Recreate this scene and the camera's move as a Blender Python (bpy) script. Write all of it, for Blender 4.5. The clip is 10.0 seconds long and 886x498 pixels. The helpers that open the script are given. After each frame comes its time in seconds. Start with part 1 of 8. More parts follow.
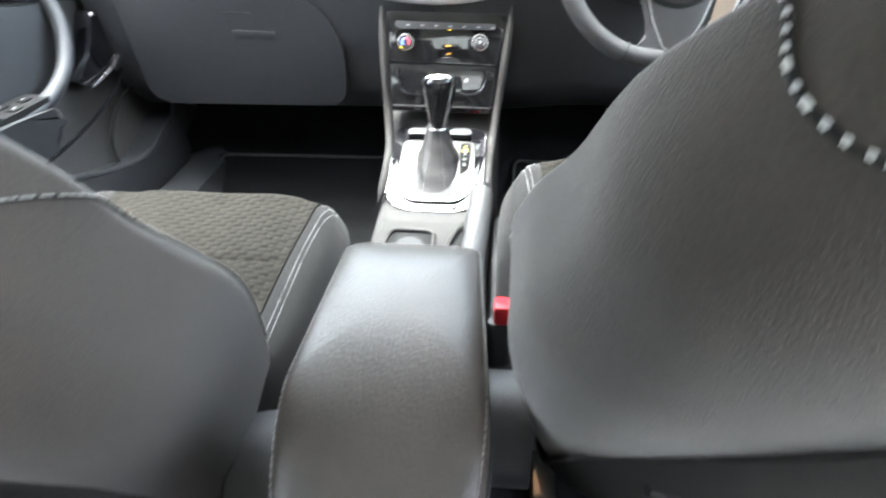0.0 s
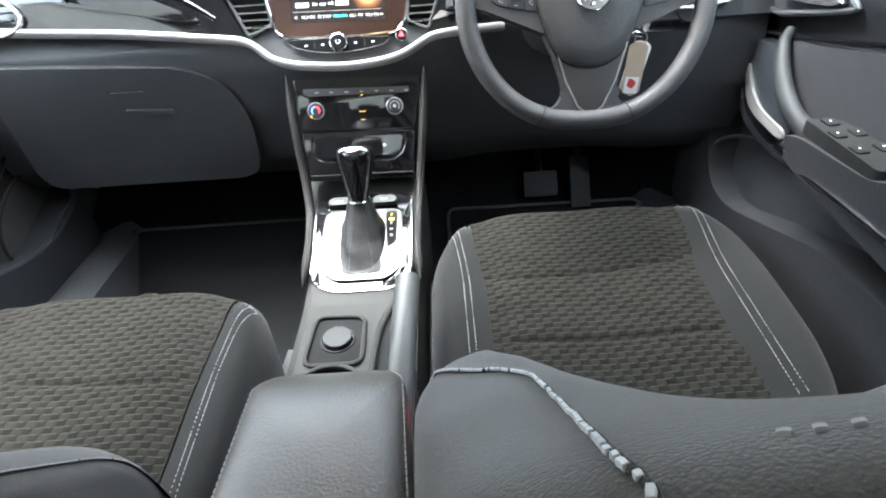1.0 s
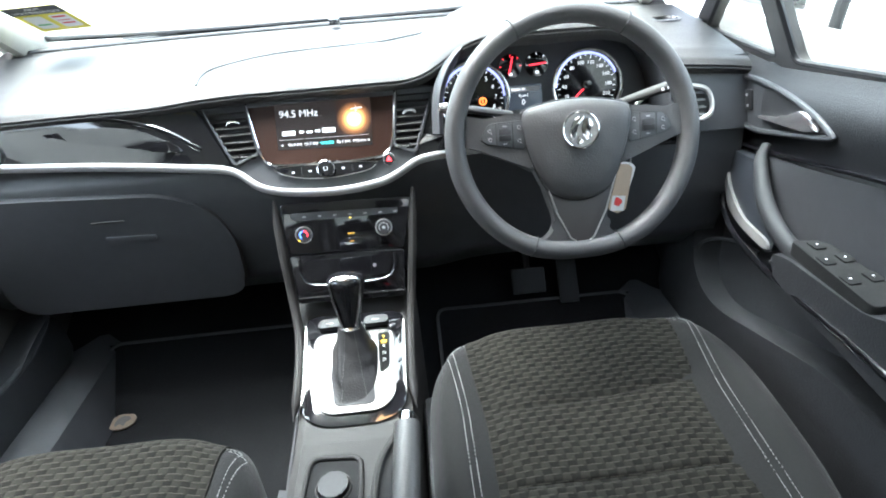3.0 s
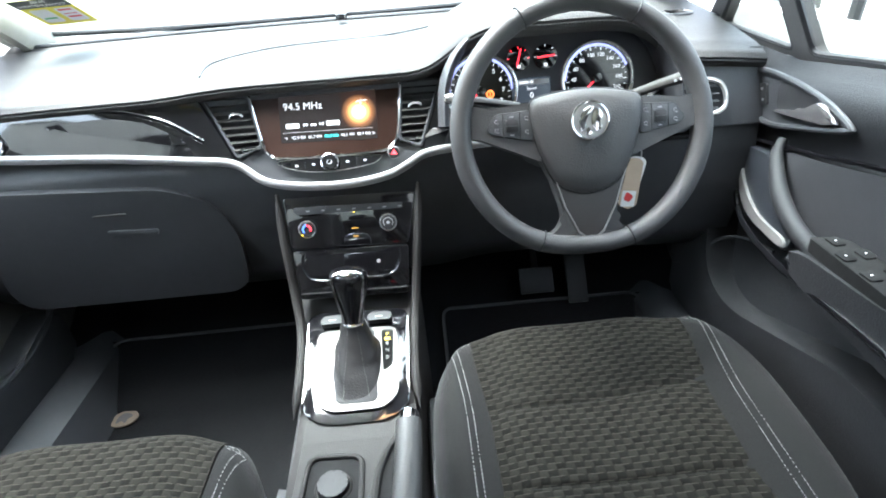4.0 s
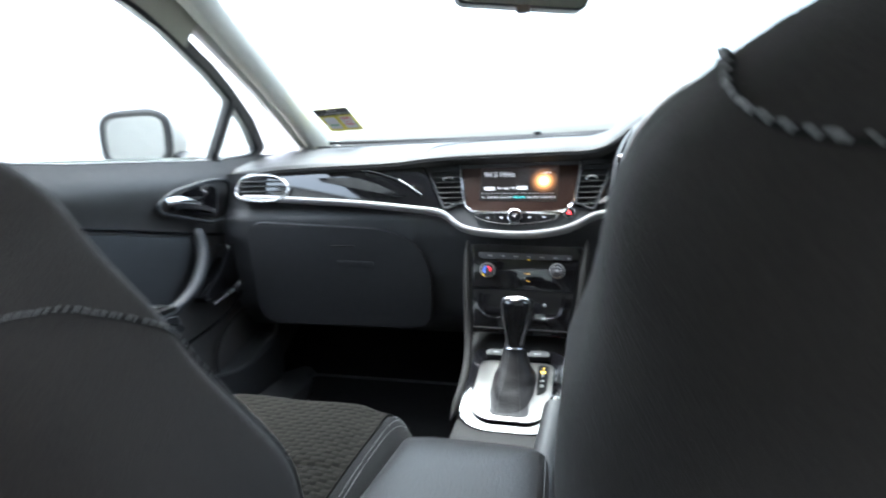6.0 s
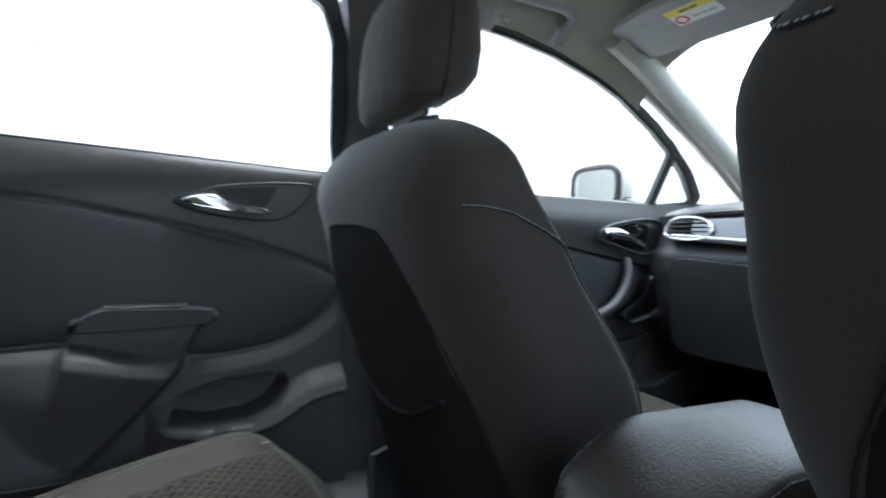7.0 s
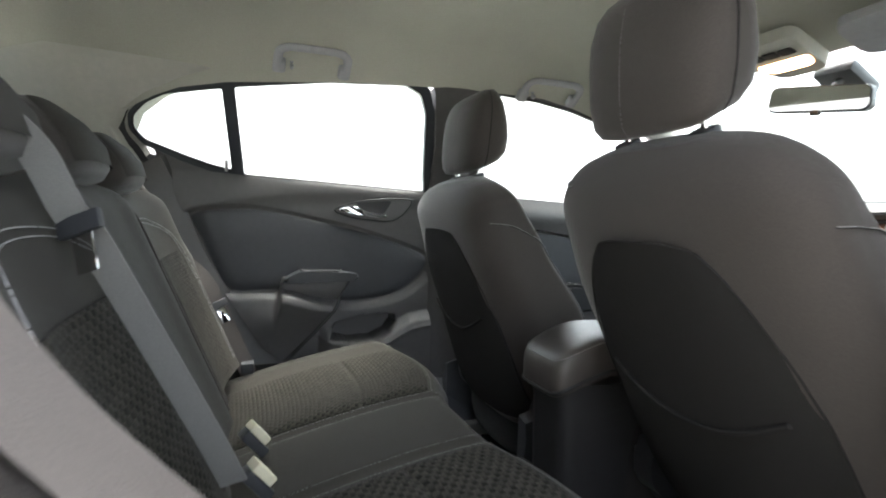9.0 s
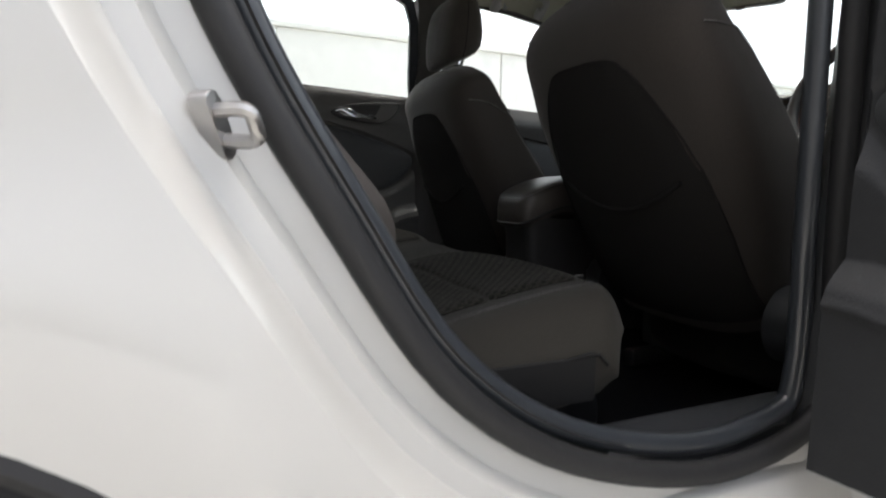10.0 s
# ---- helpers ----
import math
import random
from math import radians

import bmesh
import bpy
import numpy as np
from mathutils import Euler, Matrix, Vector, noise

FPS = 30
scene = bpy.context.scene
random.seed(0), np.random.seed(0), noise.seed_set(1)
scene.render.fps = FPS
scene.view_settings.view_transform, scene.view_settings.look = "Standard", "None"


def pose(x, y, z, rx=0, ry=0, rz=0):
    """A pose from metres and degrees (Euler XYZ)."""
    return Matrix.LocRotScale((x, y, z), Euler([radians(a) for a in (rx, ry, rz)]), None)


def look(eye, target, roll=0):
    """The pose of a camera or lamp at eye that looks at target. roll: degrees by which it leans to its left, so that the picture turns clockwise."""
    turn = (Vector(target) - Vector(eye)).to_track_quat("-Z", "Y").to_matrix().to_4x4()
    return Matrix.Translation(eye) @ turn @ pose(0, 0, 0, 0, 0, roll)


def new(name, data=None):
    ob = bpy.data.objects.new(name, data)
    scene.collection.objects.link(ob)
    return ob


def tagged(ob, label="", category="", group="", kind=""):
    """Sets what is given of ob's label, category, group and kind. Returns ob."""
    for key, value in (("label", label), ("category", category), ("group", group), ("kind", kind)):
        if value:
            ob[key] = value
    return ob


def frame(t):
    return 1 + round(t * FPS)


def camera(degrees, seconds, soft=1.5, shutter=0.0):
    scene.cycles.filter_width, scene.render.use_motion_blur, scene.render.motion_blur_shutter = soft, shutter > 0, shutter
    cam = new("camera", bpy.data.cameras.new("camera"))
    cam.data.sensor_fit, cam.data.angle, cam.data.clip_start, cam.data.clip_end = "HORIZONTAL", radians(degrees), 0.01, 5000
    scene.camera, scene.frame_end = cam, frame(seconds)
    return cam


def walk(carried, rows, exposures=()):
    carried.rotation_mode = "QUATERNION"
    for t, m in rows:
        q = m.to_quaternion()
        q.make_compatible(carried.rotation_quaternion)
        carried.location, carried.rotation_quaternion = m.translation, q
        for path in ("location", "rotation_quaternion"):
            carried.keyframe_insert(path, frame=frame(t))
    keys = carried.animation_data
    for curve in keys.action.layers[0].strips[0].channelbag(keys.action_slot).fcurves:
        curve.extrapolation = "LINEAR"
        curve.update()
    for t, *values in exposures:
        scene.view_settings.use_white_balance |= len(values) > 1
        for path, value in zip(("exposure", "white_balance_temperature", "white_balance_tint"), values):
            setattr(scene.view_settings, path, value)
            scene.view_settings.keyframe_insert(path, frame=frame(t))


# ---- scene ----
cam = camera(78.5, 10.0, soft=1.9, shutter=0.35)
PATH = [
    (0, (0.117, -0.47, 0.887), (-0.07, 1.127, -0.303), -1.6),
    (0.1, (0.126, -0.452, 0.902), (-0.015, 1.148, -0.29), -1.7),
    (0.2, (0.135, -0.436, 0.92), (0.031, 1.165, -0.275), -2.0),
    (0.3, (0.142, -0.413, 0.932), (0.047, 1.188, -0.263), -2.9),
    (0.5, (0.14, -0.385, 0.947), (0.057, 1.228, -0.233), -3.9),
    (1, (0.156, -0.356, 0.943), (0.135, 1.272, -0.219), -4.1),
    (1.5, (0.154, -0.34, 0.964), (0.199, 1.286, -0.199), -4.2),
    (2, (0.148, -0.29, 1.014), (0.228, 1.357, -0.118), -4.3),
    (2.5, (0.146, -0.27, 1.035), (0.223, 1.429, -0.017), -4.4),
    (3, (0.14, -0.272, 1.042), (0.215, 1.452, 0.031), -4.5),
    (4.5, (0.148, -0.259, 1.009), (0.171, 1.485, 0.029), -4.7),
    (5, (0.15, -0.273, 1.012), (0.16, 1.487, 0.062), -4.8),
    (5.2, (0.154, -0.289, 0.995), (0.161, 1.483, 0.068), -4.8),
    (5.55, (0.135, -0.37, 0.955), (0.02, 1.45, 0.22), -4.2),
    (5.9, (0.135, -0.47, 0.865), (-0.28, 1.37, 0.44), -3.0),
    (6.3, (0.236, -0.556, 0.759), (-0.708, 1.196, 0.62), -1.2),
    (6.5, (0.239, -0.565, 0.755), (-1.008, 1.002, 0.648), -0.2),
    (6.8, (0.285, -0.595, 0.737), (-1.331, 0.593, 0.672), 0.7),
    (7, (0.351, -0.62, 0.728), (-1.41, 0.327, 0.684), 1.2),
    (7.5, (0.511, -0.636, 0.731), (-1.374, 0.031, 0.693), 1.8),
    (8, (0.654, -0.674, 0.761), (-1.241, -0.037, 0.705), 1.7),
    (8.5, (0.806, -0.754, 0.758), (-1.089, -0.117, 0.694), 1.8),
    (9, (0.976, -0.871, 0.771), (-0.891, -0.163, 0.657), 1.9),
    (9.2, (1.053, -0.902, 0.751), (-0.8, -0.161, 0.611), 1.9),
    (9.5, (1.148, -0.925, 0.672), (-0.691, -0.15, 0.499), 1.7),
    (9.8, (1.206, -0.967, 0.563), (-0.616, -0.165, 0.369), 2.0),
    (10, (1.224, -0.981, 0.532), (-0.605, -0.207, 0.297), 0.9),
]
EXPOSURES = [(0, 5.2, 6150, 9), (0.5, 4.55, 6050, 8), (1.0, 4.4, 6000, 8), (1.5, 4.38, 6000, 7), (2.5, 4.15, 5850, 6), (5.2, 4.12, 5800, 6), (6.3, 3.1, 5700, 8), (7.0, 3.05, 5650, 8), (7.5, 2.7, 5650, 8), (8.0, 3.1, 5950, 8), (8.5, 3.55, 6200, 8), (9.2, 3.65, 6500, 8), (9.5, 3.35, 6550, 9), (9.8, 2.4, 6600, 10), (10, 1.9, 6650, 11)]
walk(cam, [(t, look(eye, target, roll)) for t, eye, target, roll in PATH], EXPOSURES)

# ---- daylight ----
SUN_ELEVATION, SUN_TURN = 72, -60
world = bpy.data.worlds.new("sky")
scene.world = world
world.use_nodes = True
wn = world.node_tree
sky = wn.nodes.new("ShaderNodeTexSky")
sky.sky_type, sky.sun_disc = "NISHITA", False
sky.sun_elevation, sky.sun_rotation = radians(SUN_ELEVATION), radians(SUN_TURN)
sky.dust_density, sky.ozone_density = 6.0, 1.0
haze = wn.nodes.new("ShaderNodeHueSaturation")
haze.inputs["Saturation"].default_value = 0.42
wn.links.new(sky.outputs[0], haze.inputs["Color"])
wn.links.new(haze.outputs[0], wn.nodes["Background"].inputs[0])
wn.nodes["Background"].inputs[1].default_value = 0.15
sun = bpy.data.lights.new("sun", "SUN")
sun.energy, sun.angle, sun.color = 0.7, radians(50), (1.0, 0.98, 0.95)
sun_ob = new("sun", sun)
to_sun = Vector((math.sin(radians(SUN_TURN)) * math.cos(radians(SUN_ELEVATION)),
                 math.cos(radians(SUN_TURN)) * math.cos(radians(SUN_ELEVATION)), math.sin(radians(SUN_ELEVATION))))
sun_ob.rotation_euler = to_sun.to_track_quat("Z", "Y").to_euler()
sun_ob.location = to_sun * 20


# ---- materials ----
def material(name, color, rough=0.5, metal=0.0, grain=0.15, scale=60, bump=0.1, bump_scale=400, coat=0.0,
             sheen=0.0, specular=0.5, stain=0.1, stain_scale=5, glow=None, glow_power=0.0):
    m = bpy.data.materials.new(name)
    m.use_nodes = True
    nt = m.node_tree
    b = nt.nodes["Principled BSDF"]
    co = nt.nodes.new("ShaderNodeTexCoord")
    n1 = nt.nodes.new("ShaderNodeTexNoise")
    n1.inputs["Scale"].default_value, n1.inputs["Detail"].default_value = scale, 4
    n2 = nt.nodes.new("ShaderNodeTexNoise")
    n2.inputs["Scale"].default_value, n2.inputs["Detail"].default_value = stain_scale, 3
    nt.links.new(co.outputs["Object"], n1.inputs["Vector"])
    nt.links.new(co.outputs["Object"], n2.inputs["Vector"])
    add = nt.nodes.new("ShaderNodeMath")
    add.operation = "MULTIPLY_ADD"
    nt.links.new(n1.outputs["Fac"], add.inputs[0])
    add.inputs[1].default_value = grain * 2
    sub = nt.nodes.new("ShaderNodeMath")
    sub.operation = "MULTIPLY_ADD"
    nt.links.new(n2.outputs["Fac"], sub.inputs[0])
    sub.inputs[1].default_value, sub.inputs[2].default_value = stain * 2, 1 - grain - stain
    nt.links.new(sub.outputs[0], add.inputs[2])
    mul = nt.nodes.new("ShaderNodeMix")
    mul.data_type, mul.blend_type = "RGBA", "MULTIPLY"
    mul.inputs["Factor"].default_value = 1.0
    mul.inputs["A"].default_value = (*color, 1)
    nt.links.new(add.outputs[0], mul.inputs["B"])
    nt.links.new(mul.outputs["Result"], b.inputs["Base Color"])
    rr = nt.nodes.new("ShaderNodeMath")
    rr.operation = "MULTIPLY_ADD"
    nt.links.new(n2.outputs["Fac"], rr.inputs[0])
    rr.inputs[1].default_value, rr.inputs[2].default_value = 0.16 * rough, 0.92 * rough
    nt.links.new(rr.outputs[0], b.inputs["Roughness"])
    b.inputs["Metallic"].default_value = metal
    b.inputs["Coat Weight"].default_value, b.inputs["Coat Roughness"].default_value = coat, 0.05
    b.inputs["Sheen Weight"].default_value, b.inputs["Sheen Roughness"].default_value = sheen, 0.4
    b.inputs["Specular IOR Level"].default_value = specular
    if bump > 0:
        n3 = nt.nodes.new("ShaderNodeTexNoise")
        n3.inputs["Scale"].default_value, n3.inputs["Detail"].default_value = bump_scale, 2
        nt.links.new(co.outputs["Object"], n3.inputs["Vector"])
        bp = nt.nodes.new("ShaderNodeBump")
        bp.inputs["Strength"].default_value, bp.inputs["Distance"].default_value = bump, 0.002
        nt.links.new(n3.outputs["Fac"], bp.inputs["Height"])
        nt.links.new(bp.outputs[0], b.inputs["Normal"])
    if glow:
        b.inputs["Emission Color"].default_value, b.inputs["Emission Strength"].default_value = (*glow, 1), glow_power
    return m


def woven(name, dark, light, thread, w, h, dash):
    """Cloth with rows of raised offset blocks, each with a pale thread along one edge."""
    m = material(name, dark, 0.9, grain=0.25, scale=300, bump=0.0, sheen=0.02, specular=0.07)
    nt = m.node_tree
    b = nt.nodes["Principled BSDF"]

    def calc(op, a, c=None, d=None):
        n = nt.nodes.new("ShaderNodeMath")
        n.operation = op
        for k, v in enumerate((a, c, d)):
            if v is None:
                continue
            if isinstance(v, (int, float)):
                n.inputs[k].default_value = v
            else:
                nt.links.new(v, n.inputs[k])
        return n.outputs[0]

    def blend(a, c, f):
        n = nt.nodes.new("ShaderNodeMix")
        n.data_type = "RGBA"
        for key, v in (("A", a), ("B", c)):
            if isinstance(v, tuple):
                n.inputs[key].default_value = (*v, 1)
            else:
                nt.links.new(v, n.inputs[key])
        nt.links.new(f, n.inputs["Factor"])
        return n.outputs["Result"]
    co = nt.nodes.new("ShaderNodeTexCoord")
    warp = nt.nodes.new("ShaderNodeTexNoise")
    warp.inputs["Scale"].default_value = 60.0
    nt.links.new(co.outputs["UV"], warp.inputs["Vector"])
    shift = nt.nodes.new("ShaderNodeVectorMath")
    shift.operation = "MULTIPLY_ADD"
    nt.links.new(warp.outputs["Color"], shift.inputs[0])
    shift.inputs[1].default_value = (0.003, 0.002, 0)
    nt.links.new(co.outputs["UV"], shift.inputs[2])
    axes = nt.nodes.new("ShaderNodeSeparateXYZ")
    nt.links.new(shift.outputs[0], axes.inputs[0])
    row = calc("DIVIDE", axes.outputs[1], h)
    line = calc("FLOOR", row)
    across = calc("ADD", calc("DIVIDE", axes.outputs[0], w), calc("MULTIPLY", line, 0.5))
    cell = calc("FLOOR", across)
    fx, fy = calc("FRACT", across), calc("FRACT", row)
    tone = nt.nodes.new("ShaderNodeTexWhiteNoise")
    tone.noise_dimensions = "2D"
    both = nt.nodes.new("ShaderNodeCombineXYZ")
    nt.links.new(cell, both.inputs[0])
    nt.links.new(line, both.inputs[1])
    nt.links.new(both.outputs[0], tone.inputs["Vector"])
    half = calc("GREATER_THAN", fx, 0.5)
    shade = calc("MULTIPLY_ADD", half, 0.65, calc("MULTIPLY", tone.outputs["Value"], 0.35))
    ground_tone = blend(dark, light, shade)
    on = calc("MULTIPLY", calc("LESS_THAN", fy, dash), calc("MULTIPLY", calc("GREATER_THAN", fx, 0.06), calc("LESS_THAN", fx, 0.82)))
    grain = nt.nodes.new("ShaderNodeTexNoise")
    grain.inputs["Scale"].default_value = 700
    nt.links.new(co.outputs["UV"], grain.inputs["Vector"])
    yarn = calc("MULTIPLY", on, calc("MULTIPLY_ADD", grain.outputs["Fac"], 1.2, 0.1))
    mul = nt.nodes.new("ShaderNodeMix")
    mul.data_type, mul.blend_type = "RGBA", "OVERLAY"
    mul.inputs["Factor"].default_value = 0.5
    nt.links.new(blend(ground_tone, thread, yarn), mul.inputs["A"])
    nt.links.new(grain.outputs["Fac"], mul.inputs["B"])
    nt.links.new(mul.outputs["Result"], b.inputs["Base Color"])
    dome = calc("SQRT", calc("MULTIPLY", calc("SINE", calc("MULTIPLY", fy, math.pi)), calc("ABSOLUTE", calc("SINE", calc("MULTIPLY", fx, 2 * math.pi)))))
    bp = nt.nodes.new("ShaderNodeBump")
    bp.inputs["Strength"].default_value, bp.inputs["Distance"].default_value = 0.5, 0.0025
    nt.links.new(calc("MULTIPLY_ADD", grain.outputs["Fac"], 0.35, dome), bp.inputs["Height"])
    nt.links.new(bp.outputs[0], b.inputs["Normal"])
    return m


FABRIC = material("plain charcoal cloth", (0.049, 0.043, 0.039), 0.9, grain=0.3, scale=500, bump=0.35, bump_scale=900, sheen=0.25, specular=0.2)
FABRIC_SIDE = material("grey bolster cloth", (0.0185, 0.0181, 0.0177), 0.9, grain=0.3, scale=500, bump=0.35, bump_scale=900, sheen=0.1, specular=0.08)
POCKET = material("black knit pocket cloth", (0.020, 0.019, 0.0183), 0.95, grain=0.3, scale=600, bump=0.4, bump_scale=700, specular=0.15)
WEAVE = woven("brick weave cloth", (0.0085, 0.0078, 0.0067), (0.0215, 0.020, 0.0168), (0.056, 0.052, 0.044), 0.0275, 0.0100, 0.13)
WEAVE_FINE = woven("fine check cloth", (0.011, 0.010, 0.0085), (0.040, 0.0365, 0.030), (0.054, 0.049, 0.041), 0.021, 0.0088, 0.10)
BOOT_HIDE = material("black boot leather", (0.022, 0.021, 0.021), 0.5, grain=0.15, bump=0.35, bump_scale=350, specular=0.35)
LEATHER = material("dark grained leatherette", (0.056, 0.048, 0.042), 0.44, grain=0.15, bump=0.35, bump_scale=350, stain=0.04)
WHEEL_LEATHER = material("grey wheel leather", (0.056, 0.055, 0.055), 0.52, grain=0.12, bump=0.3, bump_scale=420)
PLASTIC = material("dark grained plastic", (0.040, 0.0415, 0.0445), 0.5, grain=0.15, bump=0.35, bump_scale=500)
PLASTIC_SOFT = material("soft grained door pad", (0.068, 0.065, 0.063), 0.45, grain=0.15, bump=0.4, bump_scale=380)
# Darker copy of the door plastic; the driver's side shade is in its colour.
DOOR_SHADED = material("shaded copy of the door skin", (0.026, 0.0268, 0.0285), 0.58, grain=0.15, bump=0.4, bump_scale=380, specular=0.22)
PLATE_METAL = material("brushed gate plate", (0.090, 0.087, 0.084), 0.30, metal=1.0, grain=0.1, scale=300, bump=0.08)
# Olive tone of its own; shade over the bench is also put into it.
BENCH_CLOTH = material("shade-toned olive grey bench cloth", (0.036, 0.033, 0.028), 0.85, grain=0.3, scale=500, bump=0.35, bump_scale=900, sheen=0.05, specular=0.08)
PLASTIC_GREY = material("grey console plastic", (0.024, 0.0225, 0.021), 0.6, grain=0.12, bump=0.3, bump_scale=500, specular=0.3)
DASH_TOP = material("grained dash skin", (0.036, 0.0345, 0.033), 0.55, grain=0.2, scale=120, bump=0.5, bump_scale=320, specular=0.32, stain=0.2, stain_scale=6)
PIANO = material("piano black gloss", (0.006, 0.006, 0.007), 0.08, grain=0.05, bump=0, coat=1.0)
SILVER = material("satin silver trim", (0.62, 0.61, 0.6), 0.27, metal=0.9, grain=0.06, scale=200, bump=0.05)
CHROME = material("bright chrome", (0.8, 0.8, 0.81), 0.08, metal=1.0, grain=0.03, bump=0)
HEADLINER = material("pale beige headliner felt", (0.40, 0.395, 0.335), 0.95, grain=0.12, scale=300, bump=0.3, bump_scale=700, specular=0.1)
PILLAR = material("pale grey pillar trim", (0.42, 0.41, 0.36), 0.7, grain=0.1, bump=0.2, bump_scale=500)
VISOR = material("grey visor cloth", (0.33, 0.33, 0.34), 0.85, grain=0.12, bump=0.25, bump_scale=600)
CARPET = material("black floor carpet", (0.012, 0.0122, 0.013), 1.0, grain=0.45, scale=400, bump=0.9, bump_scale=450, specular=0.05)
MAT = material("black tufted mat", (0.011, 0.0112, 0.0118), 1.0, grain=0.4, scale=350, bump=0.8, bump_scale=500, specular=0.05)
MAT_EDGE = material("bound mat edge", (0.05, 0.05, 0.052), 0.9, grain=0.2, bump=0.5, bump_scale=300)
RUBBER = material("black rubber", (0.013, 0.013, 0.014), 0.6, grain=0.15, bump=0.15, bump_scale=200)
PAINT = material("white car paint", (0.52, 0.515, 0.49), 0.3, grain=0.02, scale=8, bump=0.0, coat=1.0, stain=0.04)
STEEL = material("plain steel", (0.45, 0.44, 0.43), 0.35, metal=1.0, grain=0.15, bump=0.1)
WEBBING_DARK = material("brown black belt webbing", (0.075, 0.064, 0.057), 0.6, grain=0.2, scale=500, bump=0.5, bump_scale=600)
THREAD_DARK = material("dull grey thread", (0.13, 0.125, 0.12), 0.9, grain=0.1, bump=0.2)
STITCH_PALE = material("pale bolster thread", (0.42, 0.42, 0.42), 0.85, grain=0.1, bump=0.2)
STITCH = material("pale grey thread", (0.27, 0.265, 0.26), 0.85, grain=0.1, bump=0.2)
# Paler webbing copy with the open door's light put into its colour.
WEBBING = material("lit copy of the belt webbing", (0.20, 0.195, 0.183), 0.5, grain=0.2, scale=500, bump=0.5, bump_scale=600)
RED = material("red buckle button", (0.65, 0.02, 0.03), 0.35, grain=0.05, bump=0.05)
# Sunlight in the roof lens, put in as emission.
LENS_GLOW = material("warm lamp lens with sunlight as glow", (0.9, 0.5, 0.25), 0.4, grain=0.05, bump=0, glow=(1.0, 0.55, 0.25), glow_power=1.6)
WHITE_PRINT = material("white print", (0.75, 0.75, 0.75), 0.6, grain=0.03, bump=0)
GREY_PRINT = material("grey print", (0.35, 0.35, 0.36), 0.6, grain=0.03, bump=0)
YELLOW = material("yellow label", (0.75, 0.66, 0.08), 0.6, grain=0.05, bump=0)
GREEN_INK = material("green ink", (0.1, 0.4, 0.15), 0.6, grain=0.05, bump=0)
RED_INK = material("red ink", (0.6, 0.05, 0.05), 0.6, grain=0.05, bump=0)
BROWN_TAG = material("clear tan plastic tag", (0.5, 0.4, 0.3), 0.25, grain=0.1, bump=0.05, coat=0.5)
CREAM = material("cream belt label", (0.62, 0.58, 0.42), 0.7, grain=0.1, bump=0.1)
SCREEN = material("dark lit display", (0.012, 0.010, 0.010), 0.16, grain=0.05, bump=0, glow=(0.25, 0.2, 0.19), glow_power=0.008)
# The brown is a reflection on the border, put into its base colour.
SCREEN_FRAME = material("black display border with brown reflection", (0.026, 0.012, 0.008), 0.5, grain=0.05, bump=0, specular=0.15)
GLOW_WHITE = material("lit white symbols", (0.5, 0.5, 0.5), 0.5, grain=0.02, bump=0, glow=(1, 1, 1), glow_power=0.07)
GLOW_CYAN = material("lit cyan symbols", (0.1, 0.7, 0.7), 0.5, grain=0.02, bump=0, glow=(0.1, 1.0, 0.9), glow_power=0.16)
GLOW_RED = material("lit red needles", (0.8, 0.03, 0.03), 0.5, grain=0.02, bump=0, glow=(1, 0.03, 0.05), glow_power=0.22)
GLOW_AMBER = material("lit amber symbols", (0.9, 0.6, 0.05), 0.5, grain=0.02, bump=0, glow=(1, 0.6, 0.02), glow_power=0.2)
TRIP_SCREEN = material("dark blue grey display", (0.02, 0.023, 0.028), 0.2, grain=0.05, bump=0, glow=(0.3, 0.36, 0.45), glow_power=0.012)
SATIN = material("satin charcoal spoke inlay", (0.055, 0.05, 0.048), 0.34, grain=0.08, bump=0.05)
MATTE_BLACK = material("matte black moulding", (0.016, 0.016, 0.016), 0.85, grain=0.2, bump=0.2, bump_scale=400, specular=0.15)
STRIP = material("satin silver strip", (0.56, 0.555, 0.55), 0.42, metal=0.55, grain=0.06, scale=200, bump=0.05)
TAN = material("dull tan badge", (0.15, 0.11, 0.08), 0.6, grain=0.15, bump=0.1)
SILVER_PAINT = material("satin silver paint", (0.24, 0.236, 0.232), 0.42, metal=0.3, grain=0.06, scale=200, bump=0.05)
AMBER_DIM = material("dim amber reflection", (0.5, 0.25, 0.04), 0.5, grain=0.02, bump=0, glow=(1, 0.5, 0.05), glow_power=0.05)
LAMP_ORANGE = material("lit orange warning", (0.8, 0.2, 0.05), 0.5, grain=0.02, bump=0, glow=(1, 0.2, 0.04), glow_power=0.2)
GLOW_BLUE = material("lit blue symbols", (0.1, 0.2, 0.9), 0.5, grain=0.02, bump=0, glow=(0.1, 0.25, 1.0), glow_power=0.15)
GLOW_VIOLET = material("lit violet dial edge", (0.4, 0.4, 0.8), 0.5, grain=0.02, bump=0, glow=(0.42, 0.45, 1.0), glow_power=0.11)
CONCRETE = material("pale sunlit concrete", (0.32, 0.315, 0.295), 0.9, grain=0.2, scale=30, bump=0.4, bump_scale=120, stain=0.2, stain_scale=0.6)
WALL_PAINT = material("white painted wall", (0.78, 0.77, 0.74), 0.8, grain=0.05, bump=0.1)
RENDER = material("grey wall render", (0.22, 0.22, 0.21), 0.9, grain=0.15, scale=20, bump=0.3, bump_scale=90)
BLUE_PANEL = material("blue banner", (0.04, 0.2, 0.6), 0.6, grain=0.05, bump=0)
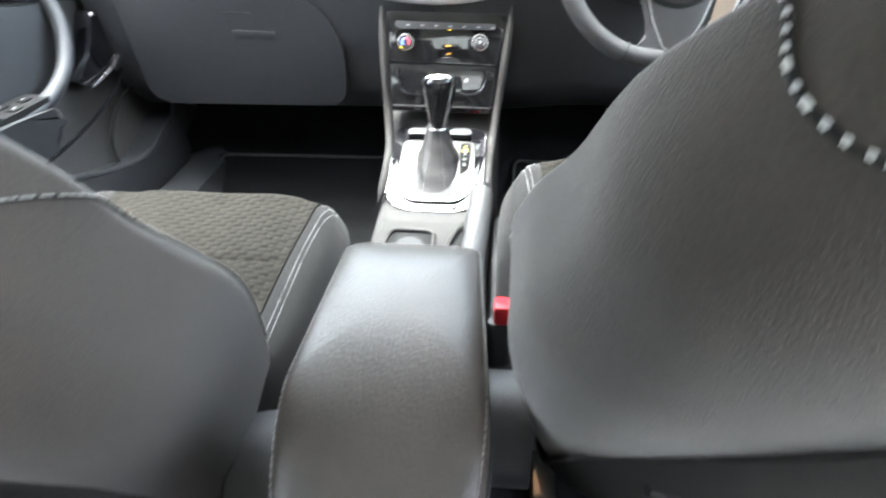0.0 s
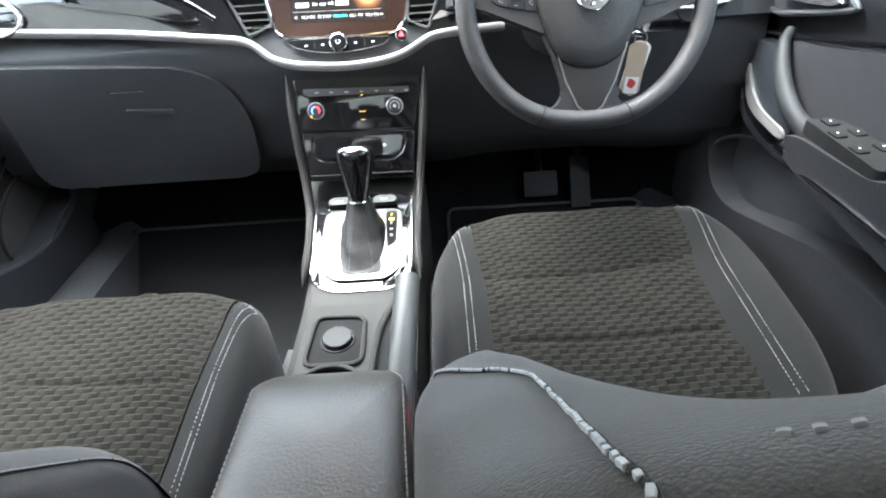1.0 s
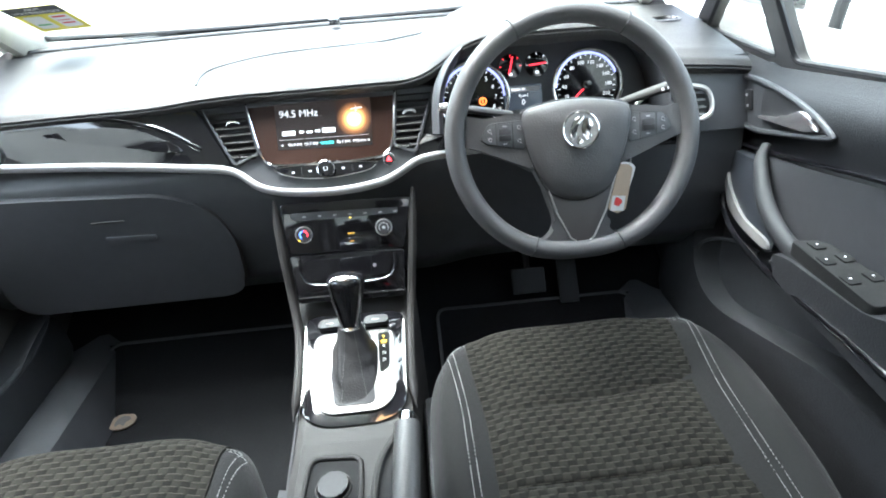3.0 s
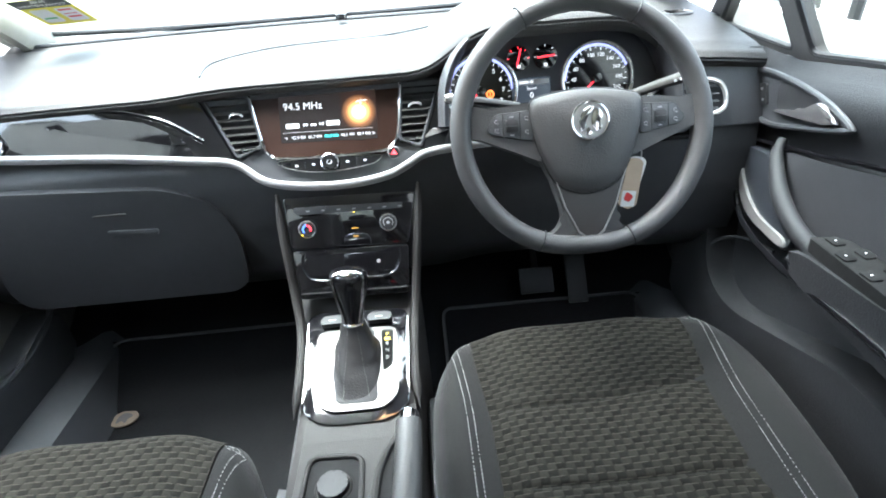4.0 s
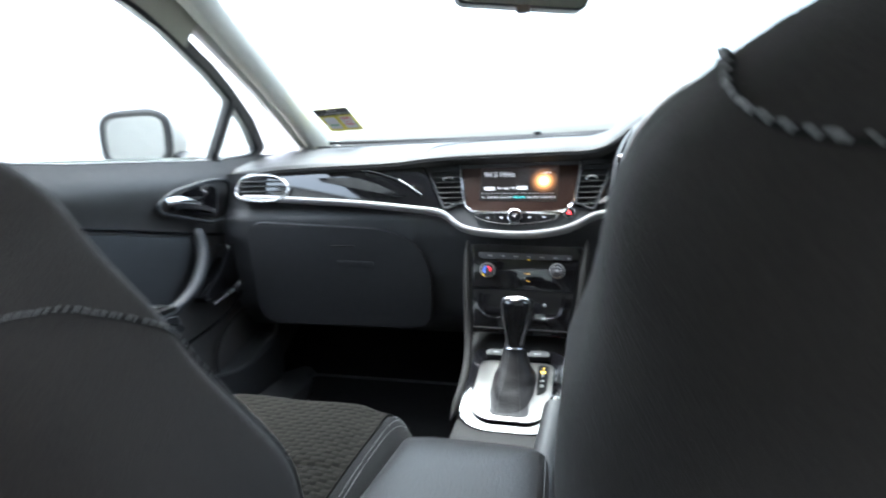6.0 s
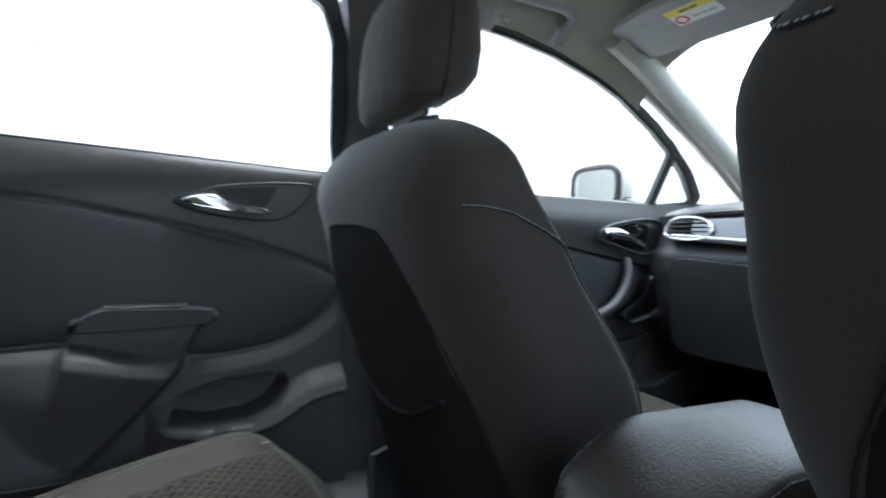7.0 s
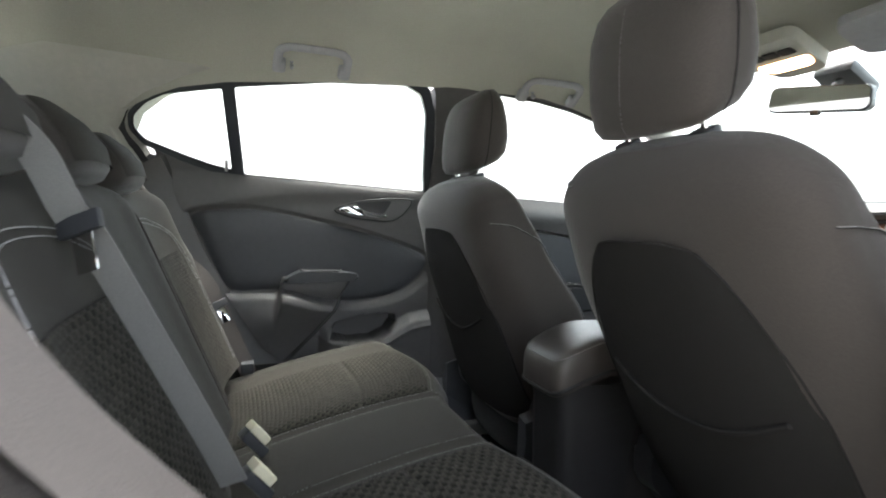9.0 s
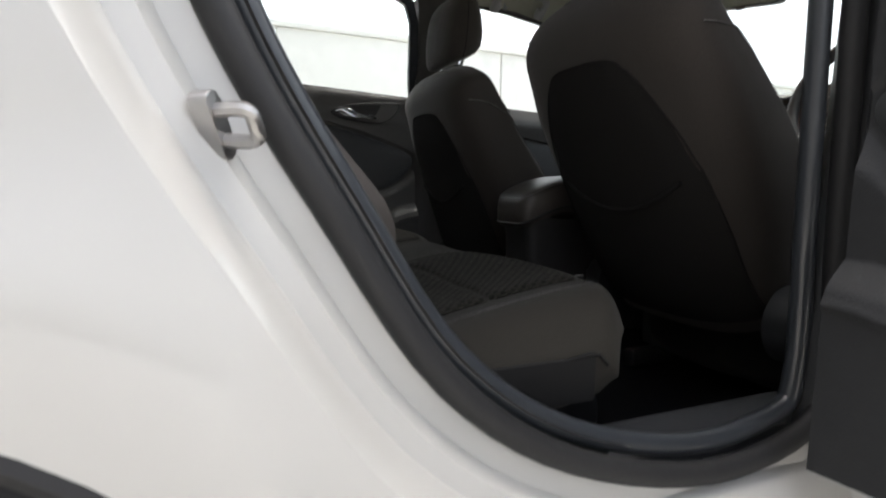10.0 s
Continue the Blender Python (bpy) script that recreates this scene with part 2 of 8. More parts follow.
LIP = material("smooth black trim lip", (0.03, 0.034, 0.04), 0.34, grain=0.08, bump=0.05, coat=0.35)
GRIP = material("grey leatherette grip", (0.06, 0.058, 0.055), 0.45, grain=0.12, bump=0.3, bump_scale=400)
MIRROR = material("mirror glass", (0.85, 0.86, 0.86), 0.02, metal=1.0, grain=0.01, bump=0)


def glow_disc_material(name):
    """A glare spot painted on a display: warm light that fades outwards into the dark."""
    m = bpy.data.materials.new(name)
    m.use_nodes = True
    nt = m.node_tree
    b = nt.nodes["Principled BSDF"]
    b.inputs["Base Color"].default_value = (0.012, 0.010, 0.010, 1)
    b.inputs["Roughness"].default_value = 0.16
    co = nt.nodes.new("ShaderNodeTexCoord")
    d = nt.nodes.new("ShaderNodeVectorMath")
    d.operation = "DISTANCE"
    d.inputs[1].default_value = (0.0, 0.0, 0.0)
    nt.links.new(co.outputs["UV"], d.inputs[0])
    r = nt.nodes.new("ShaderNodeValToRGB")
    r.color_ramp.elements[0].position, r.color_ramp.elements[0].color = 0.0, (1.0, 0.80, 0.50, 1)
    r.color_ramp.elements[1].position, r.color_ramp.elements[1].color = 1.0, (0.004, 0.003, 0.002, 1)
    for pos, col in ((0.16, (1.0, 0.66, 0.28, 1)), (0.28, (0.50, 0.20, 0.06, 1)), (0.44, (0.10, 0.042, 0.016, 1)), (0.62, (0.008, 0.004, 0.003, 1))):
        e = r.color_ramp.elements.new(pos)
        e.color = col
    nt.links.new(d.outputs["Value"], r.inputs[0])
    nt.links.new(r.outputs[0], b.inputs["Emission Color"])
    b.inputs["Emission Strength"].default_value = 0.42
    return m


GLARE_SPOT = glow_disc_material("warm display glare")


def glass_material(name, tint):
    m = bpy.data.materials.new(name)
    m.use_nodes = True
    nt = m.node_tree
    nt.nodes.remove(nt.nodes["Principled BSDF"])
    clear, gloss, mix, fr, bend = (nt.nodes.new("ShaderNode" + k) for k in ("BsdfTransparent", "BsdfGlossy", "MixShader", "LayerWeight", "Math"))
    clear.inputs[0].default_value = (*tint, 1)
    gloss.inputs["Roughness"].default_value = 0.02
    fr.inputs["Blend"].default_value = 0.5
    bend.operation = "POWER"
    bend.inputs[1].default_value = 5.0
    nt.links.new(fr.outputs["Facing"], bend.inputs[0])
    nt.links.new(bend.outputs[0], mix.inputs[0])
    nt.links.new(clear.outputs[0], mix.inputs[1])
    nt.links.new(gloss.outputs[0], mix.inputs[2])
    nt.links.new(mix.outputs[0], nt.nodes["Material Output"].inputs[0])
    return m


GLASS = glass_material("clear car glass", (0.93, 0.97, 0.95))


# ---- mesh helpers ----
def thing(name, at=(0, 0, 0), label="", category="", group="", kind=""):
    ob = new(name)
    ob.location = at
    ob.empty_display_size = 0.05
    return tagged(ob, label, category, group, kind)


def part(name, bm, mat, parent=None, label="", smooth=True, sharp=38):
    """Links bm, given in the world's metres, as one mesh under a thing or part."""
    me = bpy.data.meshes.new(name)
    bmesh.ops.recalc_face_normals(bm, faces=bm.faces)
    for f in bm.faces:
        f.smooth = smooth
    bm.to_mesh(me)
    bm.free()
    me.materials.append(mat)
    if smooth:
        me.set_sharp_from_angle(angle=radians(sharp))
    ob = new(name, me)
    if parent is not None:
        base, o = Vector((0, 0, 0)), parent
        while o is not None:
            base += o.location
            o = o.parent
        ob.parent = parent
        me.transform(Matrix.Translation(-base))
    return tagged(ob, label)


def face_frame(origin, right, up):
    """Local x along right, y along up, z out of the face."""
    r = Vector(right).normalized()
    u = Vector(up)
    u = (u - r * u.dot(r)).normalized()
    n = r.cross(u)
    m = Matrix((r, u, n)).transposed().to_4x4()
    m.translation = Vector(origin)
    return m


def smooth_path(points, n=8, closed=False):
    p = [Vector(q) for q in points]
    out = []
    count = len(p) if closed else len(p) - 1
    for i in range(count):
        if closed:
            a, b, c, d = p[i - 1], p[i], p[(i + 1) % len(p)], p[(i + 2) % len(p)]
        else:
            a, b, c, d = p[max(i - 1, 0)], p[i], p[i + 1], p[min(i + 2, len(p) - 1)]
        for k in range(n):
            t = k / n
            out.append(0.5 * ((2 * b) + (c - a) * t + (2 * a - 5 * b + 4 * c - d) * t * t + (3 * b - a - 3 * c + d) * t ** 3))
    if not closed:
        out.append(p[-1])
    return out


def loft(rings, caps=True, closed=True, bm=None):
    bm = bm or bmesh.new()
    rows = [[bm.verts.new(v) for v in ring] for ring in rings]
    n = len(rows[0])
    for a, b in zip(rows, rows[1:]):
        for i in range(n if closed else n - 1):
            j = (i + 1) % n
            bm.faces.new((a[i], a[j], b[j], b[i]))
    if caps:
        bm.faces.new(rows[0][::-1])
        bm.faces.new(rows[-1])
    return bm


def tube(path, r, n=8, closed=False, up=(0, 0, 1), rx=None, taper=None, bm=None):
    """A round or, with rx, flattened rod along a path."""
    p = [Vector(q) for q in path]
    rings = []
    m = len(p)
    for i, q in enumerate(p):
        if closed:
            t = (p[(i + 1) % m] - p[i - 1]).normalized()
        else:
            t = (p[min(i + 1, m - 1)] - p[max(i - 1, 0)]).normalized()
        side = t.cross(Vector(up))
        if side.length < 1e-4:
            side = t.cross(Vector((1, 0, 0)))
        side.normalize()
        top = side.cross(t).normalized()
        k = taper(i / max(m - 1, 1)) if taper else 1.0
        rings.append([q + side * (math.cos(a) * (rx or r) * k) + top * (math.sin(a) * r * k) for a in (2 * math.pi * j / n for j in range(n))])
    if closed:
        return loft(rings + [rings[0]], caps=False, bm=bm)
    return loft(rings, caps=True, bm=bm)


def prism(points, m, z0, z1, bevel=0.0, bm=None, seg=2):
    """A flat outline in a face frame, raised from z0 to z1, its front edges rounded."""
    own = bmesh.new()
    low = [own.verts.new(m @ Vector((x, y, z0))) for x, y in points]
    top = [own.verts.new(m @ Vector((x, y, z1))) for x, y in points]
    n = len(points)
    for i in range(n):
        own.faces.new((low[i], low[(i + 1) % n], top[(i + 1) % n], top[i]))
    own.faces.new(low[::-1])
    face = own.faces.new(top)
    if bevel > 0:
        bmesh.ops.bevel(own, geom=list(face.edges), offset=bevel, segments=seg, affect="EDGES", profile=0.6)
    if bm is None:
        return own
    return merge(bm, own)


def merge(bm, own):
    me = bpy.data.meshes.new("tmp")
    own.to_mesh(me)
    own.free()
    bm.from_mesh(me)
    bpy.data.meshes.remove(me)
    return bm


def rbox(center, size, bevel=0.004, turn=None, seg=2, bm=None):
    own = bmesh.new()
    bmesh.ops.create_cube(own, size=1.0)
    bmesh.ops.scale(own, vec=Vector(size), verts=own.verts)
    if bevel > 0:
        bmesh.ops.bevel(own, geom=list(own.edges), offset=bevel, segments=seg, affect="EDGES", profile=0.6)
    m = Matrix.Translation(center) @ (turn.to_4x4() if turn is not None else Matrix())
    bmesh.ops.transform(own, matrix=m, verts=own.verts)
    if bm is None:
        return own
    return merge(bm, own)


def disc(m, r, z0, z1, n=28, bevel=0.001, r_top=None, bm=None):
    """A round button or dial standing out of a face frame."""
    own = bmesh.new()
    k = r_top or r
    low = [own.verts.new(m @ Vector((r * math.cos(a), r * math.sin(a), z0))) for a in (2 * math.pi * i / n for i in range(n))]
    top = [own.verts.new(m @ Vector((k * math.cos(a), k * math.sin(a), z1))) for a in (2 * math.pi * i / n for i in range(n))]
    for i in range(n):
        own.faces.new((low[i], low[(i + 1) % n], top[(i + 1) % n], top[i]))
    own.faces.new(low[::-1])
    face = own.faces.new(top)
    if bevel > 0:
        bmesh.ops.bevel(own, geom=list(face.edges), offset=bevel, segments=2, affect="EDGES", profile=0.6)
    if bm is None:
        return own
    return merge(bm, own)


def ring_band(m, r, thick, z=0.0, n=48, a0=0.0, a1=360.0):
    full = a1 - a0 >= 359
    steps = n if full else n + 1
    pts = [m @ Vector((r * math.cos(radians(a0 + (a1 - a0) * i / n)), r * math.sin(radians(a0 + (a1 - a0) * i / n)), z)) for i in range(steps)]
    return tube(pts, thick, 8, closed=full, up=m.to_3x3() @ Vector((0, 0, 1)))


def sheet(fn, nu, nv, thick=0.0, bm=None, uv=None):
    """A grid of points fn(u, v), u and v from 0 to 1, with thickness behind it and, with uv, cloth coordinates in metres."""
    own = bmesh.new()
    layer = own.loops.layers.uv.new("UVMap") if uv else None
    grid = [[own.verts.new(fn(i / nu, j / nv)) for i in range(nu + 1)] for j in range(nv + 1)]
    for j in range(nv):
        for i in range(nu):
            f = own.faces.new((grid[j][i], grid[j][i + 1], grid[j + 1][i + 1], grid[j + 1][i]))
            if uv:
                for lp, (a, b) in zip(f.loops, ((i, j), (i + 1, j), (i + 1, j + 1), (i, j + 1))):
                    lp[layer].uv = uv(a / nu, b / nv)
    if thick:
        if isinstance(thick, (int, float)):
            a, b, c = (grid[0][0].co, grid[0][-1].co, grid[-1][0].co)
            thick = (b - a).cross(c - a).normalized() * thick
        back = [[own.verts.new(q.co + Vector(thick)) for q in row] for row in grid]
        for j in range(nv):
            for i in range(nu):
                own.faces.new((back[j][i], back[j + 1][i], back[j + 1][i + 1], back[j][i + 1]))
        for rim, low in ((grid[0], back[0]), (grid[-1], back[-1]), ([r[0] for r in grid], [r[0] for r in back]), ([r[-1] for r in grid], [r[-1] for r in back])):
            for i in range(len(rim) - 1):
                own.faces.new((rim[i], low[i], low[i + 1], rim[i + 1]))
    if bm is None:
        return own
    return merge(bm, own)


def plate(outer, holes, fn, thick, n=6):
    """A flat panel with openings: outlines in two coordinates, fn takes them into space, thick is the panel's way inwards."""
    own = bmesh.new()
    edges = []
    for loop in (outer, *holes):
        vs = [own.verts.new(fn(*q)) for q in loop]
        edges += [own.edges.new((vs[i], vs[(i + 1) % len(vs)])) for i in range(len(vs))]
    bmesh.ops.triangle_fill(own, use_beauty=True, use_dissolve=False, edges=edges)
    got = bmesh.ops.extrude_face_region(own, geom=own.faces[:])
    moved = [v for v in got["geom"] if isinstance(v, bmesh.types.BMVert)]
    bmesh.ops.translate(own, vec=Vector(thick), verts=moved)
    return own


def stitches(path, length=0.0055, gap=0.0025, r=0.0009, bm=None):
    """Thread along a path: short raised dashes."""
    bm = bm or bmesh.new()
    p = [Vector(q) for q in path]
    at, on = 0.0, True
    for a, b in zip(p, p[1:]):
        d = (b - a).length
        if d < 1e-6:
            continue
        t = (b - a) / d
        s = -at
        while s < d:
            if s >= 0 and s + length * 0.5 < d + length:
                q0, q1 = a + t * s, a + t * min(s + length, d + 0.001)
                tube([q0, (q0 + q1) / 2 + Vector((0, 0, r * 0.3)), q1], r, 5, bm=bm)
            s += length + gap
        at = max(0.0, d - (s - length - gap))
        at = min(at, length + gap)
    return bm


def words(name, text, m, size, mat, parent, align="CENTER"):
    c = bpy.data.curves.new(name, "FONT")
    c.body, c.size, c.align_x, c.align_y, c.extrude = text, size, align, "CENTER", 0.0002
    tmp = bpy.data.objects.new("tmp", c)
    me = bpy.data.meshes.new_from_object(tmp)
    bpy.data.objects.remove(tmp)
    me.transform(m)
    bm = bmesh.new()
    bm.from_mesh(me)
    bpy.data.meshes.remove(me)
    return part(name, bm, mat, parent, smooth=False)


def bars(m, x0, y0, widths, height, gap, z=0.0005, bm=None):
    """A row of plain printed bars."""
    bm = bm or bmesh.new()
    x = x0
    for w in widths:
        prism([(x, y0), (x + w, y0), (x + w, y0 + height), (x, y0 + height)], m, z - 0.0004, z, bm=bm)
        x += w + gap
    return bm


def bell(x, w, p=2):
    return math.exp(-abs(x / w) ** p)


def ramp(x, a, b):
    t = min(max((x - a) / (b - a), 0.0), 1.0)
    return t * t * (3 - 2 * t)


def lerp_table(table, x):
    if x <= table[0][0]:
        return table[0][1]
    for (a, va), (b, vb) in zip(table, table[1:]):
        if x <= b:
            return va + (vb - va) * (x - a) / (b - a)
    return table[-1][1]


def rounded(points, r, n=4):
    """A polygon with its corners rounded off."""
    out = []
    m = len(points)
    for i in range(m):
        a, b, c = (Vector((*points[k % m], 0)) for k in (i - 1, i, i + 1))
        d = min(r, (a - b).length * 0.45, (c - b).length * 0.45)
        p, q = b + (a - b).normalized() * d, b + (c - b).normalized() * d
        for k in range(n + 1):
            t = k / n
            v = p * (1 - t) ** 2 + b * 2 * t * (1 - t) + q * t * t
            out.append((v.x, v.y))
    return out


def box_outline(x0, y0, x1, y1, r=0.003):
    return rounded([(x0, y0), (x1, y0), (x1, y1), (x0, y1)], r)


# ---- outdoors ----
def outdoors():
    bm = bmesh.new()
    bmesh.ops.create_grid(bm, x_segments=8, y_segments=8, size=1500, matrix=Matrix.Translation((0, 0, -0.25)))
    tagged(part("ground", bm, CONCRETE, None, "pale sunlit concrete yard under the car", smooth=False), category="ground", kind="structure")
    wall = thing("boundary_wall", (0, 0, -0.25), "white painted yard wall with long level joints", "wall", kind="structure")
    for k in range(8):
        part("wall_panel", rbox((-8, -14 + 4 * k, 1.35), (0.16, 3.97, 3.2), 0.01), WALL_PAINT, wall)
    part("coping", rbox((-8, 0, 3.0), (0.26, 32, 0.09), 0.01), WALL_PAINT, wall)
    # Unseen wall added behind the car to dim light through the rear window.
    back = thing("rear_light_block", (0, -5, -0.25), "unseen grey wall added behind the car to cut light", "building", kind="structure")
    part("wall_front", rbox((1, -5.2, 2.6), (17, 0.3, 5.7), 0.02), RENDER, back)
    part("parapet", rbox((1, -5.2, 5.5), (17.2, 0.45, 0.16), 0.02), RENDER, back)
    banner = thing("banner", (5.6, 8.2, -0.25), "small blue banner on two posts across the yard", "banner")
    part("panel", rbox((5.6, 8.2, 0.95), (1.3, 0.04, 0.45), 0.01), BLUE_PANEL, banner)
    for dx in (-0.6, 0.6):
        part("post", rbox((5.6 + dx, 8.25, 0.45), (0.05, 0.05, 1.4), 0.005), STEEL, banner)


def wheel(center, parent, side):
    c = Vector(center)
    m = face_frame(c, (0, -side, 0), (0, 0, 1))
    w = part("wheel", tube([c + Vector((0, 0.255 * math.cos(a), 0.255 * math.sin(a))) for a in (2 * math.pi * i / 40 for i in range(40))],
                           0.06, 12, True, (1, 0, 0), rx=0.095), RUBBER, parent, "black rubber tyre")
    bm = disc(m, 0.205, 0.0, 0.05, 32, 0.01)
    part("rim", bm, SILVER, w, "silver alloy rim")
    bm = bmesh.new()
    for k in range(5):
        t = m @ Matrix.Rotation(radians(72 * k), 4, "Z")
        prism([(-0.02, 0.03), (0.02, 0.03), (0.035, 0.2), (-0.035, 0.2)], t, 0.045, 0.075, 0.006, bm)
    part("spoke", bm, SILVER, w)


def parked_car():
    """A plain white hatchback that stands beside, out on the yard."""
    x0, y0 = 2.55, 2.3
    car = thing("parked_car", (x0, y0, -0.25), "white hatchback parked out on the sunlit yard", "car")
    sides = [(-2.1, 0.35, 0.62), (-2.0, 0.2, 0.86), (-1.2, 0.18, 0.92), (0.6, 0.18, 0.92), (1.5, 0.18, 0.82), (2.1, 0.25, 0.68), (2.2, 0.35, 0.55)]
    rings = []
    for y, lo, hi in sides:
        hw = 0.88 - 0.12 * abs(y / 2.2) ** 4
        rings.append([Vector((x0 + x * hw, y0 + y, -0.25 + z)) for x, z in
                      ((-0.96, lo), (-1, lo + 0.3 * (hi - lo)), (-1, lo + 0.7 * (hi - lo)), (-0.9, hi), (0, hi + 0.03), (0.9, hi), (1, lo + 0.7 * (hi - lo)), (1, lo + 0.3 * (hi - lo)), (0.96, lo))])
    part("body", loft(rings), PAINT, car, "white painted body")
    cab = [(-1.95, 0.9, 0.88), (-1.6, 1.25, 0.72), (-0.9, 1.43, 0.66), (0.0, 1.45, 0.66), (0.5, 1.36, 0.68), (1.25, 0.92, 0.84)]
    rings = [[Vector((x0 + s * hw, y0 + y, -0.25 + z)) for s, z in ((-1.12, 0.86), (-1.0, 0.86 + 0.8 * (top - 0.86)), (-0.85, top), (0.85, top), (1.0, 0.86 + 0.8 * (top - 0.86)), (1.12, 0.86))] for y, top, hw in cab]
    part("cabin", loft(rings), PAINT, car, "white roof and pillars")
    for s in (-1, 1):
        for y1, y2 in ((-1.3, -0.45), (-0.35, 0.75)):
            m = face_frame((x0 + s * 0.775, y0, -0.25 + 1.12), (0, s, 0), (-s * 0.45, 0, 1))
            part("side_window", prism(rounded([(s * y1, -0.2), (s * y2, -0.2), (s * (y2 - 0.25 * (y2 > 0)), 0.2), (s * (y1 + 0.1), 0.2)], 0.05), m, -0.02, 0.012, 0.004), PIANO, car, "dark side glass")
    for y in (-1.33, 1.33):
        for s in (-1, 1):
            wheel((x0 + s * 0.8, y0 + y, 0.065), car, s)


outdoors()
parked_car()


# ---- the car's shell ----
def side_x(z):
    """Half width of the cabin's side at a height."""
    return 0.80 if z < 0.85 else 0.80 - (z - 0.85) * 0.52


APERTURE = [(-0.47, 0.205), (-0.66, 0.255), (-0.80, 0.355), (-0.905, 0.512), (-0.965, 0.614), (-1.002, 0.697), (-1.033, 0.772),
            (-1.07, 0.86), (-1.11, 0.94), (-1.145, 1.0), (-1.09, 1.075), (-1.0, 1.12), (-0.88, 1.15), (-0.45, 1.19), (-0.335, 1.17),
            (-0.30, 1.08), (-0.29, 0.9), (-0.285, 0.75), (-0.275, 0.5), (-0.27, 0.3), (-0.31, 0.228)]


def aperture_loop(off, dx):
    p = smooth_path([(0, y, z) for y, z in APERTURE], 5, True)
    out = []
    for i, q in enumerate(p):
        t = (p[(i + 1) % len(p)] - p[i - 1]).normalized()
        n = Vector((0, -t.z, t.y))
        c = Vector((0, -0.65, 0.68))
        if n.dot(q - c) < 0:
            n = -n
        v = q + n * off
        out.append(Vector((side_x(v.z) + dx, v.y, v.z)))
    return out


ARCH_Y, ARCH_Z, ARCH_R = -1.275, 0.085, 0.36
body = thing("car_body", (0, 0, -0.25), "white hatchback body shell with one rear door open", "car", kind="structure")


def shell():
    rings = [aperture_loop(a, b) for a, b in ((-0.004, -0.012), (0.006, 0.004), (0.03, 0.008), (0.04, 0.03), (0.058, 0.036), (0.066, 0.07), (0.078, 0.085))]
    part("door_jamb", loft(rings, caps=False), PAINT, body, "white painted door jamb with stepped flanges")
    # outer skin from the jamb to the wheel arch, sill and roof
    hole = rings[-1]
    c = Vector((0, -0.62, 0.66))
    outer = []
    for q in hole:
        d = Vector((0, q.y - c.y, q.z - c.z)).normalized()
        ks = [k for k in ((-1.95 - c.y) / d.y if d.y < -1e-6 else 9, (-0.22 - c.y) / d.y if d.y > 1e-6 else 9,
                          (-0.06 - c.z) / d.z if d.z < -1e-6 else 9, (1.235 - c.z) / d.z if d.z > 1e-6 else 9)]
        k = min(ks)
        oy, oz = c.y - ARCH_Y, c.z - ARCH_Z
        bq = oy * d.y + oz * d.z
        disc_ = bq * bq - (oy * oy + oz * oz - ARCH_R ** 2)
        if disc_ > 0:
            hit = -bq - math.sqrt(disc_)
            if 0 < hit < k:
                k = hit
        k = max(k, (Vector((0, q.y, q.z)) - c).length + 0.004)
        v = c + d * k
        outer.append(Vector((side_x(v.z) + 0.09 - (0.03 if v.z < 0.05 else 0), v.y, v.z)))
    rows = [hole]
    for k in (0.12, 0.3, 0.5, 0.75, 1.0):
        row = []
        for a, b in zip(hole, outer):
            v = a.lerp(b, k)
            row.append(Vector((side_x(v.z) + 0.085 + 0.022 * math.sin(min(k * 1.4, 1) * math.pi * 0.5), v.y, v.z)))
        rows.append(row)
    part("rear_wing", loft(rows, caps=False), PAINT, body, "glossy white rear wing panel")
    pts = [Vector((0.90, ARCH_Y + ARCH_R * math.cos(a), ARCH_Z + ARCH_R * math.sin(a))) for a in (radians(-20 + 220 * i / 40) for i in range(41))]
    part("wheel_arch_lip", tube(pts, 0.010, 8, up=(1, 0, 0)), RUBBER, body, "black wheel arch edge")
    rings = [[Vector((x, ARCH_Y + (ARCH_R + 0.004) * math.cos(a), ARCH_Z + (ARCH_R + 0.004) * math.sin(a))) for a in (radians(-25 + 230 * i / 30) for i in range(31))] for x in (0.895, 0.62, 0.6)]
    part("wheel_arch_liner", loft(rings, caps=False, closed=False), RUBBER, body, "black wheel arch liner")
    for s in (-1, 1):
        wheel((s * 0.79, ARCH_Y, ARCH_Z), body, s)
        wheel((s * 0.79, 1.46, ARCH_Z), body, s)
    # rubber door seal and the inner trim lip
    part("door_seal", tube(aperture_loop(-0.006, 0.004), 0.014, 10, True, (1, 0, 0)), RUBBER, body, "black rubber door seal")
    part("inner_seal", tube(aperture_loop(-0.029, -0.021), 0.013, 12, True, (1, 0, 0)), LIP, body, "dark trim lip inside the seal")
    # sills
    for s in (-1, 1):
        rings = [[Vector((s * x, y, z)) for x, z in ((0.66, 0.12), (0.70, 0.20), (0.79, 0.205), (0.855, 0.17), (0.885, 0.08), (0.85, -0.06), (0.70, -0.06))] for y in (-0.72, -0.25, 1.05)]
        part("sill", loft(rings), PAINT, body, "white painted sill")
        rings = [[Vector((s * x, y, z)) for x, z in ((0.60, 0.10), (0.64, 0.20), (0.69, 0.222), (0.765, 0.222), (0.775, 0.208), (0.64, 0.10))] for y in (-0.62, -0.25, 0.9)]
        part("sill_trim", loft(rings), PLASTIC, body, "black plastic sill trim")
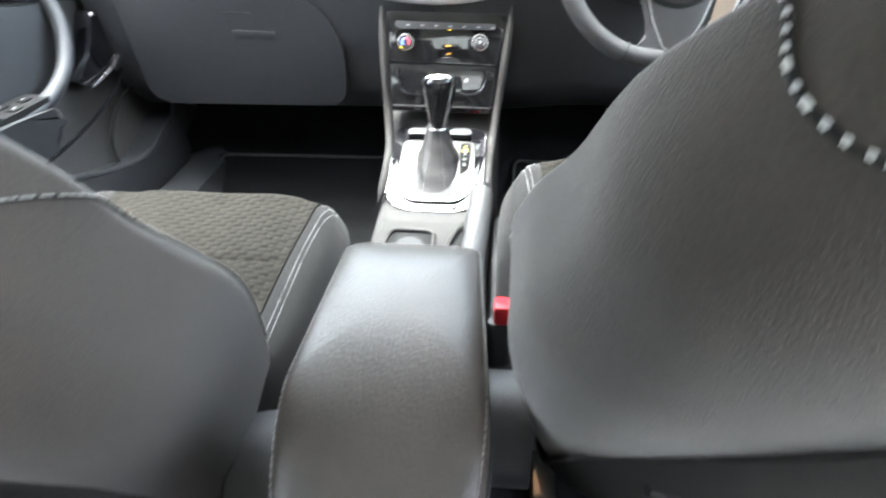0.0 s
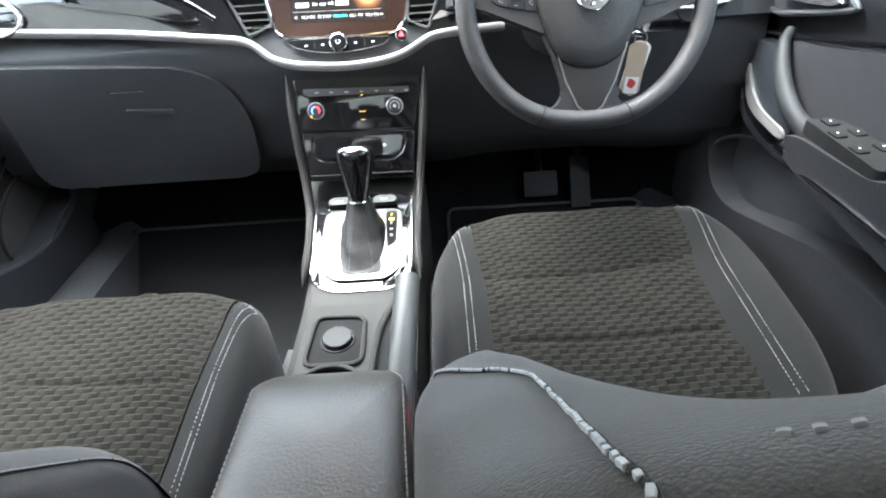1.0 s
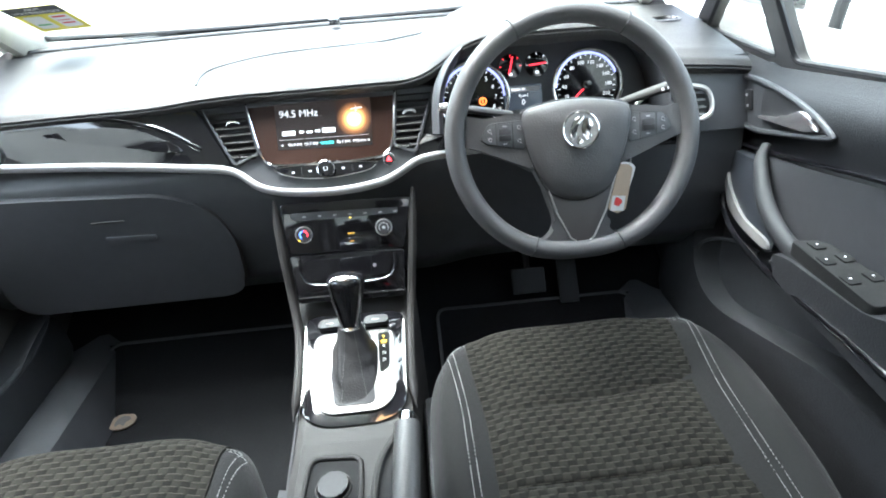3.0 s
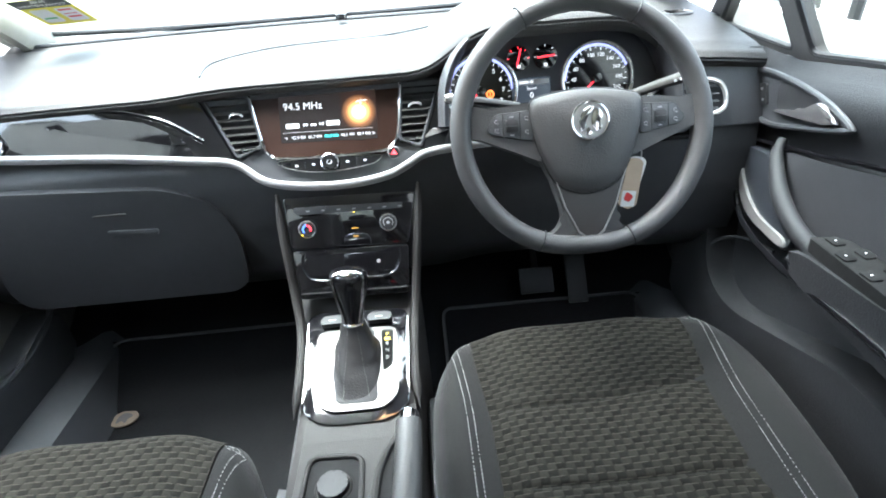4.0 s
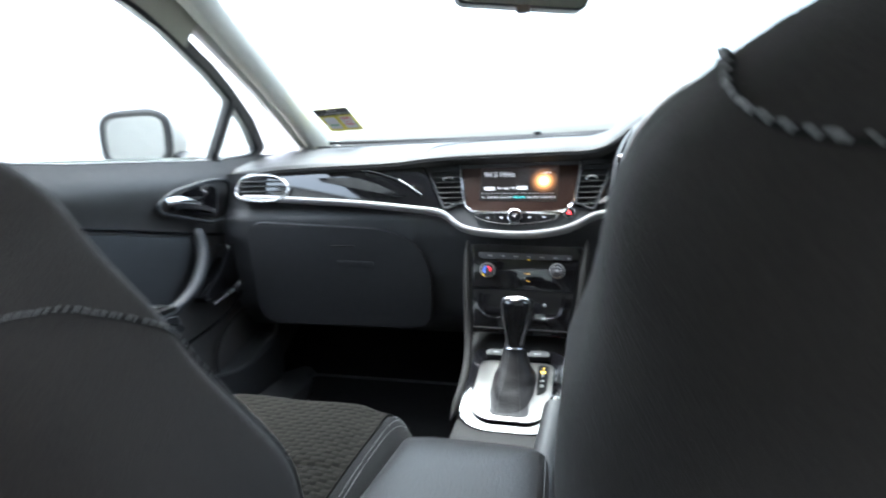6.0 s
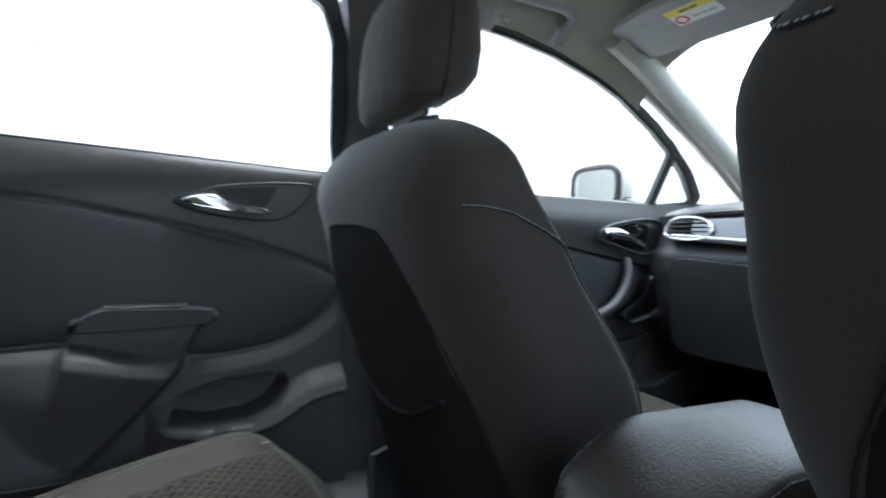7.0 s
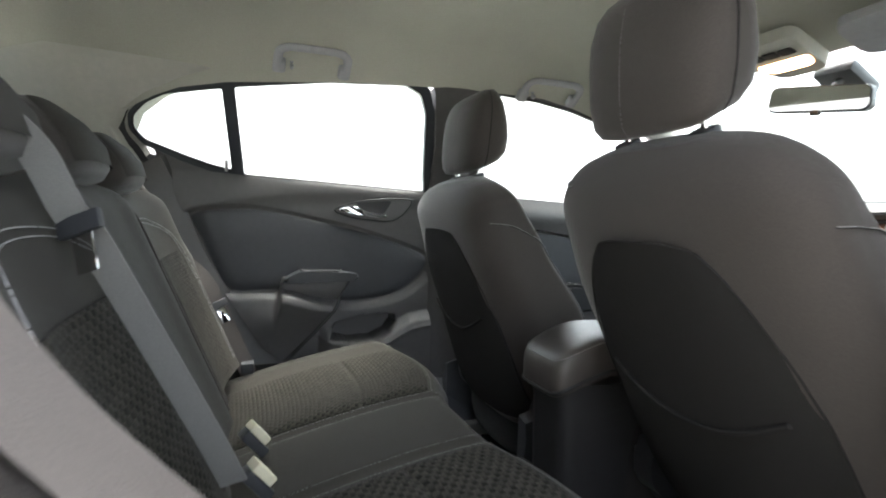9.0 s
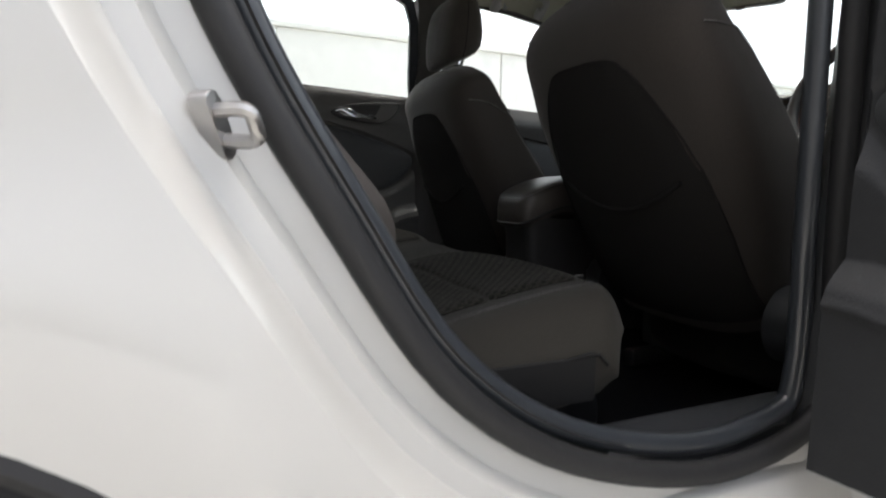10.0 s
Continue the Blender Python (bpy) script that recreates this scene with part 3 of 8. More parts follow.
    # skin of the roof, bonnet and tail
    part("roof_skin", sheet(lambda u, v: Vector(((u - 0.5) * 1.22, 0.52 - 2.0 * v, 1.390 - 0.12 * abs(2 * u - 1) ** 4 - 0.12 * max(0, v - 0.6) ** 2 - 0.06 * (1 - v) ** 4)), 20, 16, (0, 0, -0.02)), PAINT, body, "white painted roof")
    part("bonnet", sheet(lambda u, v: Vector(((u - 0.5) * 1.6, 1.24 + 1.0 * v, 0.815 - 0.10 * v - 0.14 * v ** 4 - 0.05 * abs(2 * u - 1) ** 3)), 20, 14, (0, 0, -0.02)), PAINT, body, "white painted bonnet")
    part("front_end", rbox((0, 2.28, 0.27), (1.7, 0.16, 0.56), 0.06), PAINT, body)
    for s in (-1, 1):
        part("front_wing", rbox((s * 0.83, 1.7, 0.55), (0.1, 1.2, 0.24), 0.04), PAINT, body)
        part("rear_corner", rbox((s * 0.82, -1.75, 0.62), (0.13, 0.5, 0.56), 0.05), PAINT, body)
    part("bulkhead", rbox((0, 1.2, 0.42), (1.6, 0.05, 0.84), 0.01), PLASTIC, body, "dark bulkhead behind the dashboard")
    part("tailgate", rbox((0, -1.98, 0.5), (1.66, 0.07, 0.75), 0.03), PAINT, body, "white tailgate")
    part("load_floor", rbox((0, -1.55, 0.2), (1.4, 0.9, 0.05), 0.01), CARPET, body)
    for s in (-1, 1):
        part("load_side", rbox((s * 0.70, -1.55, 0.52), (0.06, 0.85, 0.72), 0.02), PLASTIC, body)
    part("parcel_shelf", rbox((0, -1.5, 0.80), (1.32, 0.6, 0.03), 0.01), CARPET, body, "dark parcel shelf behind the rear seat")
    # the other side's wing
    part("far_wing", rbox((-0.86, -1.55, 0.5), (0.06, 0.9, 0.8), 0.03), PAINT, body)
    # B-pillar trims and rear pillars
    for s in (-1, 1):
        rings = []
        for z, y0, y1 in ((0.2, -0.30, -0.10), (0.5, -0.28, -0.12), (0.85, -0.265, -0.13), (1.0, -0.272, -0.140), (1.08, -0.288, -0.125), (1.15, -0.305, -0.125), (1.168, -0.312, -0.14)):
            x = side_x(z)
            rings.append([Vector((s * (x + dx), y, z)) for dx, y in ((-0.045, y0 + 0.03), (-0.055, (y0 + y1) / 2), (-0.045, y1 - 0.03), (-0.02, y1), (0.02, y1), (0.02, y0), (-0.02, y0))])
        # Driver's side pillar in a darker plastic, shade put into its tone.
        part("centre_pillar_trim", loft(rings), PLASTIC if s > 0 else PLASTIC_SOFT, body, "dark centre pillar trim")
        rings = []
        for z, y0, y1 in ((0.82, -1.78, -1.115), (0.90, -1.70, -1.15), (0.955, -1.66, -1.18), (0.985, -1.6, -1.195), (1.03, -1.54, -1.175), (1.075, -1.46, -1.12), (1.12, -1.40, -1.03), (1.15, -1.3, -0.95)):
            x = side_x(z) - 0.03
            rings.append([Vector((s * x, y1, z)), Vector((s * (x - 0.02), y1 - 0.06, z)), Vector((s * (x - 0.04), (y0 + y1) / 2, z)), Vector((s * (x - 0.06), y0, z)), Vector((s * (x + 0.05), y0, z)), Vector((s * (x + 0.05), y1 + 0.06, z)), Vector((s * (x + 0.02), y1 + 0.012, z))])
        part("rear_pillar_trim", loft(rings), PILLAR, body, "pale grey rear pillar trim")
        rings = []
        for x, y, z in smooth_path([(0.755, 1.27, 0.845), (0.715, 1.04, 0.935), (0.675, 0.80, 1.035), (0.635, 0.60, 1.11), (0.59, 0.42, 1.165), (0.56, 0.30, 1.195)], 4):
            p, w = Vector((s * x, y, z)), 0.036 + 0.02 * bell(y - 1.2, 0.15)
            rings.append([p + Vector((s * math.cos(a) * 0.03, math.sin(a) * w * 0.5, math.sin(a) * w + math.cos(a) * 0.008)) for a in (2 * math.pi * k / 12 for k in range(12))])
        part("windscreen_pillar_trim", loft(rings), PILLAR, body, "pale grey windscreen pillar trim")
    for s in (-1, 1):
        rings = [[Vector((s * q.x, q.y, q.z)) for q in aperture_loop(o, d)] for o, d in ((-0.03, -0.004), (-0.018, -0.03), (0.05, -0.05), (0.16, -0.07))]
        n = len(rings[0])
        i0, i1 = int(n * 0.03), int(n * 0.375)
        part("rear_side_lining", loft([r[i0:i1] for r in rings], caps=False, closed=False), PLASTIC_SOFT, body, "dark lining beside the rear bench")
    part("far_jamb", loft([[Vector((-q.x, q.y, q.z)) for q in aperture_loop(o, d)] for o, d in ((0.016, -0.004), (0.034, -0.006), (0.044, 0.03))], caps=False), RUBBER, body, "black seal round the closed rear door")
    part("quarter_lining", rbox((-0.79, -1.14, 0.882), (0.03, 0.17, 0.09), 0.008), PLASTIC, body, "dark lining under the quarter window")
    part("quarter_lining", rbox((-0.825, -1.20, 0.880), (0.02, 0.20, 0.07), 0.006), PLASTIC, body, "dark lining behind the quarter window")
    for s in (-1, 1):
        part("kick_panel", rbox((s * 0.775, 1.09, 0.44), (0.05, 0.32, 0.80), 0.01), PLASTIC, body, "dark footwell side panel")
        part("roof_rail", tube([(s * (side_x(z) + 0.01), y, z) for y, z in ((-1.3, 1.14), (-1.0, 1.185), (-0.5, 1.215), (0.05, 1.22), (0.3, 1.19), (0.5, 1.14), (0.8, 1.03), (1.2, 0.86))], 0.028, 10, rx=0.022), PAINT, body, "white painted roof rail")
    # door striker on the rear jamb
    m = face_frame((0.834, -0.976, 0.568), (-0.704, 0.528, 0.475), (0.38, -0.285, 0.88)) @ Matrix.Scale(0.58, 4)
    st = part("striker_plate", prism(rounded([(-0.013, -0.04), (0.013, -0.04), (0.013, 0.04), (-0.013, 0.04)], 0.012), m, -0.02, 0.004, 0.002), STEEL, body, "steel door striker plate")
    part("striker_loop", tube(smooth_path([m @ Vector(q) for q in ((0, -0.018, 0), (0.0, -0.018, 0.04), (0, 0.0, 0.046), (0, 0.018, 0.04), (0, 0.018, 0))], 5), 0.005, 8), STEEL, st)


shell()


def cabin_floor():
    def fn(u, v):
        x, y = (u - 0.5) * 1.5, 1.15 - 2.2 * v
        z = 0.09 + 0.55 * max(0, y - 0.66) + 0.10 * bell(x, 0.14, 4) + 0.06 * ramp(abs(x), 0.66, 0.75)
        return Vector((x, y, min(z, 0.42)))
    tagged(part("floor", sheet(fn, 40, 40, (0, 0, -0.02)), CARPET, None, "black carpeted cabin floor with a low tunnel"), category="floor", kind="structure")


ROOF_EDGE = [(-1.45, 1.01), (-1.17, 1.02), (-1.12, 1.056), (-1.03, 1.096), (-0.9, 1.123), (-0.70, 1.143), (-0.52, 1.160), (-0.3, 1.170), (0.05, 1.178), (0.2, 1.156), (0.37, 1.116), (0.5, 1.07)]


def headliner():
    def fn(u, v):
        s = 2 * u - 1
        y = 0.50 - 1.95 * v
        edge = lerp_table(ROOF_EDGE, y)
        mid = 1.303 - 0.09 * ramp(y, 0.0, 0.5) - 0.05 * ramp(-y, 0.75, 1.45)
        z = mid - 0.02 * s * s * (1 - s * s) - (mid - edge) * abs(s) ** 7
        return Vector((s * (0.780 - (edge - 0.86) * 0.52), y, z))
    tagged(part("ceiling", sheet(fn, 48, 32, (0, 0, 0.012)), HEADLINER, None, "pale beige felt headliner under the roof"), category="ceiling", kind="structure")


cabin_floor()
headliner()


# ---- glass ----
def pane(name, corners, label, nu=10, nv=6, bow=0.0):
    a, b, c, d = (Vector(q) for q in corners)

    def fn(u, v):
        p = a.lerp(b, u).lerp(d.lerp(c, u), v)
        return p + Vector((0, bow * (1 - (2 * u - 1) ** 2), 0))
    ob = part(name, sheet(fn, nu, nv, 0.004), GLASS)
    ob.visible_shadow = False
    return tagged(ob, label, "window", kind="structure")


pane("window_1", ((-0.74, 1.19, 0.865), (0.74, 1.19, 0.865), (0.57, 0.46, 1.20), (-0.57, 0.46, 1.20)), "clear laminated windscreen bowed forwards", 16, 8, 0.10)
pane("window_2", ((0.56, -1.92, 0.86), (-0.56, -1.92, 0.86), (-0.5, -1.42, 1.20), (0.5, -1.42, 1.20)), "clear tailgate window", 10, 6, -0.05)


# ---- doors ----
def greenhouse(s):
    def fn(y, z):
        return Vector((s * (0.785 - (z - 0.86) * 0.52), y, z))
    return fn


def door_base(name, s, hinge, label):
    return thing(name, (s * hinge[0], hinge[1], 0.2), label, "door", kind="structure")


def lever_handle(s, x, bezel, lever, parent, cup):
    """The chrome pull over a flat dark plate that paints the cup's shade, with a thin raised surround."""
    m = face_frame((s * x, 0, 0), (0, s, 0), (0, 0, 1)).copy()
    m = Matrix(((0, 0, -s, s * x), (1, 0, 0, 0), (0, 1, 0, 0), (0, 0, 0, 1)))
    loop = [m @ Vector((y, z, 0.004)) for y, z in rounded(bezel, 0.03, 6)]
    h = part("handle_surround", tube(loop, 0.0045, 8, True, (1, 0, 0)), PLASTIC, parent, "raised dark surround of the door handle")
    part("cup_shade", prism(rounded(cup, 0.02, 5), m, -0.004, 0.003, 0.001), PIANO, h, "flat dark plate for the handle cup's shade")
    pts = smooth_path([m @ Vector(q) for q in lever], 5)
    n = len(pts) - 1
    part("handle_lever", tube(pts, 0.006, 10, up=(1, 0, 0), rx=0.017, taper=lambda t: 1.0 - 0.72 * ramp(t, 0.1, 1.0)), CHROME, h, "polished chrome door lever")


REAR_BELT = [(-1.150, 0.984), (-1.117, 0.954), (-1.012, 0.918), (-0.95, 0.900), (-0.886, 0.8865), (-0.858, 0.8785), (-0.60, 0.8685), (-0.26, 0.8545)]


def rear_edge(z):
    return lerp_table([(0.2, -0.56), (0.25, -0.655), (0.355, -0.80), (0.512, -0.90), (0.614, -0.96), (0.697, -0.998), (0.772, -1.03), (0.86, -1.068), (0.94, -1.112), (1.0, -1.15)], z)


def smoothstep(x, a, b):
    t = np.clip((x - a) / (b - a), 0, 1)
    return t * t * (3 - 2 * t)


def table(points, x):
    return np.interp(x, [q[0] for q in points], [q[1] for q in points])


def outline_distance(y, z, poly):
    """Distance from each point to a closed outline, negative inside it."""
    p = np.array([(q[0], q[1]) for q in poly])
    q = np.roll(p, -1, axis=0)
    best, inside = np.full(y.shape, 1e9), np.zeros(y.shape, bool)
    for (ay, az), (by, bz) in zip(p, q):
        dy, dz = by - ay, bz - az
        t = np.clip(((y - ay) * dy + (z - az) * dz) / (dy * dy + dz * dz + 1e-12), 0, 1)
        best = np.minimum(best, np.hypot(y - ay - t * dy, z - az - t * dz))
        cross = ((az > z) != (bz > z)) & (y < dy * (z - az) / (dz if abs(dz) > 1e-12 else 1e-12) + ay)
        inside ^= cross
    return np.where(inside, -best, best)


REAR_LENS = [(q.x, q.y) for q in smooth_path([(y, z, 0) for y, z in (
    (-1.005, 0.757), (-0.93, 0.776), (-0.845, 0.781), (-0.76, 0.772), (-0.67, 0.756), (-0.55, 0.732), (-0.44, 0.704), (-0.34, 0.672), (-0.285, 0.648),
    (-0.262, 0.622), (-0.278, 0.585), (-0.315, 0.548), (-0.375, 0.514), (-0.45, 0.497), (-0.53, 0.492), (-0.64, 0.503), (-0.75, 0.53), (-0.895, 0.532), (-0.935, 0.60), (-0.975, 0.69))], 4, True)]
POCKET_RIM = [(-0.70, 0.44), (-0.64, 0.398), (-0.59, 0.368), (-0.53, 0.352), (-0.47, 0.349), (-0.41, 0.363), (-0.365, 0.388), (-0.335, 0.404), (-0.29, 0.414), (-0.26, 0.416)]


def rear_relief(y, z):
    """How far the rear door's trim stands into the cabin."""
    ridge = table([(-1.03, 0.772), (-0.90, 0.808), (-0.80, 0.826), (-0.69, 0.838), (-0.55, 0.842), (-0.28, 0.832)], y)
    belt = table(REAR_BELT, y)
    up = np.clip((z - ridge) / np.maximum(belt - ridge, 0.01), 0, 1)
    d = 0.024 * np.where(z > ridge, 1 - 0.35 * up ** 2, 0.35 + 0.65 * np.exp(-((ridge - z) / 0.035) ** 2)) + 0.010 * smoothstep(ridge - z, 0.01, 0.08)
    near = outline_distance(y, z, REAR_LENS)
    d -= 0.009 * np.exp(-(near / 0.006) ** 2)
    d = np.where(near < 0, d - 0.03 * smoothstep(-near, 0.0, 0.01), d)
    # the swell under the pad and the armrest that grows out of it, with a slanting front end
    d += 0.016 * smoothstep(near, 0.0, 0.03) * smoothstep(0.60 - z, 0.0, 0.05)
    end = table([(0.30, -0.735), (0.36, -0.675), (0.405, -0.632), (0.47, -0.578), (0.565, -0.520), (0.60, -0.515)], z)
    top = 0.530 + 0.046 * smoothstep(y, -0.752, -0.742)
    arm = smoothstep(top - z, -0.004, 0.006 + 0.12 * smoothstep(-y, 0.735, 0.77)) * (1 - 0.80 * smoothstep(0.545 - z, 0.0, 0.22)) * smoothstep(end - y, -0.010, 0.018)
    d += arm * (0.008 * smoothstep(y, -0.96, -0.84) + 0.066 * smoothstep(y, -0.88, -0.72))
    # open pocket behind a raised rim, and the shelf that climbs from the rim towards the pillar
    rim = table(POCKET_RIM, y)
    wall = 0.062 * smoothstep(y, -0.70, -0.58)
    hollow = outline_distance(y, z, [(-0.600, 0.376), (-0.575, 0.425), (-0.50, 0.447), (-0.42, 0.452), (-0.380, 0.446), (-0.372, 0.424), (-0.40, 0.386), (-0.45, 0.362), (-0.53, 0.360)])
    shelf = wall * (1 - smoothstep(z - rim, 0.004, 0.070))
    d = np.maximum(d, shelf * smoothstep(y, -0.66, -0.60) + 0.012)
    d = d - (np.maximum(d, 0.0) + 0.036) * smoothstep(-hollow, 0.0, 0.008)
    d += 0.006 * np.exp(-((z - rim + 0.004) / 0.006) ** 2) * smoothstep(y, -0.66, -0.60)
    return d


def rear_door(name, s, label):
    d = door_base(name, s, (0.84, -0.262), label)
    # The open door takes the copy with shade put into its colour.
    skin = PLASTIC_SOFT if s < 0 else DOOR_SHADED
    face = Matrix(((0, 0, -s, s * 0.772), (1, 0, 0, 0), (0, 1, 0, 0), (0, 0, 0, 1)))
    nu, nv = 170, 170
    v = np.linspace(0, 1, nv + 1)[:, None]
    u = np.linspace(0, 1, nu + 1)[None, :]
    z0 = 0.225 + 0.70 * v + 0 * u
    back = np.array([rear_edge(q) for q in z0[:, 0]])[:, None]
    y = back + 0.003 + (-0.268 - back) * u
    z = 0.225 + (table(REAR_BELT, y) - 0.225) * v
    back = np.vectorize(rear_edge)(z)
    y = np.maximum(y, back + 0.003)
    z = 0.225 + (table(REAR_BELT, y) - 0.225) * v
    depth = rear_relief(y, z)
    hull = 0.790 - 0.25 * np.clip(z - 0.885, 0, 1)

    def inner(a, b):
        i, j = round(a * nu), round(b * nv)
        return Vector((s * float(hull[j, i] - depth[j, i]), float(y[j, i]), float(z[j, i])))
    part("trim_panel", sheet(inner, nu, nv, 0.0), skin, d, "dark grained door trim with moulded armrest and pocket", sharp=60)

    def outside(a, b):
        zz = 0.18 + 0.68 * b
        y0 = rear_edge(zz) - 0.02
        return Vector((s * (0.888 + 0.012 * math.sin(math.pi * b)), y0 + (-0.262 - y0) * a, zz))
    part("outer_skin", sheet(outside, 16, 14, (-0.045 * s, 0, 0)), PAINT, d, "white painted outer door skin")
    # padded insert: a soft cushion whose edge dives into the groove round it
    mid = (-0.62, 0.645)
    rings = []
    for k, h in ((1.0, -0.012), (0.998, 0.0), (0.990, 0.006), (0.975, 0.0105), (0.94, 0.014), (0.86, 0.0165), (0.7, 0.019), (0.5, 0.020), (0.3, 0.0205), (0.08, 0.021)):
        rings.append([Vector((s * (0.786 - h), mid[0] + (a - mid[0]) * k, mid[1] + (b - mid[1]) * k)) for a, b in REAR_LENS])
    part("insert_pad", loft(rings), PLASTIC, d, "darker lens-shaped padded insert", sharp=70)
    # pull cup on top of the armrest, its well's shade a flat dark plate, and the seam under the cap
    cap = part("pull_cup", prism(rounded([(-0.748, 0.558), (-0.516, 0.566), (-0.511, 0.584), (-0.545, 0.590), (-0.69, 0.594), (-0.715, 0.584)], 0.008), face, -0.02, 0.066, 0.011, seg=4), PLASTIC, d, "moulded pull cup edge")
    part("well_shade", prism(rounded([(-0.690, 0.0), (-0.565, 0.0), (-0.575, 0.034), (-0.680, 0.034)], 0.010), Matrix(((0, -s, 0, s * 0.752), (1, 0, 0, 0), (0, 0, 1, 0.590), (0, 0, 0, 1))), 0.0, 0.0055), RUBBER, cap, "flat dark plate for the pull cup's shaded well")
    part("well_rim", tube([Vector((s * (0.752 - b), a, 0.5955)) for a, b in rounded([(-0.694, -0.003), (-0.560, -0.003), (-0.571, 0.037), (-0.684, 0.037)], 0.010)], 0.0022, 6, True), skin, cap)
    part("cup_seam", tube(smooth_path([face @ Vector(q) for q in ((-0.748, 0.5565, 0.060), (-0.66, 0.5605, 0.0675), (-0.55, 0.5645, 0.0675), (-0.517, 0.566, 0.062))], 5), 0.0012, 5, up=(1, 0, 0)), RUBBER, cap)
    # speaker cover below the pocket's rim, edged with a thin pale line
    cover = [(-0.43, 0.318), (-0.405, 0.342), (-0.372, 0.370), (-0.335, 0.388), (-0.29, 0.396), (-0.268, 0.396), (-0.268, 0.24), (-0.43, 0.24)]
    part("speaker_cover", prism(cover, face, 0.0, 0.047, 0.004), MATTE_BLACK, d, "black speaker cover low in the door")
    part("speaker_seam", tube(smooth_path([face @ Vector((a, b, 0.0475)) for a, b in cover[:6]], 5), 0.0010, 6, up=(1, 0, 0)), GREY_PRINT, d)
    bezel = [(-0.584, 0.785), (-0.545, 0.803), (-0.50, 0.816), (-0.44, 0.8245), (-0.375, 0.829), (-0.335, 0.827), (-0.333, 0.812), (-0.355, 0.782), (-0.385, 0.761), (-0.42, 0.755), (-0.48, 0.758), (-0.54, 0.767)]
    loop = smooth_path([(a, b, 0) for a, b in bezel], 4, True)
    plate_ = part("handle_plate", prism([(q.x, q.y) for q in loop], face, 0.0, 0.0135, 0.003), skin, d, "smooth plate round the door handle")
    part("handle_surround", tube([face @ Vector((q.x, q.y, 0.012)) for q in loop], 0.0028, 8, True, (1, 0, 0)), RUBBER, plate_, "dark line round the handle plate")
    # Flat black plate; the hollow's shade is put into its colour.
    part("cup_shade", prism(rounded([(-0.520, 0.812), (-0.398, 0.822), (-0.425, 0.775), (-0.49, 0.783)], 0.010, 4), face, 0.008, 0.0148, 0.001), RUBBER, plate_, "flat dark plate for the handle cup's shade")
    blade = smooth_path([(a, b, 0) for a, b in ((-0.574, 0.786), (-0.548, 0.796), (-0.522, 0.800), (-0.505, 0.793), (-0.487, 0.784), (-0.45, 0.778), (-0.420, 0.776), (-0.414, 0.770), (-0.424, 0.766), (-0.47, 0.768), (-0.53, 0.775))], 4, True)
    part("handle_lever", prism([(q.x, q.y) for q in blade], face, 0.010, 0.026, 0.006, seg=4), CHROME, plate_, "polished chrome door lever")
    part("lock_pin", tube([(s * 0.768, -0.905, 0.888), (s * 0.760, -0.905, 0.922)], 0.005, 10), STEEL, d, "small lock pin")
    # slim window frame with two panes and the upright between them
    fn = greenhouse(s)
    main = rounded([(-0.858, 0.8805), (-0.60, 0.8705), (-0.274, 0.857), (-0.290, 0.92), (-0.318, 1.10), (-0.345, 1.15), (-0.40, 1.1715), (-0.628, 1.155), (-0.888, 1.1165)], 0.012, 4)
    rear = rounded([(-0.886, 0.8915), (-0.95, 0.905), (-1.012, 0.924), (-1.117, 0.961), (-1.142, 0.990), (-1.142, 1.020), (-1.107, 1.058), (-1.058, 1.083), (-0.914, 1.1115)], 0.012, 4)
    outline = rounded([(-0.86, 0.862), (-0.60, 0.852), (-0.245, 0.836), (-0.262, 0.92), (-0.292, 1.10), (-0.325, 1.168), (-0.395, 1.188), (-0.628, 1.171), (-0.90, 1.131), (-1.06, 1.101), (-1.113, 1.067), (-1.152, 1.024), (-1.152, 0.985), (-1.120, 0.948), (-1.012, 0.905), (-0.95, 0.886)], 0.012, 4)
    fr = part("window_frame", plate(outline, [main, rear], fn, (s * 0.03, 0, 0)), LIP, d, "slim dark window frame")
    for hole, nm in ((main, "window_pane"), (rear, "quarter_pane")):
        bm = bmesh.new()
        bm.faces.new([bm.verts.new(fn(a, b) + Vector((s * 0.014, 0, 0))) for a, b in hole])
        bmesh.ops.solidify(bm, geom=bm.faces[:], thickness=0.004)
        g = part(nm, bm, GLASS, d, "clear side glass", smooth=False)
        g.visible_shadow = False
        part("glass_channel", tube([fn(a, b) + Vector((s * 0.004, 0, 0)) for a, b in hole], 0.004, 6, True, (1, 0, 0)), RUBBER, fr)
    return d


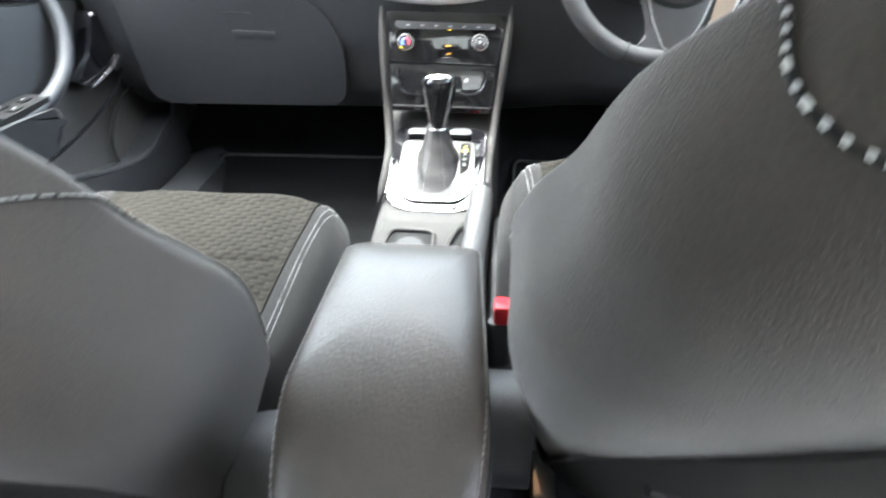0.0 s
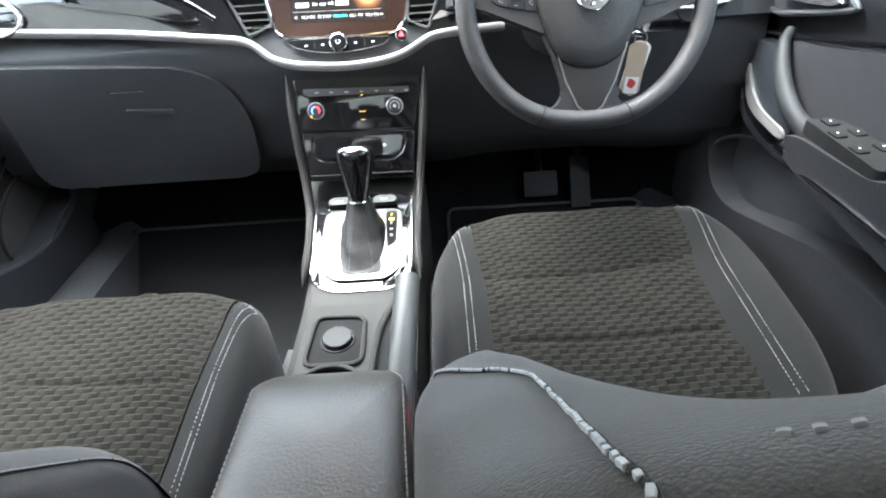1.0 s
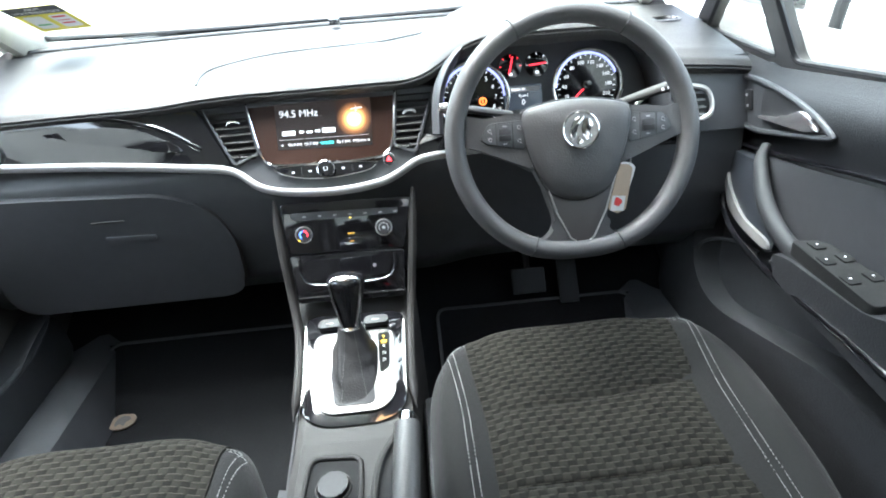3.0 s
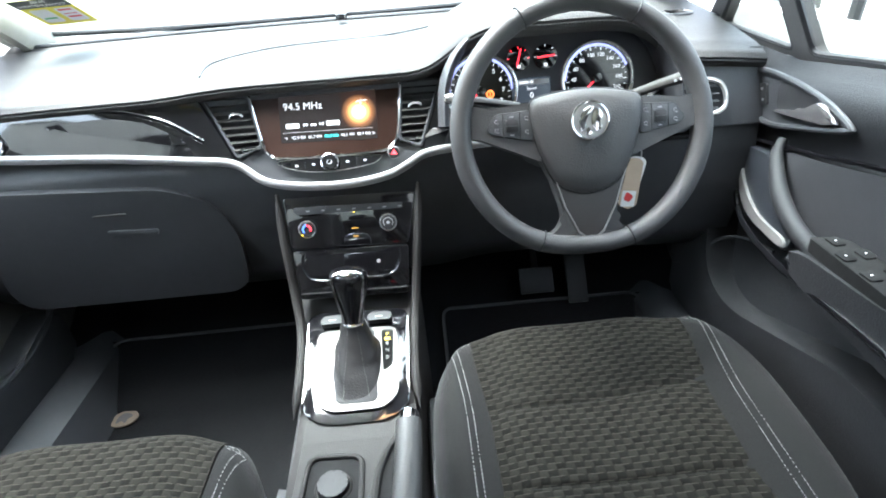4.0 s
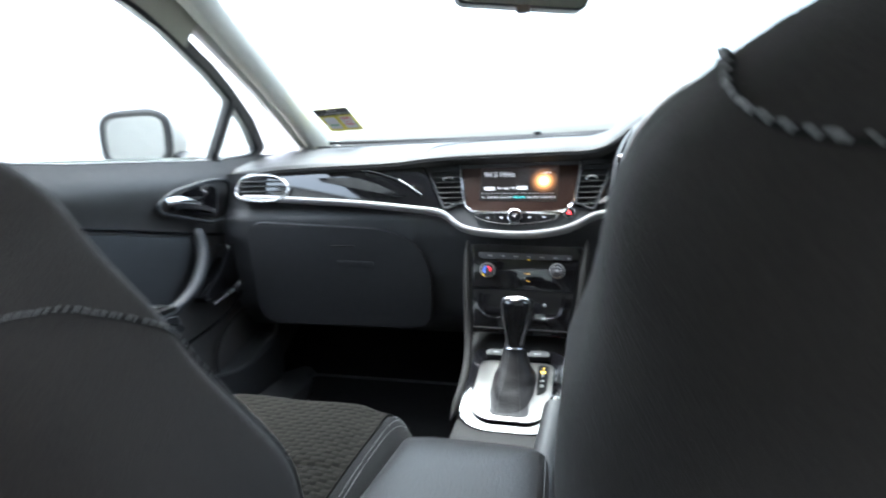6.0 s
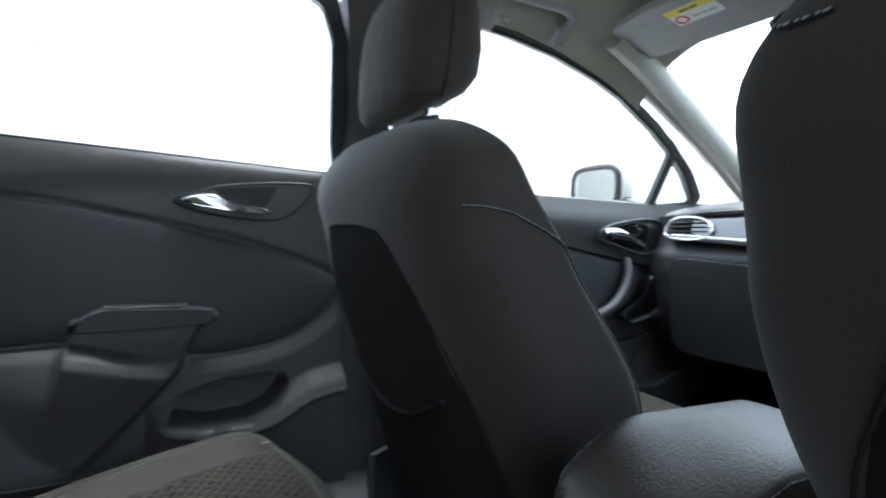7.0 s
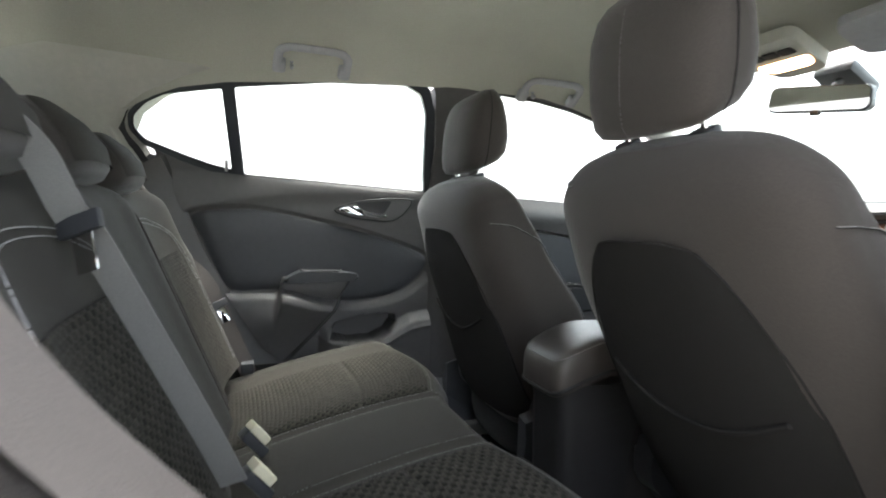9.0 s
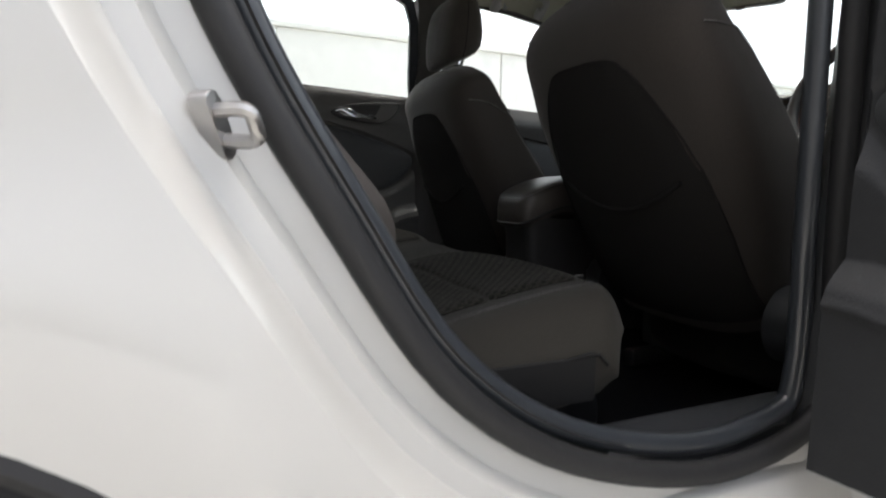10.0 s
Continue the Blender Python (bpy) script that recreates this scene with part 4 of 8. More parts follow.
def front_door(name, s, label):
    d = door_base(name, s, (0.84, 0.98), label)
    face = Matrix(((0, 0, -s, s * 0.772), (1, 0, 0, 0), (0, 1, 0, 0), (0, 0, 0, 1)))

    def belt(y):
        return lerp_table([(-0.15, 0.857), (0.3, 0.834), (0.66, 0.794), (0.95, 0.807)] if s > 0 else [(-0.15, 0.856), (0.3, 0.840), (0.70, 0.837), (0.95, 0.853)], y)

    def inner(u, v):
        y = -0.125 + 1.10 * u
        z = 0.20 + (belt(y) - 0.20) * v
        x = 0.79 - 0.024 * bell(z - belt(y) + 0.06, 0.055) + (0.02 if s > 0 else 0.002) * ramp(z - belt(y), -0.04, 0.0) - 0.02 * ramp(0.45 - z, 0, 0.15)
        return Vector((s * x, y, z))
    # Same trim on both sides; the driver's has shade in its colour.
    part("trim_panel", sheet(inner, 60, 60), DOOR_SHADED if s > 0 else PLASTIC_SOFT, d, "dark grained front door trim")

    def outside(u, v):
        return Vector((s * (0.885 + 0.014 * math.sin(math.pi * v)), -0.25 + 1.24 * u, 0.18 + 0.67 * v))
    part("outer_skin", sheet(outside, 16, 14, (-0.045 * s, 0, 0)), PAINT, d, "white painted outer door skin")
    lens = smooth_path([(y, z, 0) for y, z in ((-0.12, 0.74), (0.05, 0.735), (0.2, 0.722), (0.35, 0.70), (0.5, 0.672), (0.60, 0.655), (0.615, 0.60), (0.55, 0.53), (0.42, 0.50), (0.2, 0.50), (-0.12, 0.505))], 5, True)
    part("insert_pad", prism([(q.x, q.y) for q in lens], face, -0.02, 0.004, 0.004, seg=2), PLASTIC, d, "darker door pad")
    part("insert_crease", tube([face @ Vector((q.x, q.y, 0.004)) for q in smooth_path([(y, z, 0) for y, z in ((-0.12, 0.75), (0.05, 0.745), (0.2, 0.732), (0.35, 0.71), (0.5, 0.682), (0.66, 0.655), (0.80, 0.64))], 5)], 0.004, 6, up=(1, 0, 0)), PIANO, d)
    # pull bar sweeping down into the armrest, with the gloss inlay before it
    if s > 0:
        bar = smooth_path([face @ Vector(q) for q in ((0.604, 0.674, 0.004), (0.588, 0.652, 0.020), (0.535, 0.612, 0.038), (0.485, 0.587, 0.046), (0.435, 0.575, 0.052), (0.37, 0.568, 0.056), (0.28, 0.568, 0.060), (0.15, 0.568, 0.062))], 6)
        part("pull_bar", tube(bar, 0.014, 14, up=(1, 0, 0), rx=0.016, taper=lambda t: 0.62 + 0.38 * ramp(t, 0, 0.35)), DOOR_SHADED, d, "grey curved door pull")
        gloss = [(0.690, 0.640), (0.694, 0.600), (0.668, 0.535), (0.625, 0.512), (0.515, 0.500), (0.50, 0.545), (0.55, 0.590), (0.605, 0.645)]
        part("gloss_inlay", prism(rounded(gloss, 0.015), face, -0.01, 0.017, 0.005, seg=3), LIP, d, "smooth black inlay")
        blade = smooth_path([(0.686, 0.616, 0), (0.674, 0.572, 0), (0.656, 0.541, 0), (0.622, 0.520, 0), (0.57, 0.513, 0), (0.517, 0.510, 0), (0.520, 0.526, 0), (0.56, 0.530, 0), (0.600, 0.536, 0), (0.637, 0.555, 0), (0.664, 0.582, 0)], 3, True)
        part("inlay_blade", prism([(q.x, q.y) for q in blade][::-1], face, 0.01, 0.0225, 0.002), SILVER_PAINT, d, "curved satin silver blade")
        arm = part("armrest", prism(rounded([(-0.12, 0.595), (0.20, 0.598), (0.24, 0.580), (0.40, 0.571), (0.44, 0.556), (0.43, 0.530), (0.36, 0.516), (0.2, 0.50), (-0.12, 0.47)], 0.02), face, -0.02, 0.076, 0.016, seg=4), DOOR_SHADED, d, "padded dark door armrest")
        part("arm_trim", tube(smooth_path([face @ Vector(q) for q in ((0.70, 0.580, 0.012), (0.665, 0.530, 0.022), (0.60, 0.508, 0.035), (0.49, 0.506, 0.052), (0.39, 0.520, 0.068), (0.27, 0.530, 0.076), (0.0, 0.53, 0.078))], 6), 0.006, 8, up=(1, 0, 0)), PIANO, d, "gloss black armrest edge")
    else:
        bar = smooth_path([face @ Vector(q) for q in ((0.578, 0.674, 0.006), (0.560, 0.635, 0.03), (0.528, 0.592, 0.046), (0.485, 0.556, 0.055), (0.42, 0.53, 0.06), (0.33, 0.517, 0.062), (0.22, 0.512, 0.06))], 6)
        part("pull_bar", tube(bar, 0.014, 12, up=(1, 0, 0), rx=0.014), PLASTIC, d, "grey curved door pull")
        inlay = [(0.665, 0.635), (0.70, 0.612), (0.706, 0.55), (0.66, 0.518), (0.56, 0.50), (0.55, 0.52), (0.61, 0.56), (0.64, 0.60)]
        part("gloss_inlay", prism(rounded(inlay, 0.02), face, -0.01, 0.03, 0.008, seg=3), PIANO, d, "gloss black inlay")
        part("inlay_edge", tube(smooth_path([face @ Vector(q) for q in ((0.70, 0.615, 0.03), (0.706, 0.555, 0.034), (0.665, 0.52, 0.036), (0.565, 0.50, 0.04))], 6), 0.0035, 8, up=(1, 0, 0)), SILVER, d)
        arm = part("armrest", prism(rounded([(-0.12, 0.528), (0.30, 0.532), (0.43, 0.518), (0.40, 0.46), (0.2, 0.41), (-0.12, 0.39)], 0.03), face, -0.02, 0.082, 0.022, seg=4), DOOR_SHADED, d, "padded dark door armrest")
        part("arm_trim", tube(smooth_path([face @ Vector(q) for q in ((0.70, 0.50, 0.02), (0.6, 0.472, 0.05), (0.45, 0.455, 0.075), (0.28, 0.445, 0.085), (0.0, 0.44, 0.086))], 6), 0.004, 8, up=(1, 0, 0)), PIANO, d)
    lift = 0.056 if s > 0 else 0.0
    tilt = face_frame((s * 0.728, 0.325, 0.539 + lift), (0, -1, 0), (s * 0.995, 0, 0.03))
    if (tilt.to_3x3() @ Vector((0, 0, 1))).z < 0:
        tilt = face_frame((s * 0.728, 0.325, 0.539 + lift), (0, 1, 0), (s * 0.995, 0, 0.03))
    k = 1 if (tilt.to_3x3() @ Vector((1, 0, 0))).y < 0 else -1
    sw = part("switch_panel", prism(rounded([(-0.085, -0.024), (0.09, -0.030), (0.09, 0.026), (-0.065, 0.022)], 0.010), tilt, -0.02, 0.002, 0.0015), MATTE_BLACK, d, "black window switch panel")
    for i, (a, b) in enumerate(((-0.06, 0.0), (-0.02, -0.014), (-0.02, 0.014), (0.03, -0.016), (0.03, 0.016))):
        t = tilt @ Matrix.Translation((k * a, b, 0))
        w = part("window_switch", prism(box_outline(-0.012, -0.009, 0.012, 0.009, 0.004), t, 0.0, 0.0048, 0.002), MATTE_BLACK, sw, "small window switch")
        part("switch_mark", prism(box_outline(-0.0014, -0.0014, 0.0014, 0.0014, 0.0008), t, 0.0048, 0.0054), GLOW_WHITE, sw)
    # lower pocket
    if s > 0:
        wall = [(0.83, 0.640), (0.735, 0.610), (0.712, 0.50), (0.702, 0.42), (0.685, 0.375), (0.645, 0.346), (0.60, 0.338), (0.55, 0.345), (0.40, 0.392), (0.30, 0.424), (0.1, 0.43), (-0.1, 0.43), (-0.1, 0.215), (0.83, 0.215)]
        part("door_pocket", prism(rounded(wall, 0.03, 5), face, -0.02, 0.046, 0.016, seg=4), DOOR_SHADED, d, "moulded lower door pocket")
        part("pocket_crease", tube(smooth_path([face @ Vector(q) for q in ((0.700, 0.40, 0.040), (0.698, 0.425, 0.030), (0.67, 0.448, 0.012), (0.62, 0.461, -0.004), (0.58, 0.462, -0.016))], 6), 0.004, 8, up=(1, 0, 0)), DOOR_SHADED, d)
    else:
        part("door_pocket", prism(rounded([(0.80, 0.36), (0.72, 0.345), (0.62, 0.31), (0.50, 0.335), (0.36, 0.375), (0.1, 0.37), (-0.1, 0.36), (-0.1, 0.215), (0.8, 0.215)], 0.03), face, -0.02, 0.06, 0.018, seg=3), PLASTIC, d, "moulded lower door pocket")
        part("pocket_rim", tube([face @ Vector((q.x, q.y, 0.055)) for q in smooth_path([(0.80, 0.40, 0), (0.775, 0.352, 0), (0.70, 0.322, 0), (0.60, 0.315, 0), (0.48, 0.345, 0), (0.36, 0.384, 0), (0.15, 0.378, 0)], 6)], 0.007, 8, up=(1, 0, 0)), PLASTIC, d)
        part("speaker_ring", tube([face @ Vector((0.68 + 0.10 * math.cos(a) + 0.03 * math.sin(a), 0.36 + 0.085 * math.sin(a), 0.016)) for a in (radians(20 + 200 * i / 24) for i in range(25))], 0.004, 6, up=(1, 0, 0)), PLASTIC_GREY, d)
    if s > 0:
        bezel = [(0.728, 0.756), (0.706, 0.772), (0.658, 0.777), (0.583, 0.772), (0.513, 0.760), (0.464, 0.742), (0.467, 0.733), (0.555, 0.711), (0.644, 0.692), (0.695, 0.704)]
        loop = [face @ Vector((q.x, q.y, 0.010)) for q in smooth_path([(y, z, 0) for y, z in bezel], 4, True)]
        h = part("handle_surround", tube(loop, 0.005, 8, True, (1, 0, 0)), PLASTIC, d, "raised dark surround of the door handle")
        part("handle_plate", prism([(q.x, q.y) for q in smooth_path([(y, z, 0) for y, z in bezel], 4, True)], face, 0.0, 0.0075), PLASTIC, h)
        # No depth here: a black plate paints the shade inside the cup.
        part("cup_shade", prism(rounded([(0.642, 0.768), (0.634, 0.716), (0.58, 0.722), (0.50, 0.742), (0.53, 0.758), (0.585, 0.768)], 0.012, 4), face, 0.004, 0.0085, 0.001), RUBBER, h, "flat dark plate for the handle cup's shade")
        blade = smooth_path([(0.632, 0.720, 0), (0.60, 0.729, 0), (0.566, 0.737, 0), (0.536, 0.755, 0), (0.519, 0.759, 0), (0.500, 0.750, 0), (0.483, 0.738, 0), (0.516, 0.730, 0), (0.576, 0.7235, 0)], 3, True)
        part("handle_lever", prism([(q.x, q.y) for q in blade], face, 0.006, 0.018, 0.004, seg=3), SILVER, h, "polished chrome door lever")
        lock = part("lock_switch", prism(rounded([(0.692, 0.752), (0.672, 0.756), (0.659, 0.722), (0.679, 0.716)], 0.004), face, 0.006, 0.012, 0.002), RUBBER, h, "door lock switch")
        for y, z in ((0.680, 0.745), (0.671, 0.728)):
            part("switch_mark", rbox((0.7595, y, z), (0.002, 0.004, 0.004), 0), GREY_PRINT, lock)
    else:
        lever_handle(s, 0.768, [(0.735, 0.762), (0.715, 0.705), (0.64, 0.686), (0.47, 0.73), (0.468, 0.748), (0.51, 0.772), (0.64, 0.792), (0.70, 0.79)],
                     [(0.484, 0.745, 0.014), (0.52, 0.748, 0.024), (0.58, 0.733, 0.022), (0.645, 0.713, 0.008)], d,
                     [(0.665, 0.775), (0.655, 0.70), (0.56, 0.715), (0.50, 0.735), (0.52, 0.762), (0.60, 0.78)])
    fn = greenhouse(s)
    if s > 0:
        main = rounded([(-0.095, 0.862), (0.3, 0.840), (0.655, 0.802), (0.668, 0.965), (0.52, 1.047), (0.36, 1.107), (0.2, 1.147), (0.05, 1.168), (-0.088, 1.176)], 0.02, 4)
        small = rounded([(0.700, 0.802), (0.955, 0.816), (0.85, 0.895), (0.706, 0.962)], 0.02, 4)
        outline = rounded([(-0.13, 0.845), (0.3, 0.825), (0.68, 0.785), (1.03, 0.80), (0.88, 0.90), (0.70, 0.995), (0.53, 1.08), (0.37, 1.14), (0.2, 1.18), (-0.13, 1.205)], 0.02, 4)
    else:
        main = rounded([(-0.095, 0.853), (0.13, 0.846), (0.30, 0.839), (0.706, 0.836), (0.706, 0.985), (0.60, 1.034), (0.44, 1.096), (0.34, 1.124), (0.2, 1.153), (0.05, 1.171), (-0.088, 1.177)], 0.012, 4)
        small = rounded([(0.720, 0.836), (0.86, 0.850), (0.885, 0.866), (0.80, 0.930), (0.720, 0.977)], 0.012, 4)
        outline = rounded([(-0.13, 0.836), (0.3, 0.822), (0.68, 0.815), (0.90, 0.832), (0.915, 0.872), (0.82, 0.942), (0.70, 1.006), (0.60, 1.052), (0.44, 1.113), (0.34, 1.140), (0.2, 1.170), (0.05, 1.188), (-0.13, 1.196)], 0.012, 4)
    fr = part("window_frame", plate(outline, [main, small], fn, (s * 0.03, 0, 0)), PLASTIC_SOFT, d, "dark front window frame")
    for hole, nm in ((main, "window_pane"), (small, "quarter_pane")):
        bm = bmesh.new()
        bm.faces.new([bm.verts.new(fn(y, z) + Vector((s * 0.014, 0, 0))) for y, z in hole])
        bmesh.ops.solidify(bm, geom=bm.faces[:], thickness=0.004)
        g = part(nm, bm, GLASS, d, "clear side glass", smooth=False)
        g.visible_shadow = False
        part("glass_channel", tube([fn(y, z) + Vector((s * 0.006, 0, 0)) for y, z in hole], 0.006, 6, True, (1, 0, 0)), RUBBER, fr)
    if s > 0:
        m = Matrix.Translation(fn(0.80, 0.868)) @ Matrix(((0, 0.3, -1, 0.008), (-1, 0, 0, 0), (0, 1, 0, 0), (0, 0, 0, 1)))
        bm = bars(m, -0.012, 0.006, (0.016, 0.008), 0.003, 0.003)
        bars(m, -0.012, -0.002, (0.010, 0.010), 0.002, 0.003, bm=bm)
        part("glass_marking", bars(m, -0.012, -0.008, (0.02,), 0.002, 0.003, bm=bm), GREY_PRINT, d)
    # mirror on its foot, part of the door
    c = Vector((1.0, 0.73, 0.855)) if s > 0 else Vector((-1.02, 0.74, 0.905))
    rings = []
    for k, (y, a, b) in enumerate(((-0.045, 0.105, 0.066), (-0.04, 0.112, 0.073), (0.0, 0.115, 0.076), (0.05, 0.098, 0.066), (0.09, 0.05, 0.04))):
        rings.append([c + Vector((s * 0.0 + a * abs(math.cos(t)) ** 0.5 * (1 if math.cos(t) > 0 else -1), y, b * abs(math.sin(t)) ** 0.5 * (1 if math.sin(t) > 0 else -1))) for t in (2 * math.pi * i / 24 for i in range(24))])
    mir = part("mirror_housing", loft(rings), PAINT, d, "white door mirror housing")
    rim = [q + Vector((0, -0.003, 0)) for q in rings[0]]
    part("mirror_rim", tube(rim, 0.011, 8, True, (0, 1, 0)), RUBBER, mir, "dark rim round the mirror glass")
    part("mirror_glass", loft([[c + (q - c) * 0.92 + Vector((0, -0.010, 0)) for q in rings[0]], [c + (q - c) * 0.92 + Vector((0, 0.002, 0)) for q in rings[0]]]), MIRROR, mir, "mirror glass")
    part("mirror_foot", tube([(s * 0.825, 0.71, c.z - 0.085), (s * 0.87, 0.72, c.z - 0.07), (s * 0.95, 0.745, c.z - 0.045)], 0.022, 10, rx=0.035), PLASTIC, mir, "black mirror foot")
    return d


rear_door("door_1", -1, "closed rear door with dark trim and chrome lever")
front_door("door_2", -1, "closed front passenger door with dark trim")
front_door("door_3", 1, "closed driver's door with dark trim and switches")
open_door = rear_door("door_4", 1, "rear door swung wide open, dark trim inside")
open_door.rotation_euler = (0, 0, radians(97))
# ---- dashboard ----
CX = -0.013          # middle line of the centre stack
FACE = face_frame((0, 0.655, 0.69), (1, 0, 0), (0, 0.55, 1.0))
DECOR = face_frame((0, 0.675, 0.73), (1, 0, 0), (0, 0.40, 1.0))


def on_face(x, z, out=0.0, f=FACE):
    """The place on a leaning face at x and at height z."""
    s = (z - f.translation.z) / (f.to_3x3() @ Vector((0, 1, 0))).z
    return f @ Vector((x, s, out))


def flat(points, f=FACE):
    """Outline points given as x and height, in the face's own coordinates."""
    k = (f.to_3x3() @ Vector((0, 1, 0))).z
    return [(x, (z - f.translation.z) / k) for x, z in points]


def hood(x):
    return bell(x - 0.385, 0.185, 5)


dash = thing("dashboard", (0, 0.9, 0.1), "dark dashboard with grained top and silver strip", "dashboard")


def dashboard():
    def top(u, v):
        x = -0.765 + 1.53 * u
        h = hood(x)
        e = abs(x / 0.765)
        prof = [(0.0, 1.235, 0.862), (0.10, 1.16, 0.868), (0.22, 1.06, 0.862), (0.40, 0.93, 0.852), (0.60, 0.82, 0.842), (0.78, 0.735, 0.832),
                (0.88, 0.70, 0.822), (0.94, 0.69, 0.812), (1.0, 0.705, 0.800)]
        y = lerp_table([(a, b) for a, b, _ in prof], v)
        z = lerp_table([(a, c) for a, _, c in prof], v)
        y += (0.10 * (1 - e ** 2) - 0.06) * ramp(0.35 - v, 0, 0.35)
        y -= 0.05 * h * ramp(v, 0.45, 0.95)
        z += 0.082 * h * ramp(v, 0.22, 0.62) - 0.006 * h * ramp(v, 0.9, 1)
        z += 0.010 * bell(x + 0.0, 0.26, 6) * ramp(v, 0.35, 0.55)
        z -= 0.006 * bell(v - 0.18, 0.03) + 0.02 * e ** 6 * ramp(v, 0.2, 1)
        y += 0.035 * ramp(-x, 0.60, 0.76) * ramp(v, 0.6, 1)
        return Vector((x, y, z))
    part("dash_top", sheet(top, 110, 60, (0, 0, -0.006)), DASH_TOP, dash, "grained dark dash top that catches the sky")
    ridge = [top(u / 60, 0.145) + Vector((0, 0, 0.002)) for u in range(2, 59)]
    part("top_ridge", tube(ridge, 0.0045, 6), PLASTIC, dash)
    part("screen_vent", sheet(lambda u, v: top(0.16 + 0.68 * u, 0.045 + 0.06 * v) + Vector((0, 0, 0.006)), 60, 3, (0, 0, -0.003)), PLASTIC, dash, "slotted demister vent")
    pad = smooth_path([top(u, v) + Vector((0, 0, 0.001)) for u, v in ((0.352, 0.80), (0.350, 0.70), (0.362, 0.62), (0.42, 0.53), (0.49, 0.48), (0.56, 0.44), (0.62, 0.40))], 6)
    part("pad_seam", tube(pad, 0.0022, 6), PLASTIC, dash)
    part("light_sensor", disc(Matrix.Translation((CX, 1.12, 0.868)), 0.013, 0, 0.014, 20, 0.004), PIANO, dash, "small dark light sensor")

    def low(u, v):
        x = -0.765 + 1.53 * u
        prof = [(0.0, 0.705, 0.802), (0.12, 0.705, 0.76), (0.25, 0.690, 0.715), (0.34, 0.670, 0.69), (0.45, 0.664, 0.645), (0.62, 0.67, 0.56), (0.78, 0.70, 0.45), (0.88, 0.76, 0.385), (1.0, 0.98, 0.36)]
        y = lerp_table([(a, b) for a, b, _ in prof], v)
        z = lerp_table([(a, c) for a, _, c in prof], v)
        y += 0.03 * hood(x) * ramp(v, 0.3, 0.6)
        return Vector((x, y + 0.006, z))
    part("lower_panel", sheet(low, 80, 44, (0, 0.008, 0)), PLASTIC, dash, "dark lower dash panel")
    # glovebox lid
    gl = face_frame((0, 0.667, 0.62), (1, 0, 0), (0, -0.10, 1.0))
    lid = part("glovebox_lid", prism(rounded([(-0.69, 0.066), (-0.32, 0.044), (-0.245, 0.01), (-0.215, -0.06), (-0.225, -0.2), (-0.69, -0.2)], 0.05, 6), gl, -0.02, 0.003, 0.003), PLASTIC, dash, "dark glovebox lid")
    part("glovebox_latch", prism(rounded([(-0.445, -0.05), (-0.36, -0.048), (-0.355, -0.034), (-0.45, -0.030)], 0.006), gl, 0.0, 0.006, 0.003), PLASTIC, lid, "glovebox latch")
    part("lid_line", rbox((-0.425, 0.653, 0.626), (0.058, 0.003, 0.0025), 0), PLASTIC_GREY, lid)
    # gloss decor on the passenger's side
    edge = flat([(-0.64, 0.806), (-0.42, 0.808), (-0.236, 0.811), (-0.182, 0.706), (-0.26, 0.716), (-0.40, 0.728), (-0.548, 0.738), (-0.64, 0.745)], DECOR)
    decor = part("gloss_panel", prism(edge, DECOR, -0.02, 0.002, 0.003), PIANO, dash, "piano black decor panel")
    leaf = smooth_path([Vector((*q, 0)) for q in flat([(-0.497, 0.780), (-0.44, 0.785), (-0.385, 0.785), (-0.33, 0.775), (-0.29, 0.757), (-0.262, 0.737), (-0.31, 0.74), (-0.38, 0.753), (-0.45, 0.769)], DECOR)], 5, True)
    part("decor_leaf", prism([(q.x, q.y) for q in leaf], DECOR, -0.004, 0.006, 0.005, seg=3), PIANO, decor, "leaf-shaped gloss swell")
    crease = smooth_path([on_face(x, z, 0.002, DECOR) for x, z in ((-0.60, 0.797), (-0.494, 0.801), (-0.42, 0.800), (-0.36, 0.794), (-0.29, 0.772), (-0.232, 0.737))], 6)
    part("decor_crease", tube(crease, 0.005, 8, rx=0.003, taper=lambda t: 0.3 + 0.7 * ramp(t, 0, 0.6)), PIANO, decor)
    # gloss wedge beside the driver's vent
    part("gloss_wedge", prism(flat([(0.192, 0.800), (0.245, 0.80), (0.245, 0.705), (0.146, 0.694)]), FACE, -0.02, 0.001, 0.002), PIANO, dash)
    part("wedge_blade", prism(flat([(0.148, 0.712), (0.168, 0.727), (0.20, 0.723)]), FACE, 0.0, 0.003), SILVER, dash)
    # silver strip in one sweep
    strip = smooth_path([on_face(x, z, o) for x, z, o in ((-0.70, 0.742, 0.0), (-0.62, 0.738, 0.002), (-0.545, 0.732, 0.004), (-0.40, 0.722, 0.006), (-0.25, 0.707, 0.006), (-0.18, 0.697, 0.006), (-0.137, 0.670, 0.006), (-0.10, 0.659, 0.006),
                                                         (-0.055, 0.654, 0.006), (-0.01, 0.652, 0.006), (0.04, 0.654, 0.006), (0.085, 0.661, 0.006), (0.115, 0.672, 0.006), (0.15, 0.688, 0.006), (0.20, 0.694, 0.004), (0.28, 0.698, 0.0))], 7)
    part("silver_strip", tube(strip, 0.0092, 12, up=(0, -0.48, 0.88), rx=0.0062), STRIP, dash, "satin silver strip across the dash")
